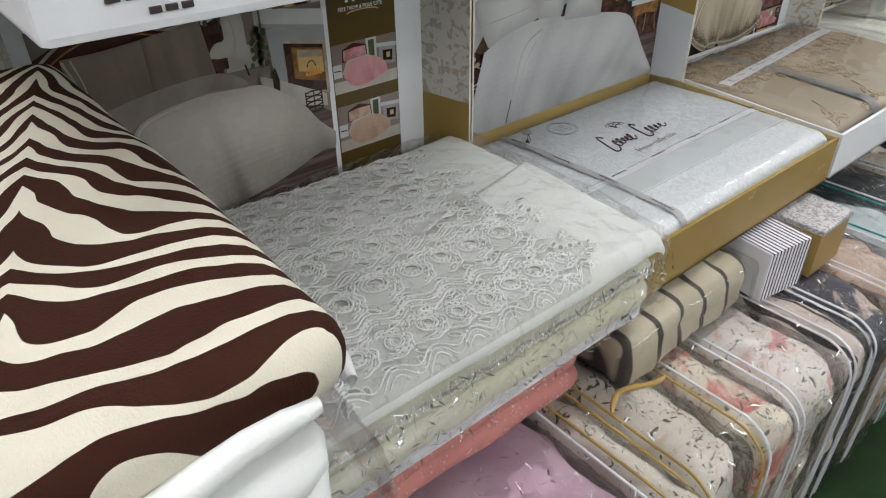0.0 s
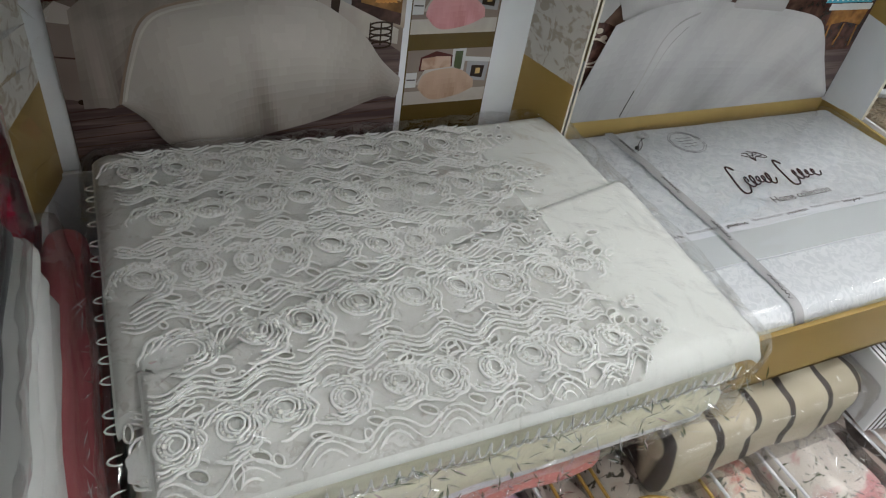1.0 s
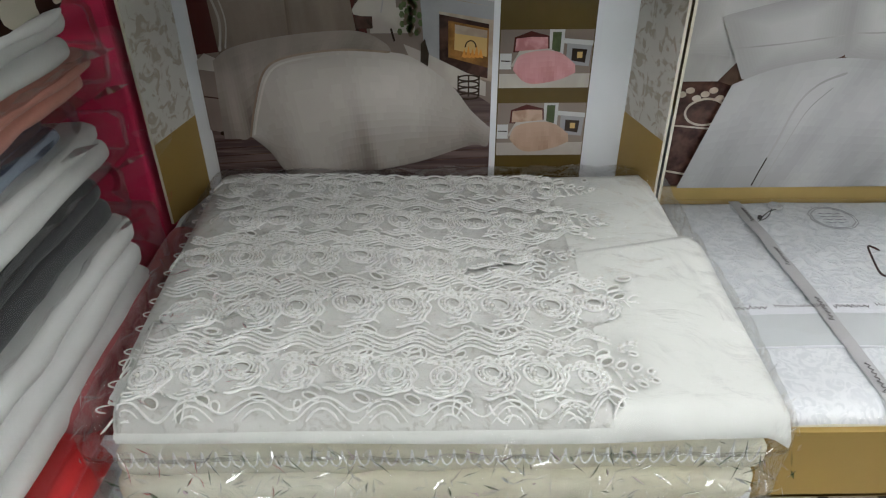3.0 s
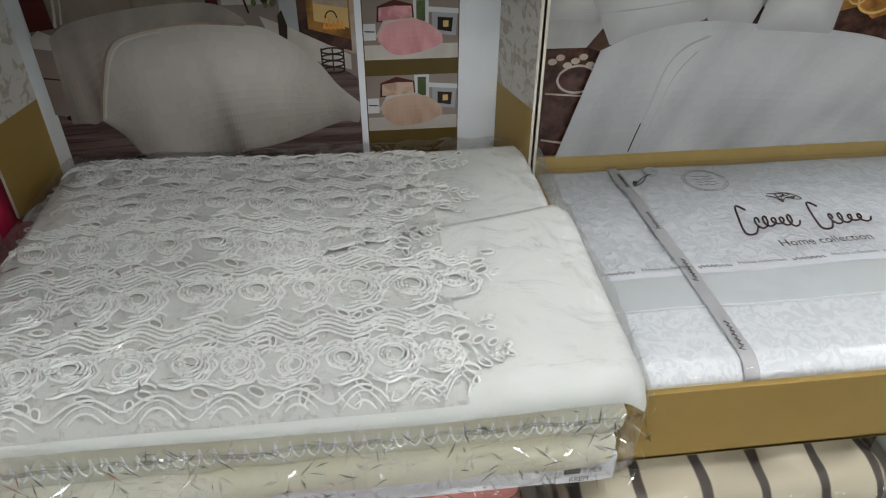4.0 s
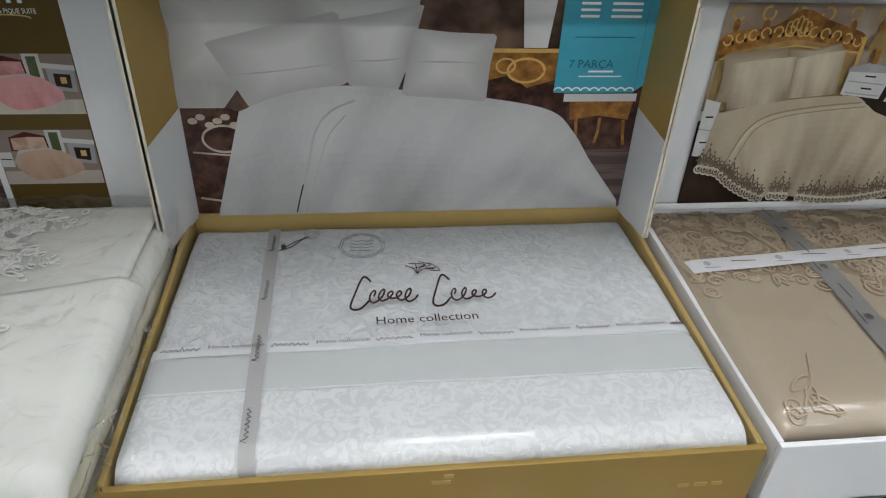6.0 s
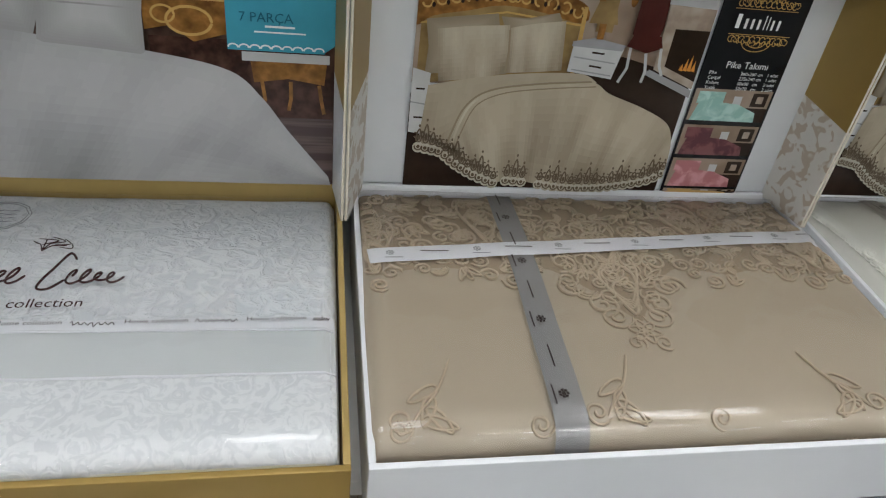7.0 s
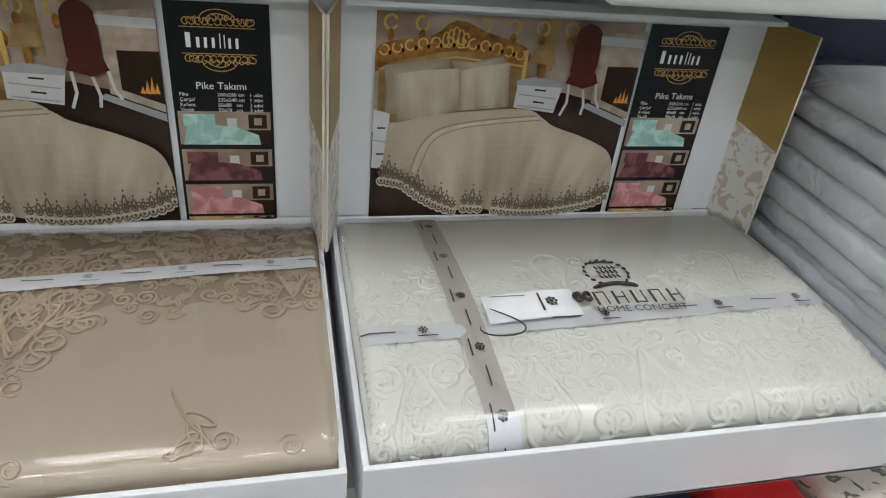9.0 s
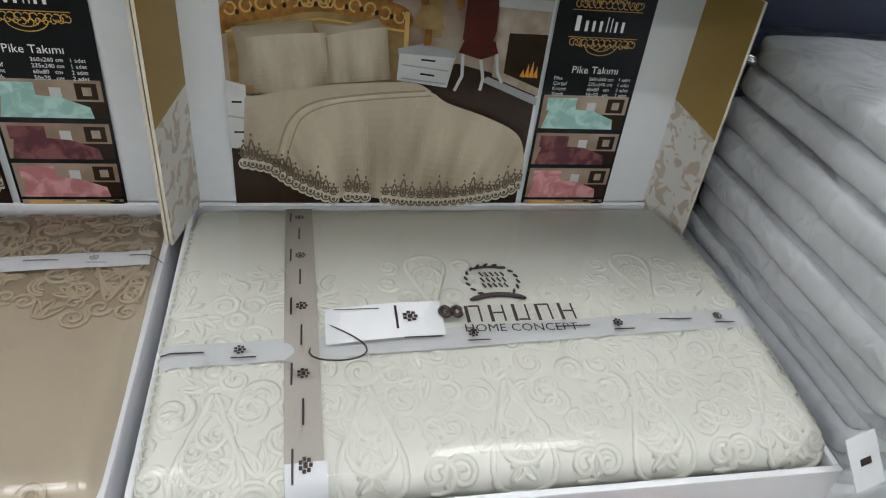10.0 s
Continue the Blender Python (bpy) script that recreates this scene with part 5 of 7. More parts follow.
def ivory_set():
    t = thing("bedspread_set", (2.109, 0.6, 0.752), "ivory embossed bedspread set with ribbons and tag in its box", "bedspread", "folded sets")
    f = Fold(1.834, 2.386, 0.797, 0.434, 0.842, 0.020, 0.028, 0.006, 9.0)
    f.skin("cloth", M_ivory, t, "ivory jersey under clear wrap")
    tub = Tubes()
    rng = random.Random(9)
    c = 2.12
    for k in (-2, -1, 0, 1, 2):
        medallion(f, tub, c + 0.118 * k, f.s_of(0.50), 0.086, 0.0034, -1)
    medallion(f, tub, c - 0.05, f.s_of(0.62), 0.064, 0.0032)
    medallion(f, tub, c + 0.17, f.s_of(0.62), 0.064, 0.0032)

    def field(x, s):
        y = f.yb - s
        return 0.462 < y < 0.60 + 0.05 * math.sin((x - 1.9) * 24) or (y < 0.66 and (x < 1.93 or x > 2.33))

    scroll_fill(f, tub, rng, field, 190, 0.0031, (0.010, 0.017))
    for k in range(26):
        x = rng.uniform(1.96, 2.36)
        embroider(f, tub, spiral(x, f.s_of(rng.uniform(0.63, 0.69)), 0.010, 1.4, rng.random() * 6, 1), 0.0011, 0.0)
    tub.v = [p - Vector((0, 0, 0.0019)) for p in tub.v]
    tagged(tub.link("embroidery", M_ivory_cord, t, "raised scrolls in the same ivory"), kind="stuff")
    edge = Tubes()
    for x in (f.x0 + 0.006, f.x1 - 0.004):
        for k in range(34):
            s = 0.05 + 0.0092 * k
            edge.cord([f.at(x, s, -0.002) + Vector((0.004 * math.cos(a), 0.006 * math.sin(a), 0.001)) for a in (0, 1, 2, 3, 4, 5, 6.28)], 0.0013, 4)
    tagged(edge.link("lace_edge", M_ivory_cord, t, "looped lace edging"), kind="stuff")
    rib1 = f.strip("long_ribbon", M_ribbon_sheer, t, (1.838, f.s_of(0.552)), (2.384, f.s_of(0.576)), 0.024, 0.0028, "sheer grey ribbon with small emblems")
    f.strip("cross_ribbon", M_ribbon_taupe, t, (1.945, 0.008), (1.953, f.total - 0.004), 0.029, 0.0030, "taupe ribbon running to the front")
    f.strip("lower_ribbon", M_ribbon_white, t, (1.9535, f.s_of(0.452)), (1.9545, f.total - 0.003), 0.031, 0.0040, "glossy white ribbon end", 16)
    rects, bars = [], []
    for x in (1.90, 2.10, 2.24, 2.345):
        little_mark(f, rects, x, f.s_of(0.553 + (x - 1.838) * 0.044), 0.012)
        bars.append((x - 0.045, f.s_of(0.553 + (x - 1.883) * 0.044), 0.034, 0.0016))
    for k in range(5):
        s = 0.035 + 0.078 * k
        little_mark(f, rects, 1.9455 + 0.0225 * s, s, 0.013, False)
        bars.append((1.9455 + 0.0225 * s, s + 0.036, 0.0016, 0.024))
    f.marks("ribbon_emblem", M_ink_dark, rib1, rects, 0.0056)
    f.marks("ribbon_bar", M_ink_dark, rib1, bars, 0.0056)
    # hang tag with its string
    v = [f.at(1.970 + 0.105 * u, f.s_of(0.556 + 0.007 * u + 0.043 * w), 0.0062 + 0.002 * math.sin(3 * u)) for u in (0, 0.33, 0.66, 1) for w in (0, 1)]
    tag = link_mesh("hang_tag", v, [(2 * k, 2 * k + 2, 2 * k + 3, 2 * k + 1) for k in range(3)], M_paper, t, "white card tag on a string")
    rects = []
    little_mark(f, rects, 2.045, f.s_of(0.584), 0.017, False)
    rects.append((1.998, f.s_of(0.595), 0.04, 0.0012))
    f.marks("tag_print", M_ink_dark, tag, rects, 0.0092)
    st = Tubes()
    st.cord([f.at(1.974 + 0.030 * math.sin(a) * 0.9 + 0.002 * a, f.s_of(0.576 - 0.040 * math.sin(a / 2)), 0.0095) for a in [0.35 * k for k in range(15)]], 0.0008)
    st.link("string", M_string, tag, "dark tag string")
    # the maker's badge and name on the wrap, as plain shapes
    crest(f, t, 2.134, f.s_of(0.640), 0.025, M_ink_dark)
    rects = []
    for k in range(5):
        x = 2.098 + 0.0225 * k
        rects += [(x, f.s_of(0.586), 0.0032, 0.022), (x + 0.007, f.s_of(0.596 - 0.0095 * (k % 3)), 0.010, 0.0022), (x + 0.012, f.s_of(0.586), 0.0018, 0.021)]
    f.marks("printed_name", M_ink_dark, t, rects, 0.0075)
    dots = Tubes()
    for dx in (0.0, 0.011):
        dots.cord([f.at(2.078 + dx + 0.004 * math.cos(a), f.s_of(0.590 + 0.006 * math.sin(a)), 0.0075) for a in [0.7 * k for k in range(10)]], 0.0028, 4)
    dots.link("printed_rings", M_ink_dark, t)
    m = Matrix.Translation(f.at(2.092, f.s_of(0.564), 0.0076)) @ pose(0, 0, 0, 3, 0, -1.5)
    lettering("printed_tagline", "HOME CONCEPT", 0.0135, m, M_ink_dark, t, "small dark line of capitals", 1.02)
    f.skin("clear_wrap", M_film_soft, t, "smooth clear plastic wrap", 60, 60, 1.835, 2.385, 0.002, f.total, 0.0068)


def damask_set():
    t = thing("bedspread_set", (0.97, 0.6, 0.752), "white damask bedspread set with printed ribbons, in a gold box", "bedspread", "folded sets")
    f = Fold(0.700, 1.239, 0.792, 0.432, 0.834, 0.006, 0.022, 0.010, 3.0, 0.0016)
    f.skin("cloth", M_damask, t, "white woven damask")
    f.skin("hem_band", M_satin, t, "plain satin band", 60, 16, 0.702, 1.237, f.s_of(0.562), f.s_of(0.512), 0.0010)
    f.skin("bold_border", M_damask_bold, t, "bold shiny damask border", 60, 30, 0.702, 1.237, f.s_of(0.510), f.total - 0.001, 0.0010)
    piping = Tubes()
    piping.cord([f.at(0.703 + 0.533 * k / 60, f.s_of(0.511), 0.0016) for k in range(61)], 0.0013)
    piping.cord([f.at(0.703 + 0.533 * k / 60, f.s_of(0.563), 0.0016) for k in range(61)], 0.0011)
    piping.link("hem_piping", M_ribbon_white, t)
    low = Fold(0.702, 1.237, 0.60, 0.428, 0.822, 0.003, 0.006, 0.02, 8.0, 0.003)
    low.skin("under_fold", M_cream, t, "cream under fold", 60, 30)
    rib1 = f.strip("long_ribbon", M_ribbon_white, t, (0.703, f.s_of(0.563)), (1.236, f.s_of(0.573)), 0.015, 0.0020, "white ribbon with dark writing")
    f.strip("cross_ribbon", M_ribbon_mist, t, (0.797, 0.008), (0.806, f.total - 0.006), 0.014, 0.0034, "grey ribbon with dark writing")
    words = Tubes()

    def scribble(x, s, L, amp, along_x, r):
        pts = []
        for k in range(23):
            a = L * k / 22
            b = amp * math.sin(k * 1.9 + x * 50) * (1.4 if k in (1, 12) else 0.7)
            pts.append(f.at(x + a, s - b, 0.0046) if along_x else f.at(x + b, s - a, 0.0056))
        words.cord(pts, r, 4)

    rects = []
    for k in range(6):
        x = 0.712 + 0.101 * k
        L = min(0.036, 1.232 - x)
        if L > 0.01:
            scribble(x, f.s_of(0.5635 + (x - 0.7) * 0.019), L, 0.0030, True, 0.0005)
    for k in range(4):
        scribble(0.799 + 0.0015 * k, 0.065 + 0.092 * k, 0.036, 0.0030, False, 0.0005)
    for k in range(5):
        x = 0.755 + 0.101 * k
        m = Matrix.Translation(f.at(x, f.s_of(0.5625 + (x - 0.7) * 0.019), 0.0046)) @ pose(0, 0, 0, 0, 0, 1)
        lettering("ribbon_words", "Home collection", 0.0078, m, M_ink_dark, rib1)
    tagged(words.link("ribbon_script", M_ink_dark, rib1, "dark looping strokes"), kind="stuff")
    # large looping mark on the wrap, drawn as free strokes
    mark = Tubes()
    lift = 0.0058

    def stroke(pts, r=0.0009):
        smooth = []
        for k in range(len(pts) - 1):
            p0, p1, p2, p3 = pts[max(k - 1, 0)], pts[k], pts[k + 1], pts[min(k + 2, len(pts) - 1)]
            for j in range(6):
                u = j / 6
                smooth.append([0.5 * (2 * p1[i] + (p2[i] - p0[i]) * u + (2 * p0[i] - 5 * p1[i] + 4 * p2[i] - p3[i]) * u * u + (3 * p1[i] - p0[i] - 3 * p2[i] + p3[i]) * u ** 3) for i in (0, 1)])
        smooth.append(pts[-1])
        mark.cord([f.at(x, f.s_of(y), lift) for x, y in smooth], r, 5)

    # a tall hook and a run of slanted loops, twice
    for x0, x1, turns in ((0.889, 0.960, 5), (0.975, 1.044, 4)):
        stroke([(x0 + 0.022, 0.660), (x0 + 0.014, 0.669), (x0 + 0.006, 0.645), (x0, 0.617), (x0 + 0.010, 0.614), (x0 + 0.020, 0.628)], 0.0012)
        run = []
        for k in range(turns * 8 + 1):
            a = 2 * math.pi * k / 8
            y = 0.0085 * math.sin(a) * (1.0 + 0.35 * math.sin(1.7 * k / 8))
            run.append((x0 + 0.020 + (x1 - x0 - 0.024) * k / (turns * 8) + 0.0045 * math.cos(a) + 0.3 * y, 0.634 + y))
        stroke(run, 0.0011)
    for k in range(4):
        a = 0.6 + 0.5 * k
        pts = [(0.966 + 0.006 * math.cos(2.2) + u * math.cos(a), 0.672 + u * math.sin(a) + 0.004 * math.sin(u * 200)) for u in (0, 0.008, 0.016, 0.024)]
        stroke(pts, 0.0006)
        stroke([(0.966 + 0.012 * math.cos(a), 0.672 + 0.012 * math.sin(a)), (0.974 + 0.014 * math.cos(a - 0.4), 0.674 + 0.016 * math.sin(a - 0.4)), (0.966 + 0.024 * math.cos(a), 0.672 + 0.024 * math.sin(a))], 0.0005)
    mark.link("printed_mark", M_ink_maroon, t, "dark maroon looping printed strokes")
    m = Matrix.Translation(f.at(0.914, f.s_of(0.588), lift)) @ pose(0, 0, 0, 1, 0, 1.5) @ Matrix.Shear("XY", 4, (0.25, 0))
    lettering("printed_tagline", "Home collection", 0.0165, m, M_ink_maroon, t, "slanted maroon tagline", 0.95)
    # faint round seal, button tag with its cord
    seal = Tubes()
    for r in (0.027, 0.024):
        seal.cord([f.at(0.902 + r * math.cos(0.25 * k) * (1 + 0.04 * math.sin(2.5 * k)), f.s_of(0.742 + r * math.sin(0.25 * k)), 0.0015) for k in range(26)], 0.0005, 4)
    for k in range(4):
        seal.cord([f.at(0.888 + 0.028 * j / 8, f.s_of(0.752 - 0.007 * k + 0.001 * math.sin(j * 2.0)), 0.0015) for j in range(9)], 0.0005, 4)
    seal.link("printed_seal", M_ink_grey, t, "faint grey round seal")
    bt = Tubes()
    for r in (0.0075, 0.005):
        bt.cord([f.at(0.842 + r * math.cos(0.5 * k), f.s_of(0.768 + r * math.sin(0.5 * k)), 0.004) for k in range(14)], 0.0022 if r > 0.006 else 0.001, 5)
    bt.link("button_tag", M_ribbon_sheer, t, "small round grey tag")
    st = Tubes()
    st.cord([f.at(0.836 - 0.028 * u, f.s_of(0.762 - 0.030 * u - 0.006 * math.sin(3 * u)), 0.0045) for u in [k / 10 for k in range(11)]], 0.0006)
    st.cord([f.at(0.842 - 0.036 * u, f.s_of(0.760 - 0.028 * u + 0.004 * math.sin(4 * u)), 0.0045) for u in [k / 10 for k in range(11)]], 0.0006)
    st.bead(f.at(0.811, f.s_of(0.738), 0.005), 0.0032)
    st.link("string", M_string, t)
    f.skin("clear_wrap", M_film_soft, t, "smooth clear plastic wrap", 60, 60, 0.702, 1.237, 0.002, f.total, 0.0075)


beige_set()
ivory_set()
damask_set()


# ---- the lace set stacked on the first box ----
def lace_set():
    t = thing("lace_bedspread_set", (0.43, 0.58, 0.80), "white lace bedspread set in crinkled clear film, stacked on a box", "bedspread", "folded sets")
    rng = random.Random(12)

    def top_z(x, y):
        z = 0.874 + 0.014 * min(1.0, max(0.0, (y - 0.39) / 0.2)) + 0.003 * math.sin(x * 9)
        edge = min(x - 0.165, 0.688 - x)
        if edge < 0.02:
            z -= 0.012 * (1 - max(edge, 0) / 0.02) ** 2
        return z + 0.0025 * noise.noise(Vector((x * 9, y * 9, 3.3)))

    def fold_y(x):
        return 0.492 + 0.124 * min(1.0, max(0.0, (x - 0.24) / 0.44)) ** 0.75

    # folded layers below the top one
    for k, (z0, z1, x0, x1, y0) in enumerate(((0.842, 0.874, 0.178, 0.686, 0.398), (0.812, 0.844, 0.172, 0.684, 0.392), (0.778, 0.814, 0.166, 0.680, 0.388))):
        v, f = soft_grid(x0, x1, y0, 0.775, z0, z1, 0.016, (60, 36, 8), 0.0035, 22.0, k * 7.0)
        link_mesh("folded_layer", v, f, M_cream if k else M_cloth_white, t, "cream folded cloth edge" if k else "white folded cloth edge")

    def sheet(name, mat, x0, x1, yf, yb, dz, label, nx=80, ny=40, hang=0.0):
        v, f = [], []
        for j in range(ny + 1):
            for i in range(nx + 1):
                x = x0 + (x1 - x0) * i / nx
                a, b = (yf(x) if callable(yf) else yf), (yb(x) if callable(yb) else yb)
                y = a + (b - a) * j / ny
                z = top_z(x, y) + dz
                d = y - 0.39
                if d < 0.014:
                    z -= 0.016 * (1 - max(d, 0) / 0.014) ** 2
                v.append((x, y, z))
        for j in range(ny):
            for i in range(nx):
                q = j * (nx + 1) + i
                f.append((q, q + 1, q + nx + 2, q + nx + 1))
        # turned-down hem all round
        ring = list(range(nx + 1)) + [(j + 1) * (nx + 1) + nx for j in range(ny)] + [ny * (nx + 1) + nx - 1 - i for i in range(nx)] + [(ny - 1 - j) * (nx + 1) for j in range(ny)]
        n0 = len(v)
        for q in ring:
            v.append((v[q][0], v[q][1], v[q][2] - 0.008))
        m = len(ring)
        for k in range(m):
            f.append((ring[k], n0 + k, n0 + (k + 1) % m, ring[(k + 1) % m]))
        return link_mesh(name, v, f, mat, t, label)

    def lace_right(y):
        return 0.565 + 0.030 * math.sin((y - 0.40) * 58) + 0.012 * math.sin((y - 0.4) * 141)

    sheet("back_panel", M_cloth_white, 0.168, 0.672, 0.46, lambda x: 0.766, 0.000, "smooth white cotton panel")
    sheet("front_panel", M_cloth_white, 0.186, 0.690, 0.388, fold_y, 0.009, "smooth white cotton panel folded over")
    sheet("back_lace_ground", M_lace_ground, 0.170, 0.556, 0.47, 0.764, 0.0016, "net ground of the lace", 60, 30)
    sheet("front_lace_ground", M_lace_ground, 0.188, 0.556, 0.390, lambda x: fold_y(x) - 0.004, 0.0106, "net ground of the lace", 60, 30)
    lace, pearls = Tubes(), Tubes()

    def surface(x, y, lift):
        front = y < fold_y(x) and x > 0.19
        z = top_z(x, y) + (0.0108 if front else 0.0018)
        d = y - 0.39
        if d < 0.014:
            z -= 0.016 * (1 - max(d, 0) / 0.014) ** 2
        return Vector((x, y, z + lift))

    def ok(x, y):
        return 0.166 < x < lace_right(y) + 0.03 and 0.392 < y < 0.764

    # bands of shell rosettes, braided strands with eyelets between them, pearls sewn along the rims
    discs, gaps = ([], []), ([], [])

    def warp(x, y):
        return (x + 0.004 * noise.noise(Vector((x * 14, y * 14, 1.0))), y + 0.006 * noise.noise(Vector((x * 7, y * 9, 5.0))))

    def cord(pts, r, lift, beads=0, bead_r=0.0012):
        run = []
        for q, (px, py) in enumerate(pts):
            px, py = warp(px, py)
            if ok(px, py):
                run.append(surface(px, py, lift))
            elif len(run) > 2:
                lace.cord(run, r, 5)
                run = []
        if len(run) > 2:
            lace.cord(run, r, 5)
        if beads:
            for p in run[1:-1:beads]:
                pearls.bead(p + Vector((0, 0, 0.0014)), bead_r)

    def patch(store, cx, cy, rx, ry, turn, lift, n=14, waves=0, depth=0.0):
        ring = []
        for q in range(n):
            a = 2 * math.pi * q / n
            k = 1 + depth * math.cos(waves * a)
            px, py = warp(cx + k * (rx * math.cos(a) * math.cos(turn) - ry * math.sin(a) * math.sin(turn)), cy + k * (rx * math.cos(a) * math.sin(turn) + ry * math.sin(a) * math.cos(turn)))
            if not ok(px, py):
                return
            ring.append(surface(px, py, lift))
        n0 = len(store[0])
        store[0].extend(ring)
        store[1].append(tuple(range(n0, n0 + n)))

    def oval(cx, cy, rx, ry, turn, n=14, a0=0.0, a1=2 * math.pi):
        return [(cx + rx * math.cos(a) * math.cos(turn) - ry * math.sin(a) * math.sin(turn), cy + rx * math.cos(a) * math.sin(turn) + ry * math.sin(a) * math.cos(turn)) for a in [a0 + (a1 - a0) * q / n for q in range(n + 1)]]

    def eyelet(cx, cy, rx, ry, turn):
        # grey oval laid on the net paints the eyelet's inner shadow
        patch(gaps, cx, cy, rx, ry, turn, 0.0010)
        cord(oval(cx, cy, rx * 1.15, ry * 1.2, turn), 0.0009, 0.0022)

    def crescent(cx, cy, r0, r1, turn, span, n=14):
        """A slim grey sickle between two rims, painting the shade in the opening."""
        ring = []
        for h, rr in ((1, r1), (-1, r0)):
            for q in range(n + 1):
                a = turn + h * span * (q / n - 0.5)
                f = r0 + (rr - r0) * math.sin(math.pi * q / n) if h == 1 else r0
                px, py = warp(cx + f * math.cos(a), cy + f * math.sin(a) * 0.88)
                if not ok(px, py):
                    return
                ring.append(surface(px, py, 0.0018))
        n0 = len(gaps[0])
        gaps[0].extend(ring)
        for q in range(n):
            gaps[1].append((n0 + q, n0 + q + 1, n0 + 2 * n - q, n0 + 2 * n + 1 - q))

    def rosette(cx, cy, r, turn):
        patch(discs, cx, cy, r * 1.02, r * 0.90, 0.0, 0.0012, 36, 9, 0.06)
        for k, (f, rad) in enumerate(((1.04, 0.0013), (0.90, 0.0008), (0.78, 0.0012), (0.64, 0.0008), (0.48, 0.0011), (0.32, 0.0008))):
            span = 5.2 - 0.35 * k
            pts = []
            for q in range(37):
                a = turn + span * (q / 36 - 0.5)
                rr = r * f * (1 + 0.055 * math.cos(8 * a + k) * (1 if k < 3 else 0.4))
                pts.append((cx + 0.10 * r * k * math.cos(turn) * 0.4 + rr * math.cos(a), cy + 0.10 * r * k * math.sin(turn) * 0.4 + rr * math.sin(a) * 0.88))
            cord(pts, rad, 0.0024 + 0.0004 * k, 3 if k == 1 else 4 if k == 3 else 0)
        for k, f in enumerate((0.60, 0.48, 0.36, 0.24)):
            cord([(cx + r * (0.34 + f * math.cos(a)) * math.cos(turn) - r * f * math.sin(a) * math.sin(turn), cy + (r * (0.34 + f * math.cos(a)) * math.sin(turn) + r * f * math.sin(a) * math.cos(turn)) * 0.88) for a in [math.pi + 2.4 * (q / 16 - 0.5) for q in range(17)]], 0.0010 if k % 2 else 0.0013, 0.0026, 3 if k == 1 else 0)
        crescent(cx, cy, r * 0.79, r * 0.88, turn + 0.9, 1.1)
        crescent(cx, cy, r * 0.79, r * 0.88, turn - 0.9, 1.1)
        crescent(cx, cy, r * 0.50, r * 0.61, turn, 2.2)
        if rng.random() < 0.35:
            pearls.bead(surface(*warp(cx, cy), 0.0050), 0.0024)

    def braid(y, x0, x1, phase, amp, wl):
        n = int((x1 - x0) / 0.0032)
        for k, o in enumerate((-0.0045, 0.0, 0.0045)):
            cord([(x0 + 0.0032 * q, y + o + amp * math.sin(2 * math.pi * (x0 + 0.0032 * q) / wl + phase)) for q in range(n + 1)], (0.0011, 0.0008, 0.0011)[k], 0.0024, 2 if k == 1 else 0, 0.0011)

    bands = ((0.428, 0.0235, 0.588), (0.505, 0.0265, 0.600), (0.583, 0.0235, 0.570), (0.655, 0.0255, 0.575), (0.727, 0.0240, 0.585))
    for b, (yc, r, x_end) in enumerate(bands):
        pitch = r * 1.62
        n = int((x_end - 0.19) / pitch)
        for k in range(n):
            x = 0.196 + (0.5 * pitch if b % 2 else 0.0) + pitch * k
            fade = 1.0 if k < n - 1 else 0.72
            rosette(x + rng.uniform(-0.003, 0.003), yc + rng.uniform(-0.003, 0.003), r * fade * rng.uniform(0.93, 1.05), rng.uniform(-0.6, 0.6) + (0.9 if b % 2 else 0.5))
            for h in (-1, 1):
                eyelet(x + pitch * 0.5, yc + h * r * 0.98, 0.0062, 0.0030, h * 0.5 + rng.uniform(-0.3, 0.3))
                cord(oval(x + pitch * 0.5, yc + h * r * 0.70, 0.0075, 0.0045, h * 0.3, 12, 0.3, 3.6), 0.0010, 0.0024)
        # pointed tip: shrinking leaves and dots running out over the plain cotton
        tip = 0.196 + (0.5 * pitch if b % 2 else 0.0) + pitch * (n - 0.45)
        for k in range(4):
            for h in (-1, 1):
                eyelet(tip + 0.011 * k, yc + h * (0.015 - 0.0035 * k), 0.0058 - 0.0008 * k, 0.0030 - 0.0003 * k, h * 0.6)
            cord([(tip - 0.012 + 0.012 * k + 0.0014 * q, yc + (0.012 - 0.002 * k) * math.sin(0.55 * q + k)) for q in range(9)], 0.0011, 0.0024, 2)
        for h in (-1, 1):
            braid(yc + h * (r + 0.0095), 0.172 + 0.02 * rng.random(), tip - 0.03 + 0.02 * rng.random(), rng.uniform(0, 6), 0.0050, 0.047)
            for k in range(3):
                cord([(tip - 0.045 + 0.0026 * q, yc + h * (r + 0.004 + 0.0038 * k) - h * 0.010 * (q / 14) ** 2 + 0.004 * math.sin(0.6 * q)) for q in range(15)], 0.0011, 0.0026, 2 if k == 1 else 0)
    # small leaves, rings and eyelets scattered where the bands leave room
    for k in range(420):
        px, py = rng.uniform(0.175, 0.60), rng.uniform(0.396, 0.76)
        near = min(abs(py - yc) / r for yc, r, x_end in bands)
        if near < 0.95 or px > lace_right(py) + 0.015:
            continue
        if k % 3:
            eyelet(px, py, rng.uniform(0.003, 0.006), rng.uniform(0.0016, 0.0028), rng.uniform(0, 3.1))
        else:
            cord(oval(px, py, rng.uniform(0.006, 0.010), rng.uniform(0.003, 0.005), rng.uniform(0, 3.1), 12, 0.0, 4.2), 0.0010, 0.0024, 3)
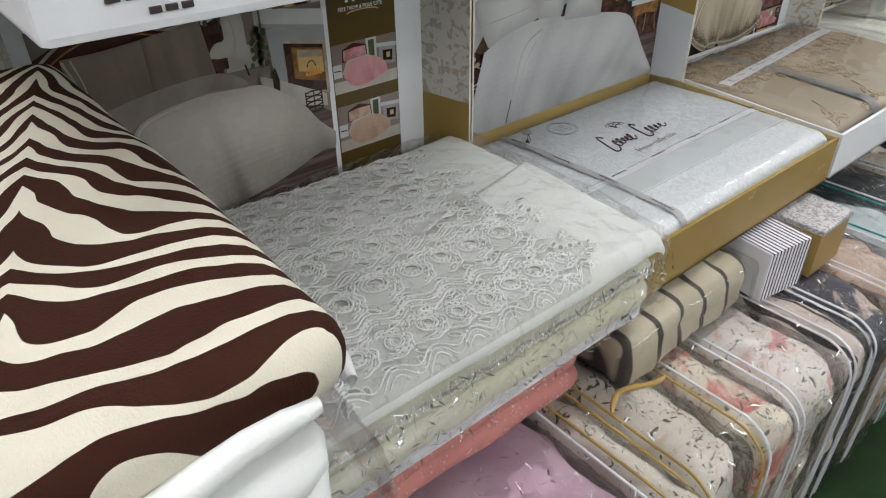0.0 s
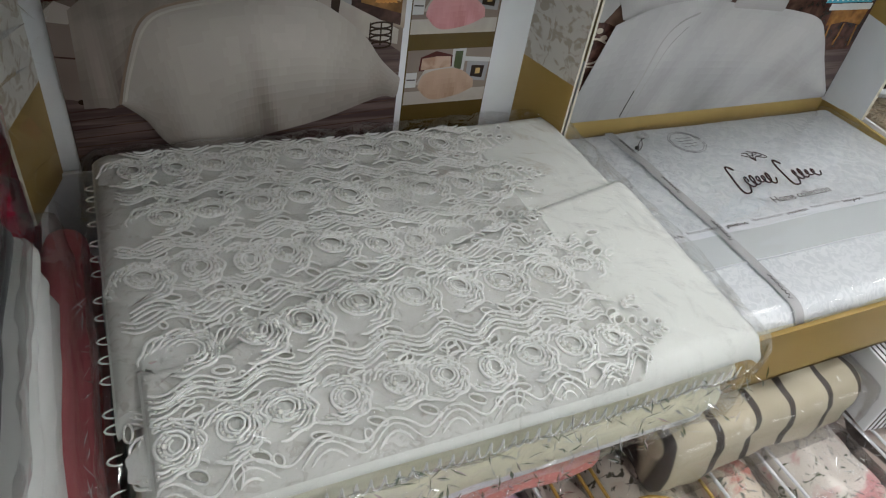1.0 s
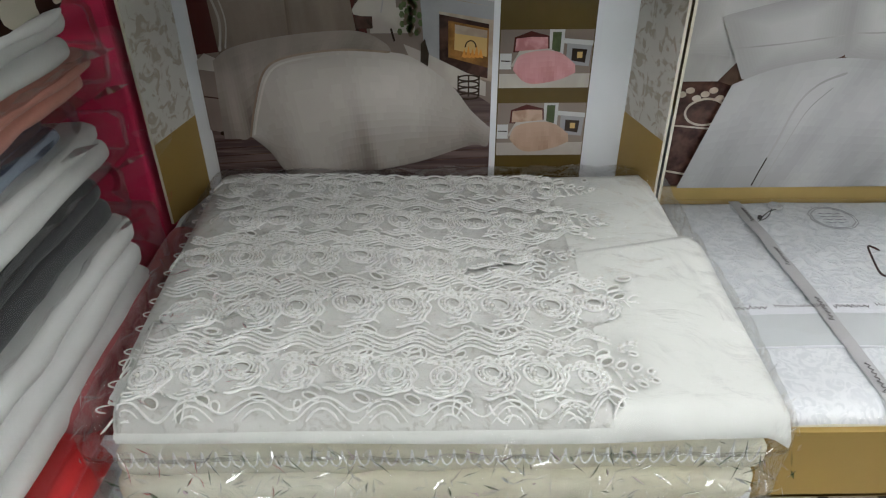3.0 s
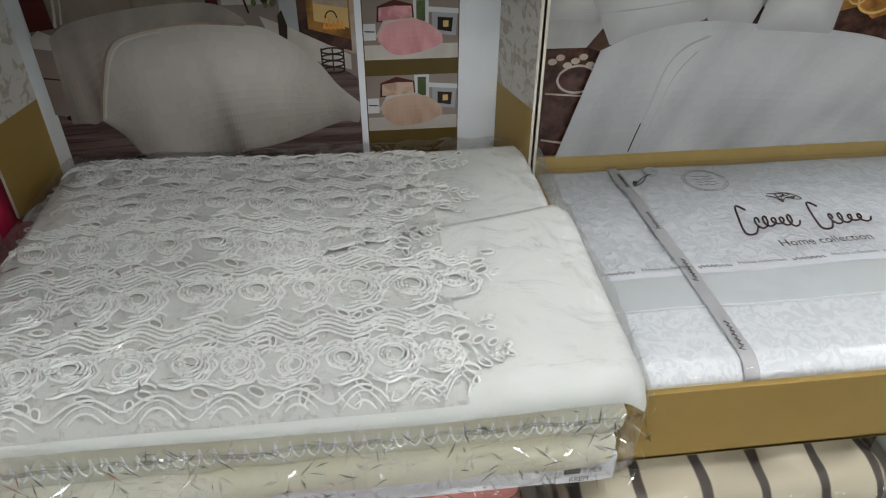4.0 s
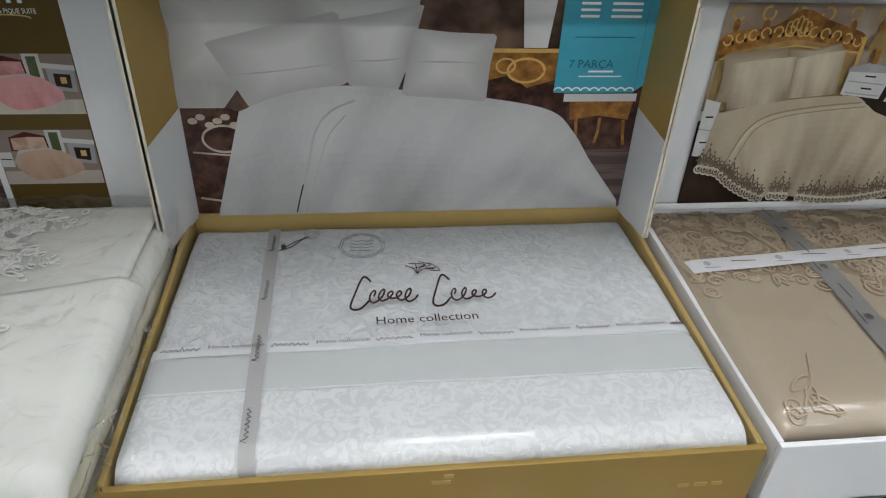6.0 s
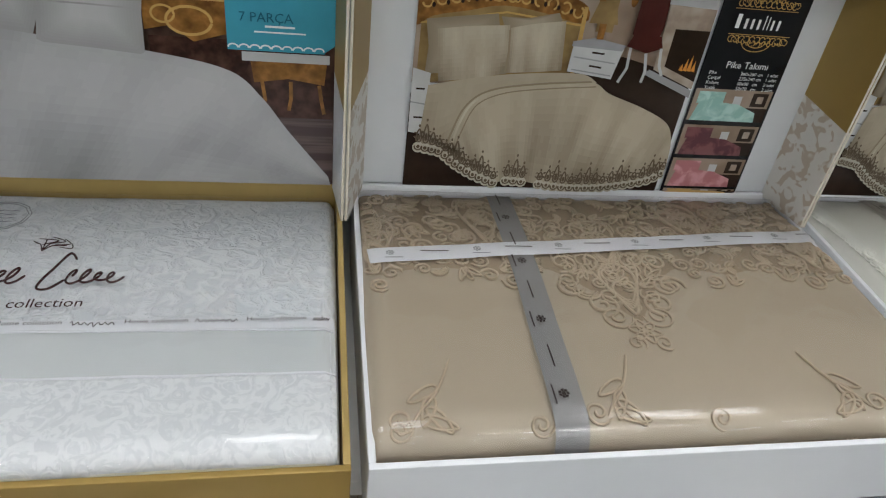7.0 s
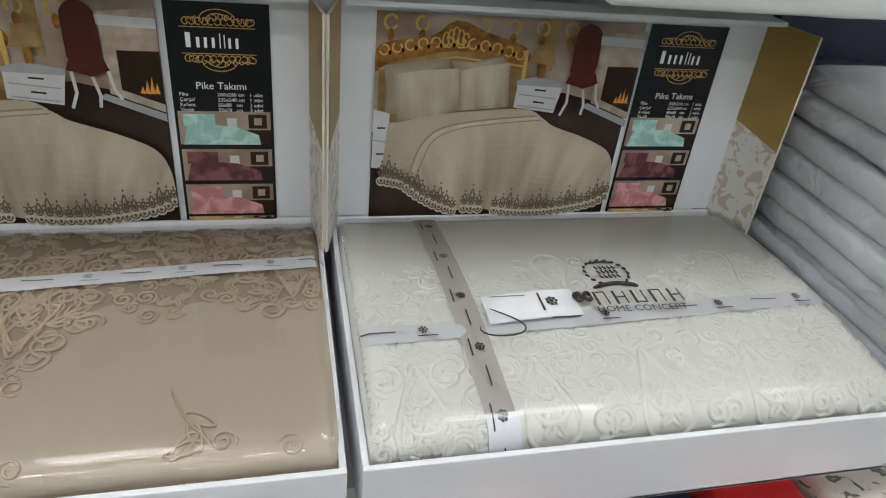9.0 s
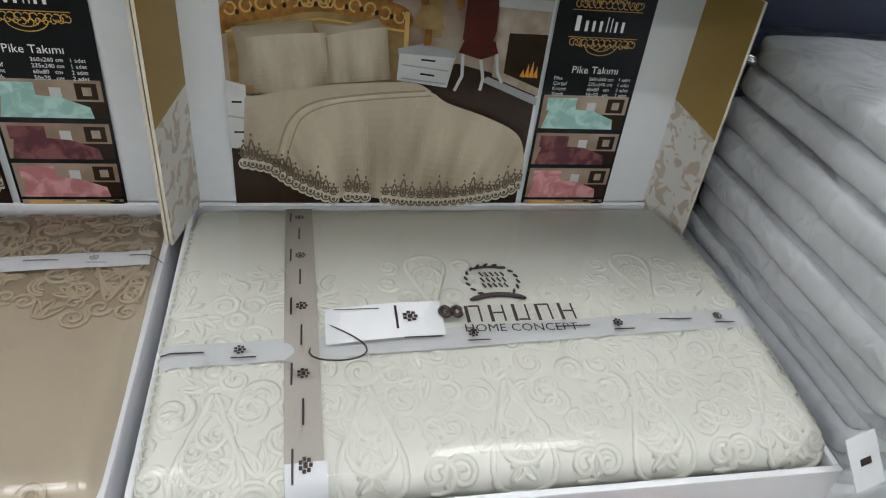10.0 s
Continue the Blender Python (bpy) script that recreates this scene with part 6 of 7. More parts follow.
    tagged(link_mesh("lace_shells", discs[0], discs[1], M_lace_soft, t, "scalloped white lace shells"), kind="stuff")
    tagged(link_mesh("lace_opening_shade", gaps[0], gaps[1], M_lace_gap_shade, t, "grey patches painted as shade inside the cut-work"), kind="stuff")
    # loops along the left hem and front edge
    for k in range(16):
        yy = 0.42 + 0.021 * k + rng.uniform(-0.006, 0.006)
        lace.cord([surface(0.170, yy, -0.004) + Vector((-0.009 * math.sin(a), 0.004 * math.cos(a), -0.002)) for a in (0, 0.5, 1, 1.57, 2.1, 2.6, 3.14)], 0.0009, 4)
    for k in range(46):
        xx = 0.19 + 0.0105 * k
        lace.cord([Vector((xx + 0.005 * math.cos(a), 0.387 - 0.001 * math.sin(a), 0.852 - 0.016 * math.sin(a))) for a in (0, 0.5, 1, 1.57, 2.1, 2.6, 3.14)], 0.0009, 4)
    tagged(lace.link("lace", M_lace, t, "raised white guipure lace"), kind="stuff")
    tagged(pearls.link("pearl_beading", M_pearl, t, "tiny sewn pearl beads"), kind="stuff")
    # clear film around the whole stack, creased, with gathered corners
    v, f = soft_grid(0.156, 0.694, 0.377, 0.780, 0.776, 0.901, 0.022, (130, 90, 26), 0.006, 34.0, 4.4)
    v = [Vector((p[0], p[1], p[2] - (0.010 if p[2] > 0.86 and p[1] < 0.5 else 0.0) * min(1, max(0, (0.5 - p[1]) / 0.1)))) for p in v]
    link_mesh("film", v, f, M_film, t, "crinkled clear plastic film")

    def on_film(r):
        k = r.random()
        if k < 0.62:
            return Vector((r.uniform(0.165, 0.69), 0.374 - 0.003 * r.random(), r.uniform(0.784, 0.872))), Vector((0, -1, 0.2))
        if k < 0.78:
            return Vector((0.697, r.uniform(0.385, 0.60), r.uniform(0.79, 0.875))), Vector((1, -0.2, 0.2))
        if k < 0.90:
            return Vector((0.152, r.uniform(0.39, 0.76), r.uniform(0.80, 0.885))), Vector((-0.6, -0.3, 0.6))
        x, y = r.uniform(0.16, 0.36), r.uniform(0.385, 0.55)
        return Vector((x, y, top_z(x, y) + 0.016)), Vector((0, -0.3, 1))

    crinkles("crinkle", t, rng, on_film, 620, 0.006)
    base = thing("flat_box", (0.43, 0.6, 0.746), "flat white card box with a printed label under the lace set", "box")
    part("body", block(0.185, 0.686, 0.404, 0.79, 0.747, 0.779, 0.002), M_white_box, base)
    part("label", block(0.634, 0.676, 0.4015, 0.4045, 0.750, 0.773, 0.0004), M_paper, base, "white printed label")
    part("label_bar", block(0.640, 0.654, 0.4003, 0.4012, 0.763, 0.769, 0.0002), M_ink_dark, base)
    lettering("label_words", "7 PCS", 0.0085, pose(0.656, 0.4005, 0.763, 90, 0, 0), M_ink_dark, base, "", 0.8)
    lettering("label_words", "KREM", 0.0085, pose(0.645, 0.4005, 0.753, 90, 0, 0), M_ink_dark, base, "", 0.8)


lace_set()


# ---- piles at both ends ----
def packed_fold(name, label, x0, x1, y0, y1, z0, z1, mat, seed, r=0.02, tilt=0.0, lean=0.0, film=True, group="", category="folded textile", amp=0.006, plies=3):
    """A folded textile in a clear bag: several plies, their rounded edges showing, and the film over them."""
    t = thing(name, ((x0 + x1) / 2, (y0 + y1) / 2, z0), label, category, group)
    h = (z1 - z0) / plies
    c = Vector(((x0 + x1) / 2, (y0 + y1) / 2, z0))
    turn = Matrix.Translation(c) @ pose(0, 0, 0, tilt, lean, 0) @ Matrix.Translation(-c)
    rng = random.Random(seed)
    for k in range(plies):
        o = rng.uniform(0, 0.012)
        v, f = soft_grid(x0 + o, x1 - o, y0 + o * 0.8, y1 - o, z0 + h * k - 0.002, z0 + h * (k + 1) + 0.002, min(r, 0.02), (26, 26, 5), amp, 13.0, seed + k * 2.0)
        link_mesh("ply", [turn @ p for p in v], f, mat, t)
    if film:
        v, f = soft_grid(x0 - 0.006, x1 + 0.008, y0 - 0.012, y1 + 0.010, z0 - 0.002, z1 + 0.004, 0.012, (40, 40, 6), 0.005, 30.0, seed + 40)
        link_mesh("film", [turn @ p for p in v], f, M_film_bag, t, "clear plastic bag")
        # loose corner of the bag
        e = Vector((x1 + 0.004, y1, (z0 + z1) / 2))
        v = [turn @ (e + Vector((0.006 + 0.030 * u + 0.008 * math.sin(5 * w), 0.02 * u - 0.09 * w, -0.016 * u + 0.008 * math.sin(7 * u + 4 * w)))) for u in (0, 0.33, 0.66, 1) for w in (0, 0.25, 0.5, 0.75, 1)]
        f = [(a * 5 + b, a * 5 + b + 1, a * 5 + b + 6, a * 5 + b + 5) for a in range(3) for b in range(4)]
        link_mesh("loose_film", v, f, M_film_soft, t, "loose end of the bag")
    return t


M_tex_white = material("white_fleece", (0.77, 0.78, 0.76), 0.7, 0.08, 20, 0.3, 400, sheen=0.2)
M_tex_salmon = material("salmon_fleece", (0.62, 0.27, 0.205), 0.7, 0.12, 20, 0.3, 400, sheen=0.2)
M_tex_blue = pattern_material("blue_striped_cloth", (0.06, 0.075, 0.12), (0.30, 0.36, 0.45), 26, 0.6, None, 0.62, 0.75, 0.5, 1.0, 0.1, kind="wave")
M_tex_dark = material("charcoal_fleece", (0.055, 0.058, 0.062), 0.7, 0.25, 20, 0.3, 400, sheen=0.2)
M_tex_red = material("red_fleece", (0.55, 0.012, 0.016), 0.55, 0.15, 20, 0.3, 400, sheen=0.1)
M_tex_quilt = pattern_material("pale_grey_quilt", (0.69, 0.71, 0.74), (0.71, 0.73, 0.76), 24, 0.6, None, 0.42, 0.60, 1.0, 1.8, 0.35, 0.003)
M_tex_navy = material("navy_cloth", (0.012, 0.018, 0.045), 0.6, 0.3, 30, 0.3, 400)

G_left = "left pile of folded textiles"
packed_fold("folded_blanket", "white folded blanket in clear film, lowest of a pile", -0.33, 0.150, 0.20, 0.62, 0.746, 0.800, M_tex_white, 31, group=G_left)
packed_fold("folded_blanket", "bright red folded blanket in clear film", -0.33, 0.158, 0.20, 0.575, 0.797, 0.842, M_tex_red, 32, group=G_left, plies=2)
packed_fold("folded_blanket", "thick white folded blanket in clear film", -0.33, 0.142, 0.205, 0.63, 0.842, 0.930, M_tex_white, 33, group=G_left)
packed_fold("folded_blanket", "charcoal folded blanket in clear film", -0.33, 0.126, 0.21, 0.615, 0.930, 0.976, M_tex_dark, 34, group=G_left, plies=2)
packed_fold("folded_blanket", "white folded blanket with a sharp corner in film", -0.33, 0.122, 0.215, 0.655, 0.976, 1.014, M_tex_white, 35, group=G_left, plies=2)
packed_fold("folded_cloth", "dark blue striped folded cloth in film", -0.33, 0.108, 0.20, 0.605, 1.014, 1.042, M_tex_blue, 36, group=G_left, plies=2)
packed_fold("folded_blanket", "salmon pink folded blanket in film", -0.33, 0.120, 0.215, 0.66, 1.042, 1.078, M_tex_salmon, 37, group=G_left, plies=2)
packed_fold("folded_blanket", "white plush folded blanket in loose clear film", -0.33, 0.128, 0.175, 0.635, 1.078, 1.120, M_tex_white, 38, group=G_left, plies=2)


def zebra_material():
    """Dark brown stripes on cream, branching out from a middle line."""
    m = material("zebra_print_fleece", (0.64, 0.595, 0.49), 0.9, 0.06, 40, 0.5, 900, spec=0.15)
    nt = m.node_tree
    b = nt.nodes["Principled BSDF"]
    tc = [n for n in nt.nodes if n.type == "TEX_COORD"][0]
    sep = nt.nodes.new("ShaderNodeSeparateXYZ")
    nt.links.new(tc.outputs["Object"], sep.inputs[0])

    def math_node(op, a, bb, c=None):
        n = nt.nodes.new("ShaderNodeMath")
        n.operation = op
        for k, val in enumerate((a, bb, c)):
            if val is None:
                continue
            if isinstance(val, float):
                n.inputs[k].default_value = val
            else:
                nt.links.new(val, n.inputs[k])
        return n.outputs[0]

    n1 = nt.nodes.new("ShaderNodeTexNoise")
    n1.inputs["Scale"].default_value = 11.0
    n1.inputs["Detail"].default_value = 1.0
    nt.links.new(tc.outputs["Object"], n1.inputs["Vector"])
    # stripes fan out on both sides of a slanting middle line, lying flatter towards the near hem
    side = math_node("SUBTRACT", sep.outputs[0], math_node("ADD", math_node("MULTIPLY", sep.outputs[1], 0.27), -0.030))
    across = math_node("MAXIMUM", math_node("ADD", math_node("MULTIPLY", math_node("SUBTRACT", sep.outputs[1], 0.23), 1700.0), 80.0), 40.0)
    east = math_node("MULTIPLY", math_node("MAXIMUM", side, 0.0), across)
    west = math_node("MULTIPLY", math_node("MAXIMUM", math_node("MULTIPLY", side, -1.0), 0.0), 420.0)
    run = math_node("MULTIPLY", sep.outputs[1], 205.0)
    wob = math_node("MULTIPLY", n1.outputs[0], 24.0)
    phase = math_node("ADD", math_node("ADD", run, math_node("ADD", east, west)), wob)
    wave = math_node("SINE", phase, 0.0)
    n2 = nt.nodes.new("ShaderNodeTexNoise")
    n2.inputs["Scale"].default_value = 22.0
    nt.links.new(tc.outputs["Object"], n2.inputs["Vector"])
    lim = math_node("ADD", wave, math_node("MULTIPLY", math_node("SUBTRACT", n2.outputs[0], 0.5), 3.8))
    mr = nt.nodes.new("ShaderNodeMapRange")
    mr.inputs[1].default_value, mr.inputs[2].default_value = -0.10, -0.04
    nt.links.new(lim, mr.inputs[0])
    mix = nt.nodes.new("ShaderNodeMix")
    mix.data_type = "RGBA"
    nt.links.new(b.inputs["Base Color"].links[0].from_socket, mix.inputs[6])
    mix.inputs[7].default_value = (0.035, 0.011, 0.006, 1)
    nt.links.new(mr.outputs[0], mix.inputs[0])
    nt.links.new(mix.outputs[2], b.inputs["Base Color"])
    return m


def zebra_cushion():
    t = thing("zebra_blanket", (-0.1, 0.42, 1.12), "brown and cream zebra print folded blanket with white trim", "blanket")
    v, f = soft_grid(-0.32, 0.142, 0.192, 0.600, 1.122, 1.160, 0.018, (50, 50, 8), 0.004, 9.0, 2.0)
    link_mesh("cover", v, f, zebra_material(), t, "zebra striped plush")
    tr = Tubes()
    tr.cord([(-0.32 + 0.44 * k / 30, 0.190 + 0.004 * math.sin(k * 0.7), 1.128 + 0.004 * math.sin(k * 0.5)) for k in range(31)], 0.0065, 8)
    tr.cord([(0.138 + 0.003 * math.sin(k), 0.20 + 0.385 * k / 30, 1.126) for k in range(31)], 0.005, 8)
    tr.link("trim", M_tex_white, t, "white bound edge")


zebra_cushion()

red = thing("crimson_box", (-0.1, 0.76, 0.746), "tall crimson cloth-covered box standing behind the pile", "box")
part("body", block(-0.35, 0.100, 0.735, 0.85, 0.747, 1.16, 0.004), M_crimson, red)

M_tex_rose = material("rose_fleece", (0.44, 0.11, 0.12), 0.7, 0.15, 20, 0.3, 400, sheen=0.2)
packed_fold("folded_throw", "thin rose pink folded throw squeezed beside the lace set", 0.122, 0.163, 0.41, 0.72, 0.800, 0.858, M_tex_rose, 51, film=False, category="throw", amp=0.004, plies=2)

G_right = "right pile of pale grey quilts"
for k, (z0, z1, x0, y0, tl) in enumerate(((0.746, 0.800, 2.415, 0.43, 0), (0.800, 0.862, 2.412, 0.445, 0), (0.862, 0.930, 2.414, 0.43, 1.0), (0.930, 1.000, 2.418, 0.40, 1.5), (1.002, 1.034, 2.424, 0.38, 2.0), (1.034, 1.068, 2.430, 0.38, 2.0))):
    packed_fold("folded_quilt", "pale grey embossed quilt folded in a clear bag", x0, 2.93, y0, 0.80, z0, z1, M_tex_quilt, 60 + k, r=0.013, tilt=tl, group=G_right, category="quilt", amp=0.004, plies=2 if z1 - z0 > 0.05 else 1)
for x, y, z, a in ((2.398, 0.408, 0.922, 25), (2.394, 0.412, 0.852, -15)):
    tg = thing("price_tag", (x, y, z), "small white paper tag on a quilt bag", "tag", "bag tags")
    bm = block(-0.014, 0.014, -0.0006, 0.0006, -0.024, 0.024, 0.0003)
    bm.transform(pose(x, y, z, -30, a, 10))
    part("card", bm, M_paper, tg)
    bm = block(-0.005, 0.005, -0.0012, -0.0007, -0.003, 0.003, 0)
    bm.transform(pose(x, y, z, -30, a, 10))
    part("print", bm, M_ink_dark, tg)
dk = thing("dark_box", (2.62, 0.85, 0.746), "navy and black box standing behind the quilts", "box")
part("body", block(2.405, 2.86, 0.835, 0.885, 0.747, 1.19, 0.003), M_tex_navy, dk)


# ---- what stands on the upper shelf ----
def shelf_box(x0, x1, y0, z0, z1, label, mat=M_white_box):
    t = thing("carton", ((x0 + x1) / 2, 0.7, z0), label, "box", "cartons above")
    part("body", block(x0, x1, y0, 0.86, z0, z1, 0.004), mat, t)
    part("flap_seam", block(x0 + 0.01, x1 - 0.01, y0 - 0.0012, y0 - 0.0002, (z0 + z1) / 2, (z0 + z1) / 2 + 0.002, 0), M_raw_card, t)
    return t


ar = shelf_box(0.088, 0.345, 0.305, 1.2390, 1.46, "white carton with two lines of small dark print")
for k, (x0, x1, z) in enumerate(((0.113, 0.150, 1.2520), (0.128, 0.147, 1.2460))):
    n = 5 if k == 0 else 3
    for j in range(n):
        xa = x0 + (x1 - x0) * j / n
        part("print_bar", block(xa, xa + (x1 - x0) / n * 0.75, 0.3036, 0.3048, z, z + 0.0026, 0.0003), M_ink_dark, ar)

def overhang(x0, x1, y0, z0, label):
    """A soft white pack that droops over the shelf's front edge."""
    t = thing("white_pack", ((x0 + x1) / 2, y0 + 0.035, 1.239), label, "packet", "packs above")
    v, f = soft_grid(x0, x1, y0, y0 + 0.041, z0, 1.40, 0.016, (30, 6, 20), 0.002, 12.0, x0)
    link_mesh("pack_front", v, f, M_tex_white, t)
    v, f = soft_grid(x0, x1, y0 + 0.035, 0.86, 1.239, 1.40, 0.016, (24, 12, 14), 0.002, 12.0, x0)
    link_mesh("pack_body", v, f, M_tex_white, t)


overhang(0.372, 0.495, 0.485, 1.184, "white rounded pack drooping over the upper shelf edge")
overhang(2.035, 2.50, 0.590, 1.170, "long white pack drooping over the upper shelf edge")


# ---- packed quilts and small goods below ----
def floral(name, ground, figure, third, scale=24.0):
    m = pattern_material(name, ground, figure, scale * 1.5, 0.55, None, 0.54, 0.64, 5.0, 1.0, 0.1)
    nt = m.node_tree
    b = nt.nodes["Principled BSDF"]
    tc = [n for n in nt.nodes if n.type == "TEX_COORD"][0]
    n = nt.nodes.new("ShaderNodeTexNoise")
    n.inputs["Scale"].default_value = scale * 3.0
    n.inputs["Detail"].default_value = 4.0
    n.inputs["Distortion"].default_value = 2.5
    mp = nt.nodes.new("ShaderNodeMapping")
    mp.inputs["Location"].default_value = (3.7, 1.2, 9.1)
    nt.links.new(tc.outputs["Object"], mp.inputs[0])
    nt.links.new(mp.outputs[0], n.inputs["Vector"])
    r = nt.nodes.new("ShaderNodeMapRange")
    r.inputs[1].default_value, r.inputs[2].default_value = 0.60, 0.66
    nt.links.new(n.outputs[0], r.inputs[0])
    mix = nt.nodes.new("ShaderNodeMix")
    mix.data_type = "RGBA"
    nt.links.new(b.inputs["Base Color"].links[0].from_socket, mix.inputs[6])
    mix.inputs[7].default_value = rgb(third)
    nt.links.new(r.outputs[0], mix.inputs[0])
    nt.links.new(mix.outputs[2], b.inputs["Base Color"])
    return m


M_f_pink = material("pink_quilt", (0.56, 0.36, 0.47), 0.6, 0.15, 12, 0.3, 200, second=(0.64, 0.47, 0.54))
M_f_cream = floral("cream_floral_quilt", (0.74, 0.68, 0.60), (0.66, 0.56, 0.47), (0.10, 0.085, 0.06), 15.0)
M_f_rose = floral("rose_floral_quilt", (0.74, 0.66, 0.55), (0.62, 0.24, 0.20), (0.16, 0.17, 0.13), 11.0)
M_f_blush = floral("blush_floral_quilt", (0.76, 0.70, 0.64), (0.66, 0.34, 0.34), (0.13, 0.14, 0.09), 13.0)
M_f_stripe = pattern_material("striped_quilt", (0.62, 0.53, 0.48), (0.06, 0.045, 0.04), 9.0, 0.6, None, 0.88, 0.94, 1.0, 1.5, 0.1, kind="wave")
M_f_navy = floral("navy_and_peach_quilt", (0.06, 0.055, 0.075), (0.62, 0.50, 0.42), (0.10, 0.06, 0.10), 9.0)
M_f_peach = floral("peach_quilt", (0.62, 0.46, 0.36), (0.66, 0.58, 0.52), (0.40, 0.22, 0.16), 12.0)
M_f_pale = material("pale_blue_quilt", (0.55, 0.60, 0.62), 0.6, 0.1, 14, 0.3, 200)
M_pipe_white = material("white_piping", (0.72, 0.73, 0.76), 0.4, 0.05, 40, 0.1, 300)
M_pipe_gold = material("gold_piping", (0.42, 0.27, 0.07), 0.4, 0.1, 40, 0.1, 300)
M_teal_tape = material("teal_tape", (0.02, 0.28, 0.28), 0.4, 0.1, 40, 0.1, 300)


def quilt_bag(label, x0, x1, mat, pipe, seed, top=0.632, front=0.215):
    """A quilt standing on edge in a clear zipped bag with piped seams."""
    t = thing("quilt_bag", ((x0 + x1) / 2, 0.45, 0.18), label, "packed quilt", "quilts in zipped bags")
    v, f = soft_grid(x0 + 0.003, x1 - 0.003, front, 0.70, 0.181, top, min(0.06, (x1 - x0) * 0.48), (20, 44, 38), 0.022, 13.0, seed)
    link_mesh("quilt", v, f, mat, t)
    v, f = soft_grid(x0, x1, front - 0.006, 0.705, 0.1805, top + 0.005, min(0.045, (x1 - x0) * 0.45), (24, 50, 40), 0.006, 34.0, seed + 9)
    bag = link_mesh("clear_bag", v, f, M_film_quilt, t, "clear crinkled plastic bag")
    tu = Tubes()
    r = 0.055
    for xx in (x0 + 0.006, x1 - 0.006):
        pts = [(xx, 0.66 - 0.02 * k, top + 0.003) for k in range(19)]
        pts += [(xx, front + r - r * math.sin(a) - 0.004, top - r + r * math.cos(a) + 0.003) for a in [0.2 * k for k in range(9)]]
        pts += [(xx, front - 0.006, top - r - 0.03 * k) for k in range(1, 12)]
        tu.cord(pts, 0.0021, 6, normal=(1, 0, 0))
    tu.link("piping", pipe, bag, "piped seam")

    def on_bag(q):
        x = q.uniform(x0 + 0.008, x1 - 0.008)
        if q.random() < 0.55:
            return Vector((x, q.uniform(front + 0.04, 0.44), top + 0.007)), Vector((0, -0.3, 1))
        a = q.uniform(0.2, 1.5)
        return Vector((x, front + 0.045 - 0.052 * math.sin(a), top - 0.045 + 0.052 * math.cos(a))), Vector((0, -math.sin(a), math.cos(a)))

    crinkles("crinkle", bag, random.Random(seed), on_bag, int(1300 * (x1 - x0)), 0.006)
    return t


quilt_bag("dusty pink quilt in a clear bag with white piping", 0.30, 0.545, M_f_pink, M_pipe_white, 1)
quilt_bag("cream floral quilt in a clear bag with gold piping", 0.552, 0.60, M_f_cream, M_pipe_gold, 2)
quilt_bag("cream quilt with small dark sprigs in a gold piped bag", 0.605, 0.732, M_f_cream, M_pipe_gold, 3)
quilt_bag("rose floral quilt in a clear bag with white piping", 0.738, 0.825, M_f_rose, M_pipe_white, 4)
quilt_bag("blush floral quilt in a crinkled clear bag", 0.830, 0.985, M_f_blush, M_pipe_white, 5)
quilt_bag("cream quilt with dark wavy stripes in a clear bag", 0.990, 1.055, M_f_stripe, M_pipe_white, 6)
quilt_bag("navy and peach quilt in a clear bag", 1.060, 1.180, M_f_navy, M_pipe_white, 7)
quilt_bag("peach quilt in a clear bag", 1.186, 1.33, M_f_peach, M_pipe_white, 8)
quilt_bag("pale blue quilt in a bag with teal tape", 1.336, 1.47, M_f_pale, M_teal_tape, 9)
quilt_bag("dark charcoal quilt in a clear bag", 1.476, 1.63, M_tex_dark, M_pipe_white, 10)
quilt_bag("cream floral quilt in a clear bag", 1.636, 1.80, M_f_cream, M_pipe_white, 11)
quilt_bag("black quilt in a clear bag", 1.806, 1.98, M_tex_navy, M_pipe_white, 12)
quilt_bag("charcoal quilt in a clear bag", 1.986, 2.15, M_tex_dark, M_pipe_white, 13)
quilt_bag("peach floral quilt in a clear bag", 2.156, 2.34, M_f_peach, M_pipe_white, 14)
quilt_bag("cream quilt in a clear bag beside the others", 2.346, 2.53, M_f_blush, M_pipe_white, 15)

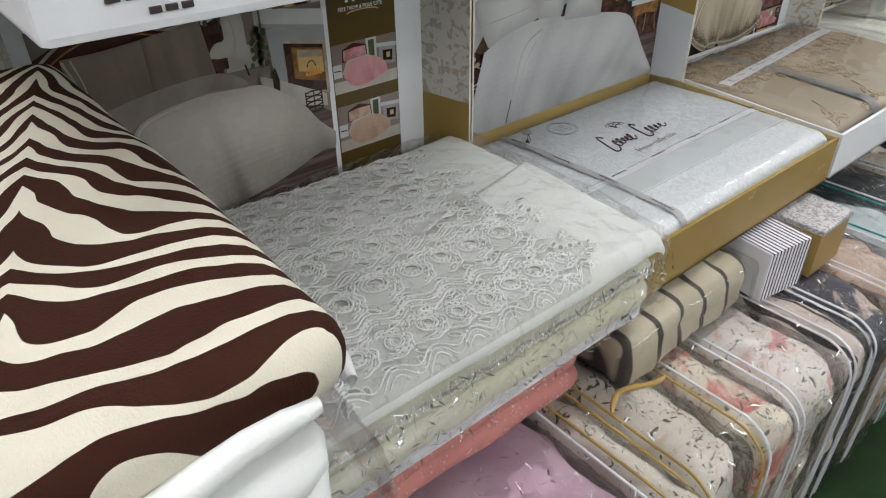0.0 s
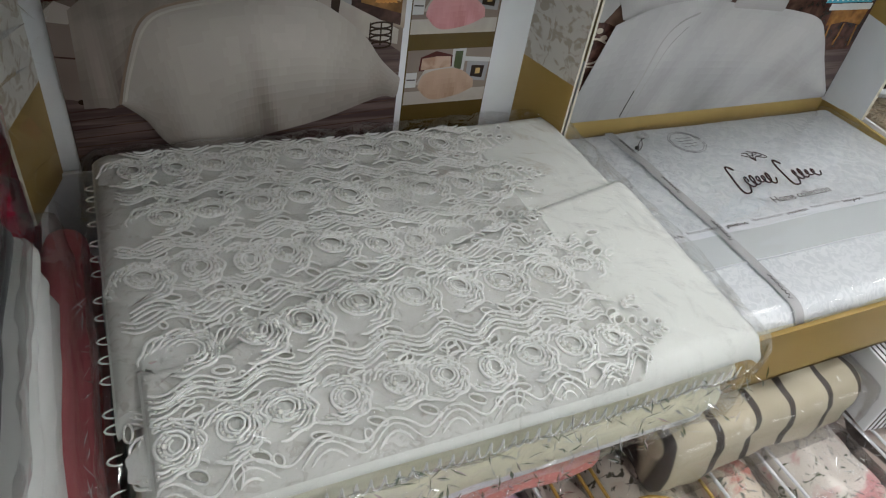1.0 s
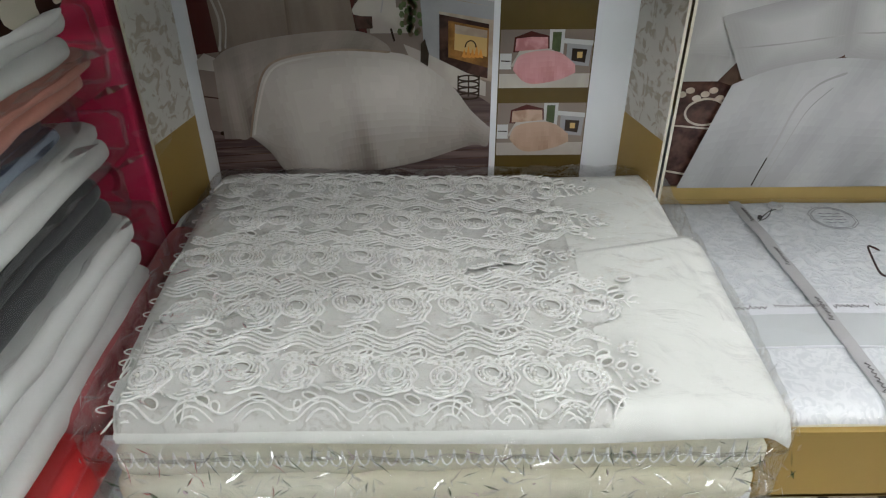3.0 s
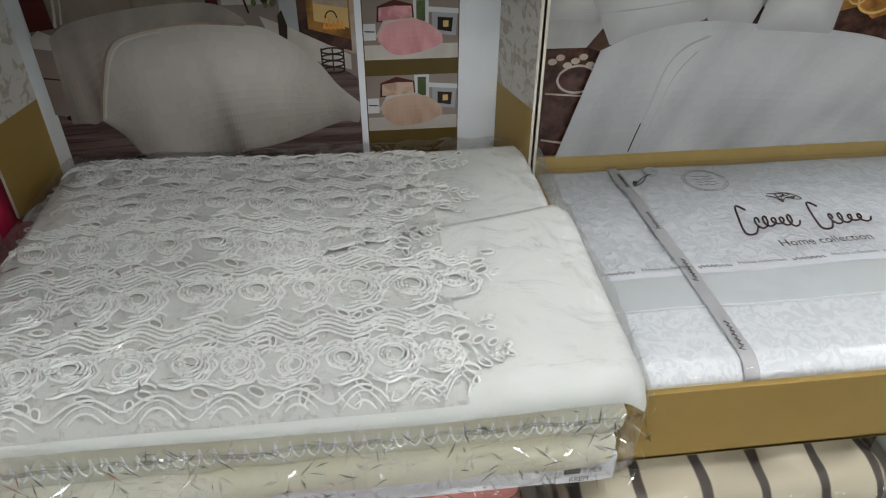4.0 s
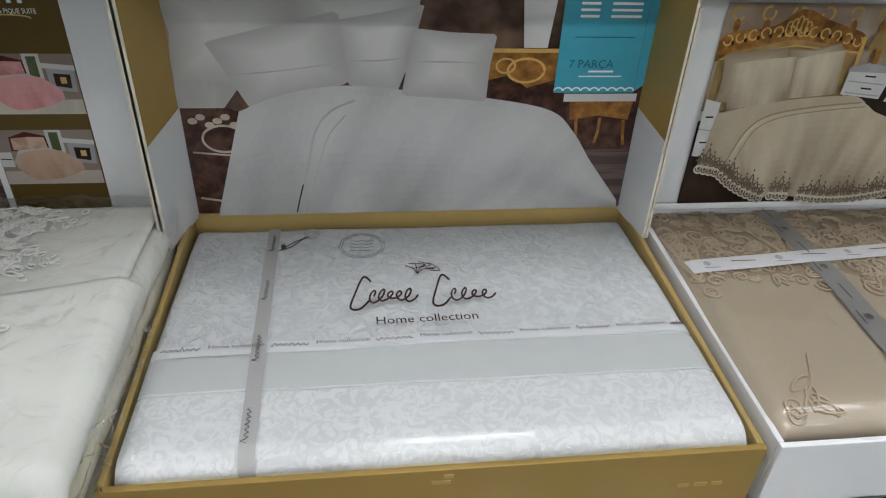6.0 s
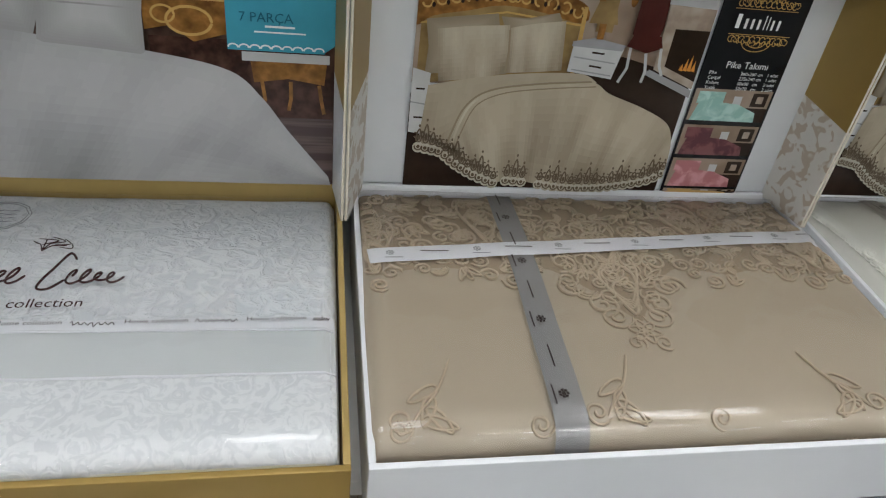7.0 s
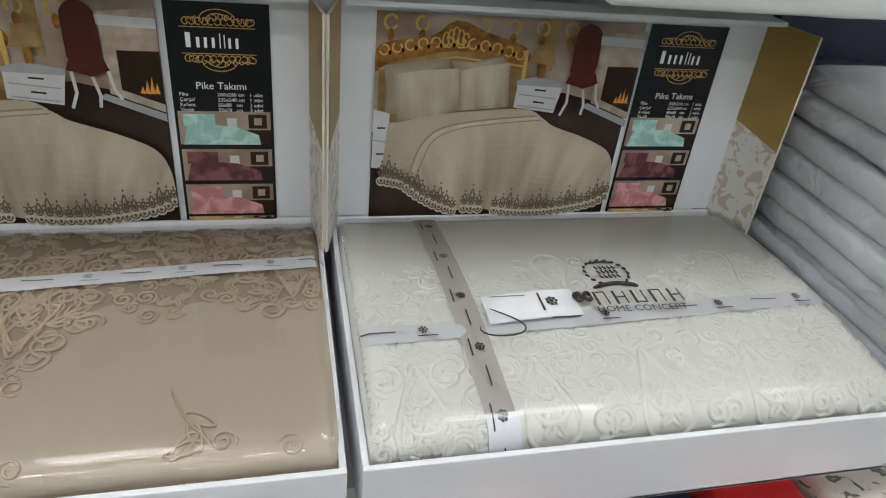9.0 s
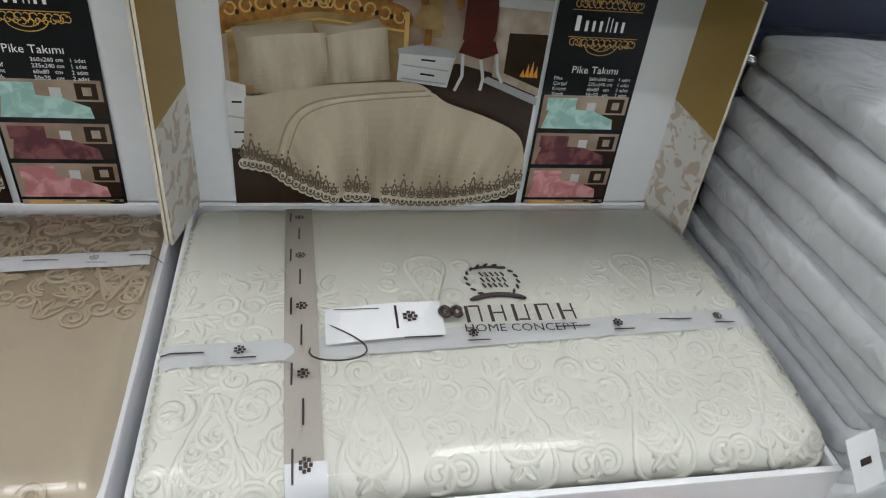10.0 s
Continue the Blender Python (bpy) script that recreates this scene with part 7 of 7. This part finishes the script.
M_knit = pattern_material("pink_knit", (0.50, 0.20, 0.175), (0.66, 0.40, 0.36), 150, 0.8, None, 0.25, 0.12, 1, 0, 0.6, 0.002, kind="voronoi")
packed_fold("knit_blanket", "dusty pink knitted blanket folded under the shelf", 0.20, 0.625, 0.430, 0.70, 0.640, 0.706, M_knit, 71, film=False, category="blanket", amp=0.008, plies=2)
M_roll = pattern_material("olive_and_black_wrap", (0.48, 0.43, 0.32), (0.055, 0.045, 0.04), 5.5, 0.45, None, 0.90, 0.95, 3.0, 2.2, 0.1, kind="wave")
packed_fold("rolled_throw", "rolled cream throw with black bars in clear film", 0.648, 0.955, 0.385, 0.52, 0.640, 0.722, M_roll, 72, r=0.040, category="throw", amp=0.018, plies=1)


def striped_box():
    t = thing("striped_box", (1.03, 0.40, 0.64), "small white box with thin dark stripes", "box")
    m = pose(1.03, 0.405, 0.688, 0, 0, -9)
    bm = block(-0.05, 0.05, -0.045, 0.045, -0.046, 0.044, 0.002)
    bm.transform(m)
    part("body", bm, M_white_box, t)
    for k in range(12):
        x = -0.046 + 0.0084 * k
        bm = block(x - 0.0011, x + 0.0011, -0.0456, 0.0455, -0.044, 0.0446, 0.0002)
        bm.transform(m)
        part("stripe", bm, M_ink_dark, t)


striped_box()
gb = thing("gift_box", (1.15, 0.40, 0.64), "small gold box with a grey speckled top", "box")
part("body", block(1.10, 1.205, 0.35, 0.46, 0.641, 0.722, 0.002), M_gold_card, gb)
part("top", block(1.098, 1.207, 0.348, 0.462, 0.7225, 0.732, 0.002), pattern_material("grey_speckle", (0.55, 0.54, 0.54), (0.30, 0.28, 0.30), 120, 0.5), gb, "grey speckled top")
cordt = thing("bag_cord", (0.66, 0.37, 0.635), "yellow braided bag handle lying loose", "cord")
tu = Tubes()
tu.cord([(0.600 + 0.010 * k, 0.366 + 0.014 * math.sin(k * 0.55), 0.652 + 0.002 * k) for k in range(10)], 0.004, 6)
tu.link("braid", M_pipe_gold, cordt)

# folded goods in front of the last boxes
for k, (x0, x1, mat, lab) in enumerate(((1.84, 1.93, M_tex_dark, "black folded garment on the quilts"), (1.935, 2.05, M_tex_red, "red folded garment on the quilts"), (2.055, 2.20, M_tex_navy, "navy folded garment on the quilts"), (2.205, 2.33, M_tex_red, "small red folded garment on the quilts"), (2.335, 2.46, M_f_blush, "blush floral folded cover on the quilts"))):
    packed_fold("folded_garment", lab, x0, x1, 0.33, 0.62, 0.645, 0.70, mat, 80 + k, film=(k == 4), amp=0.01, plies=1, category="garment", group="folded goods below")
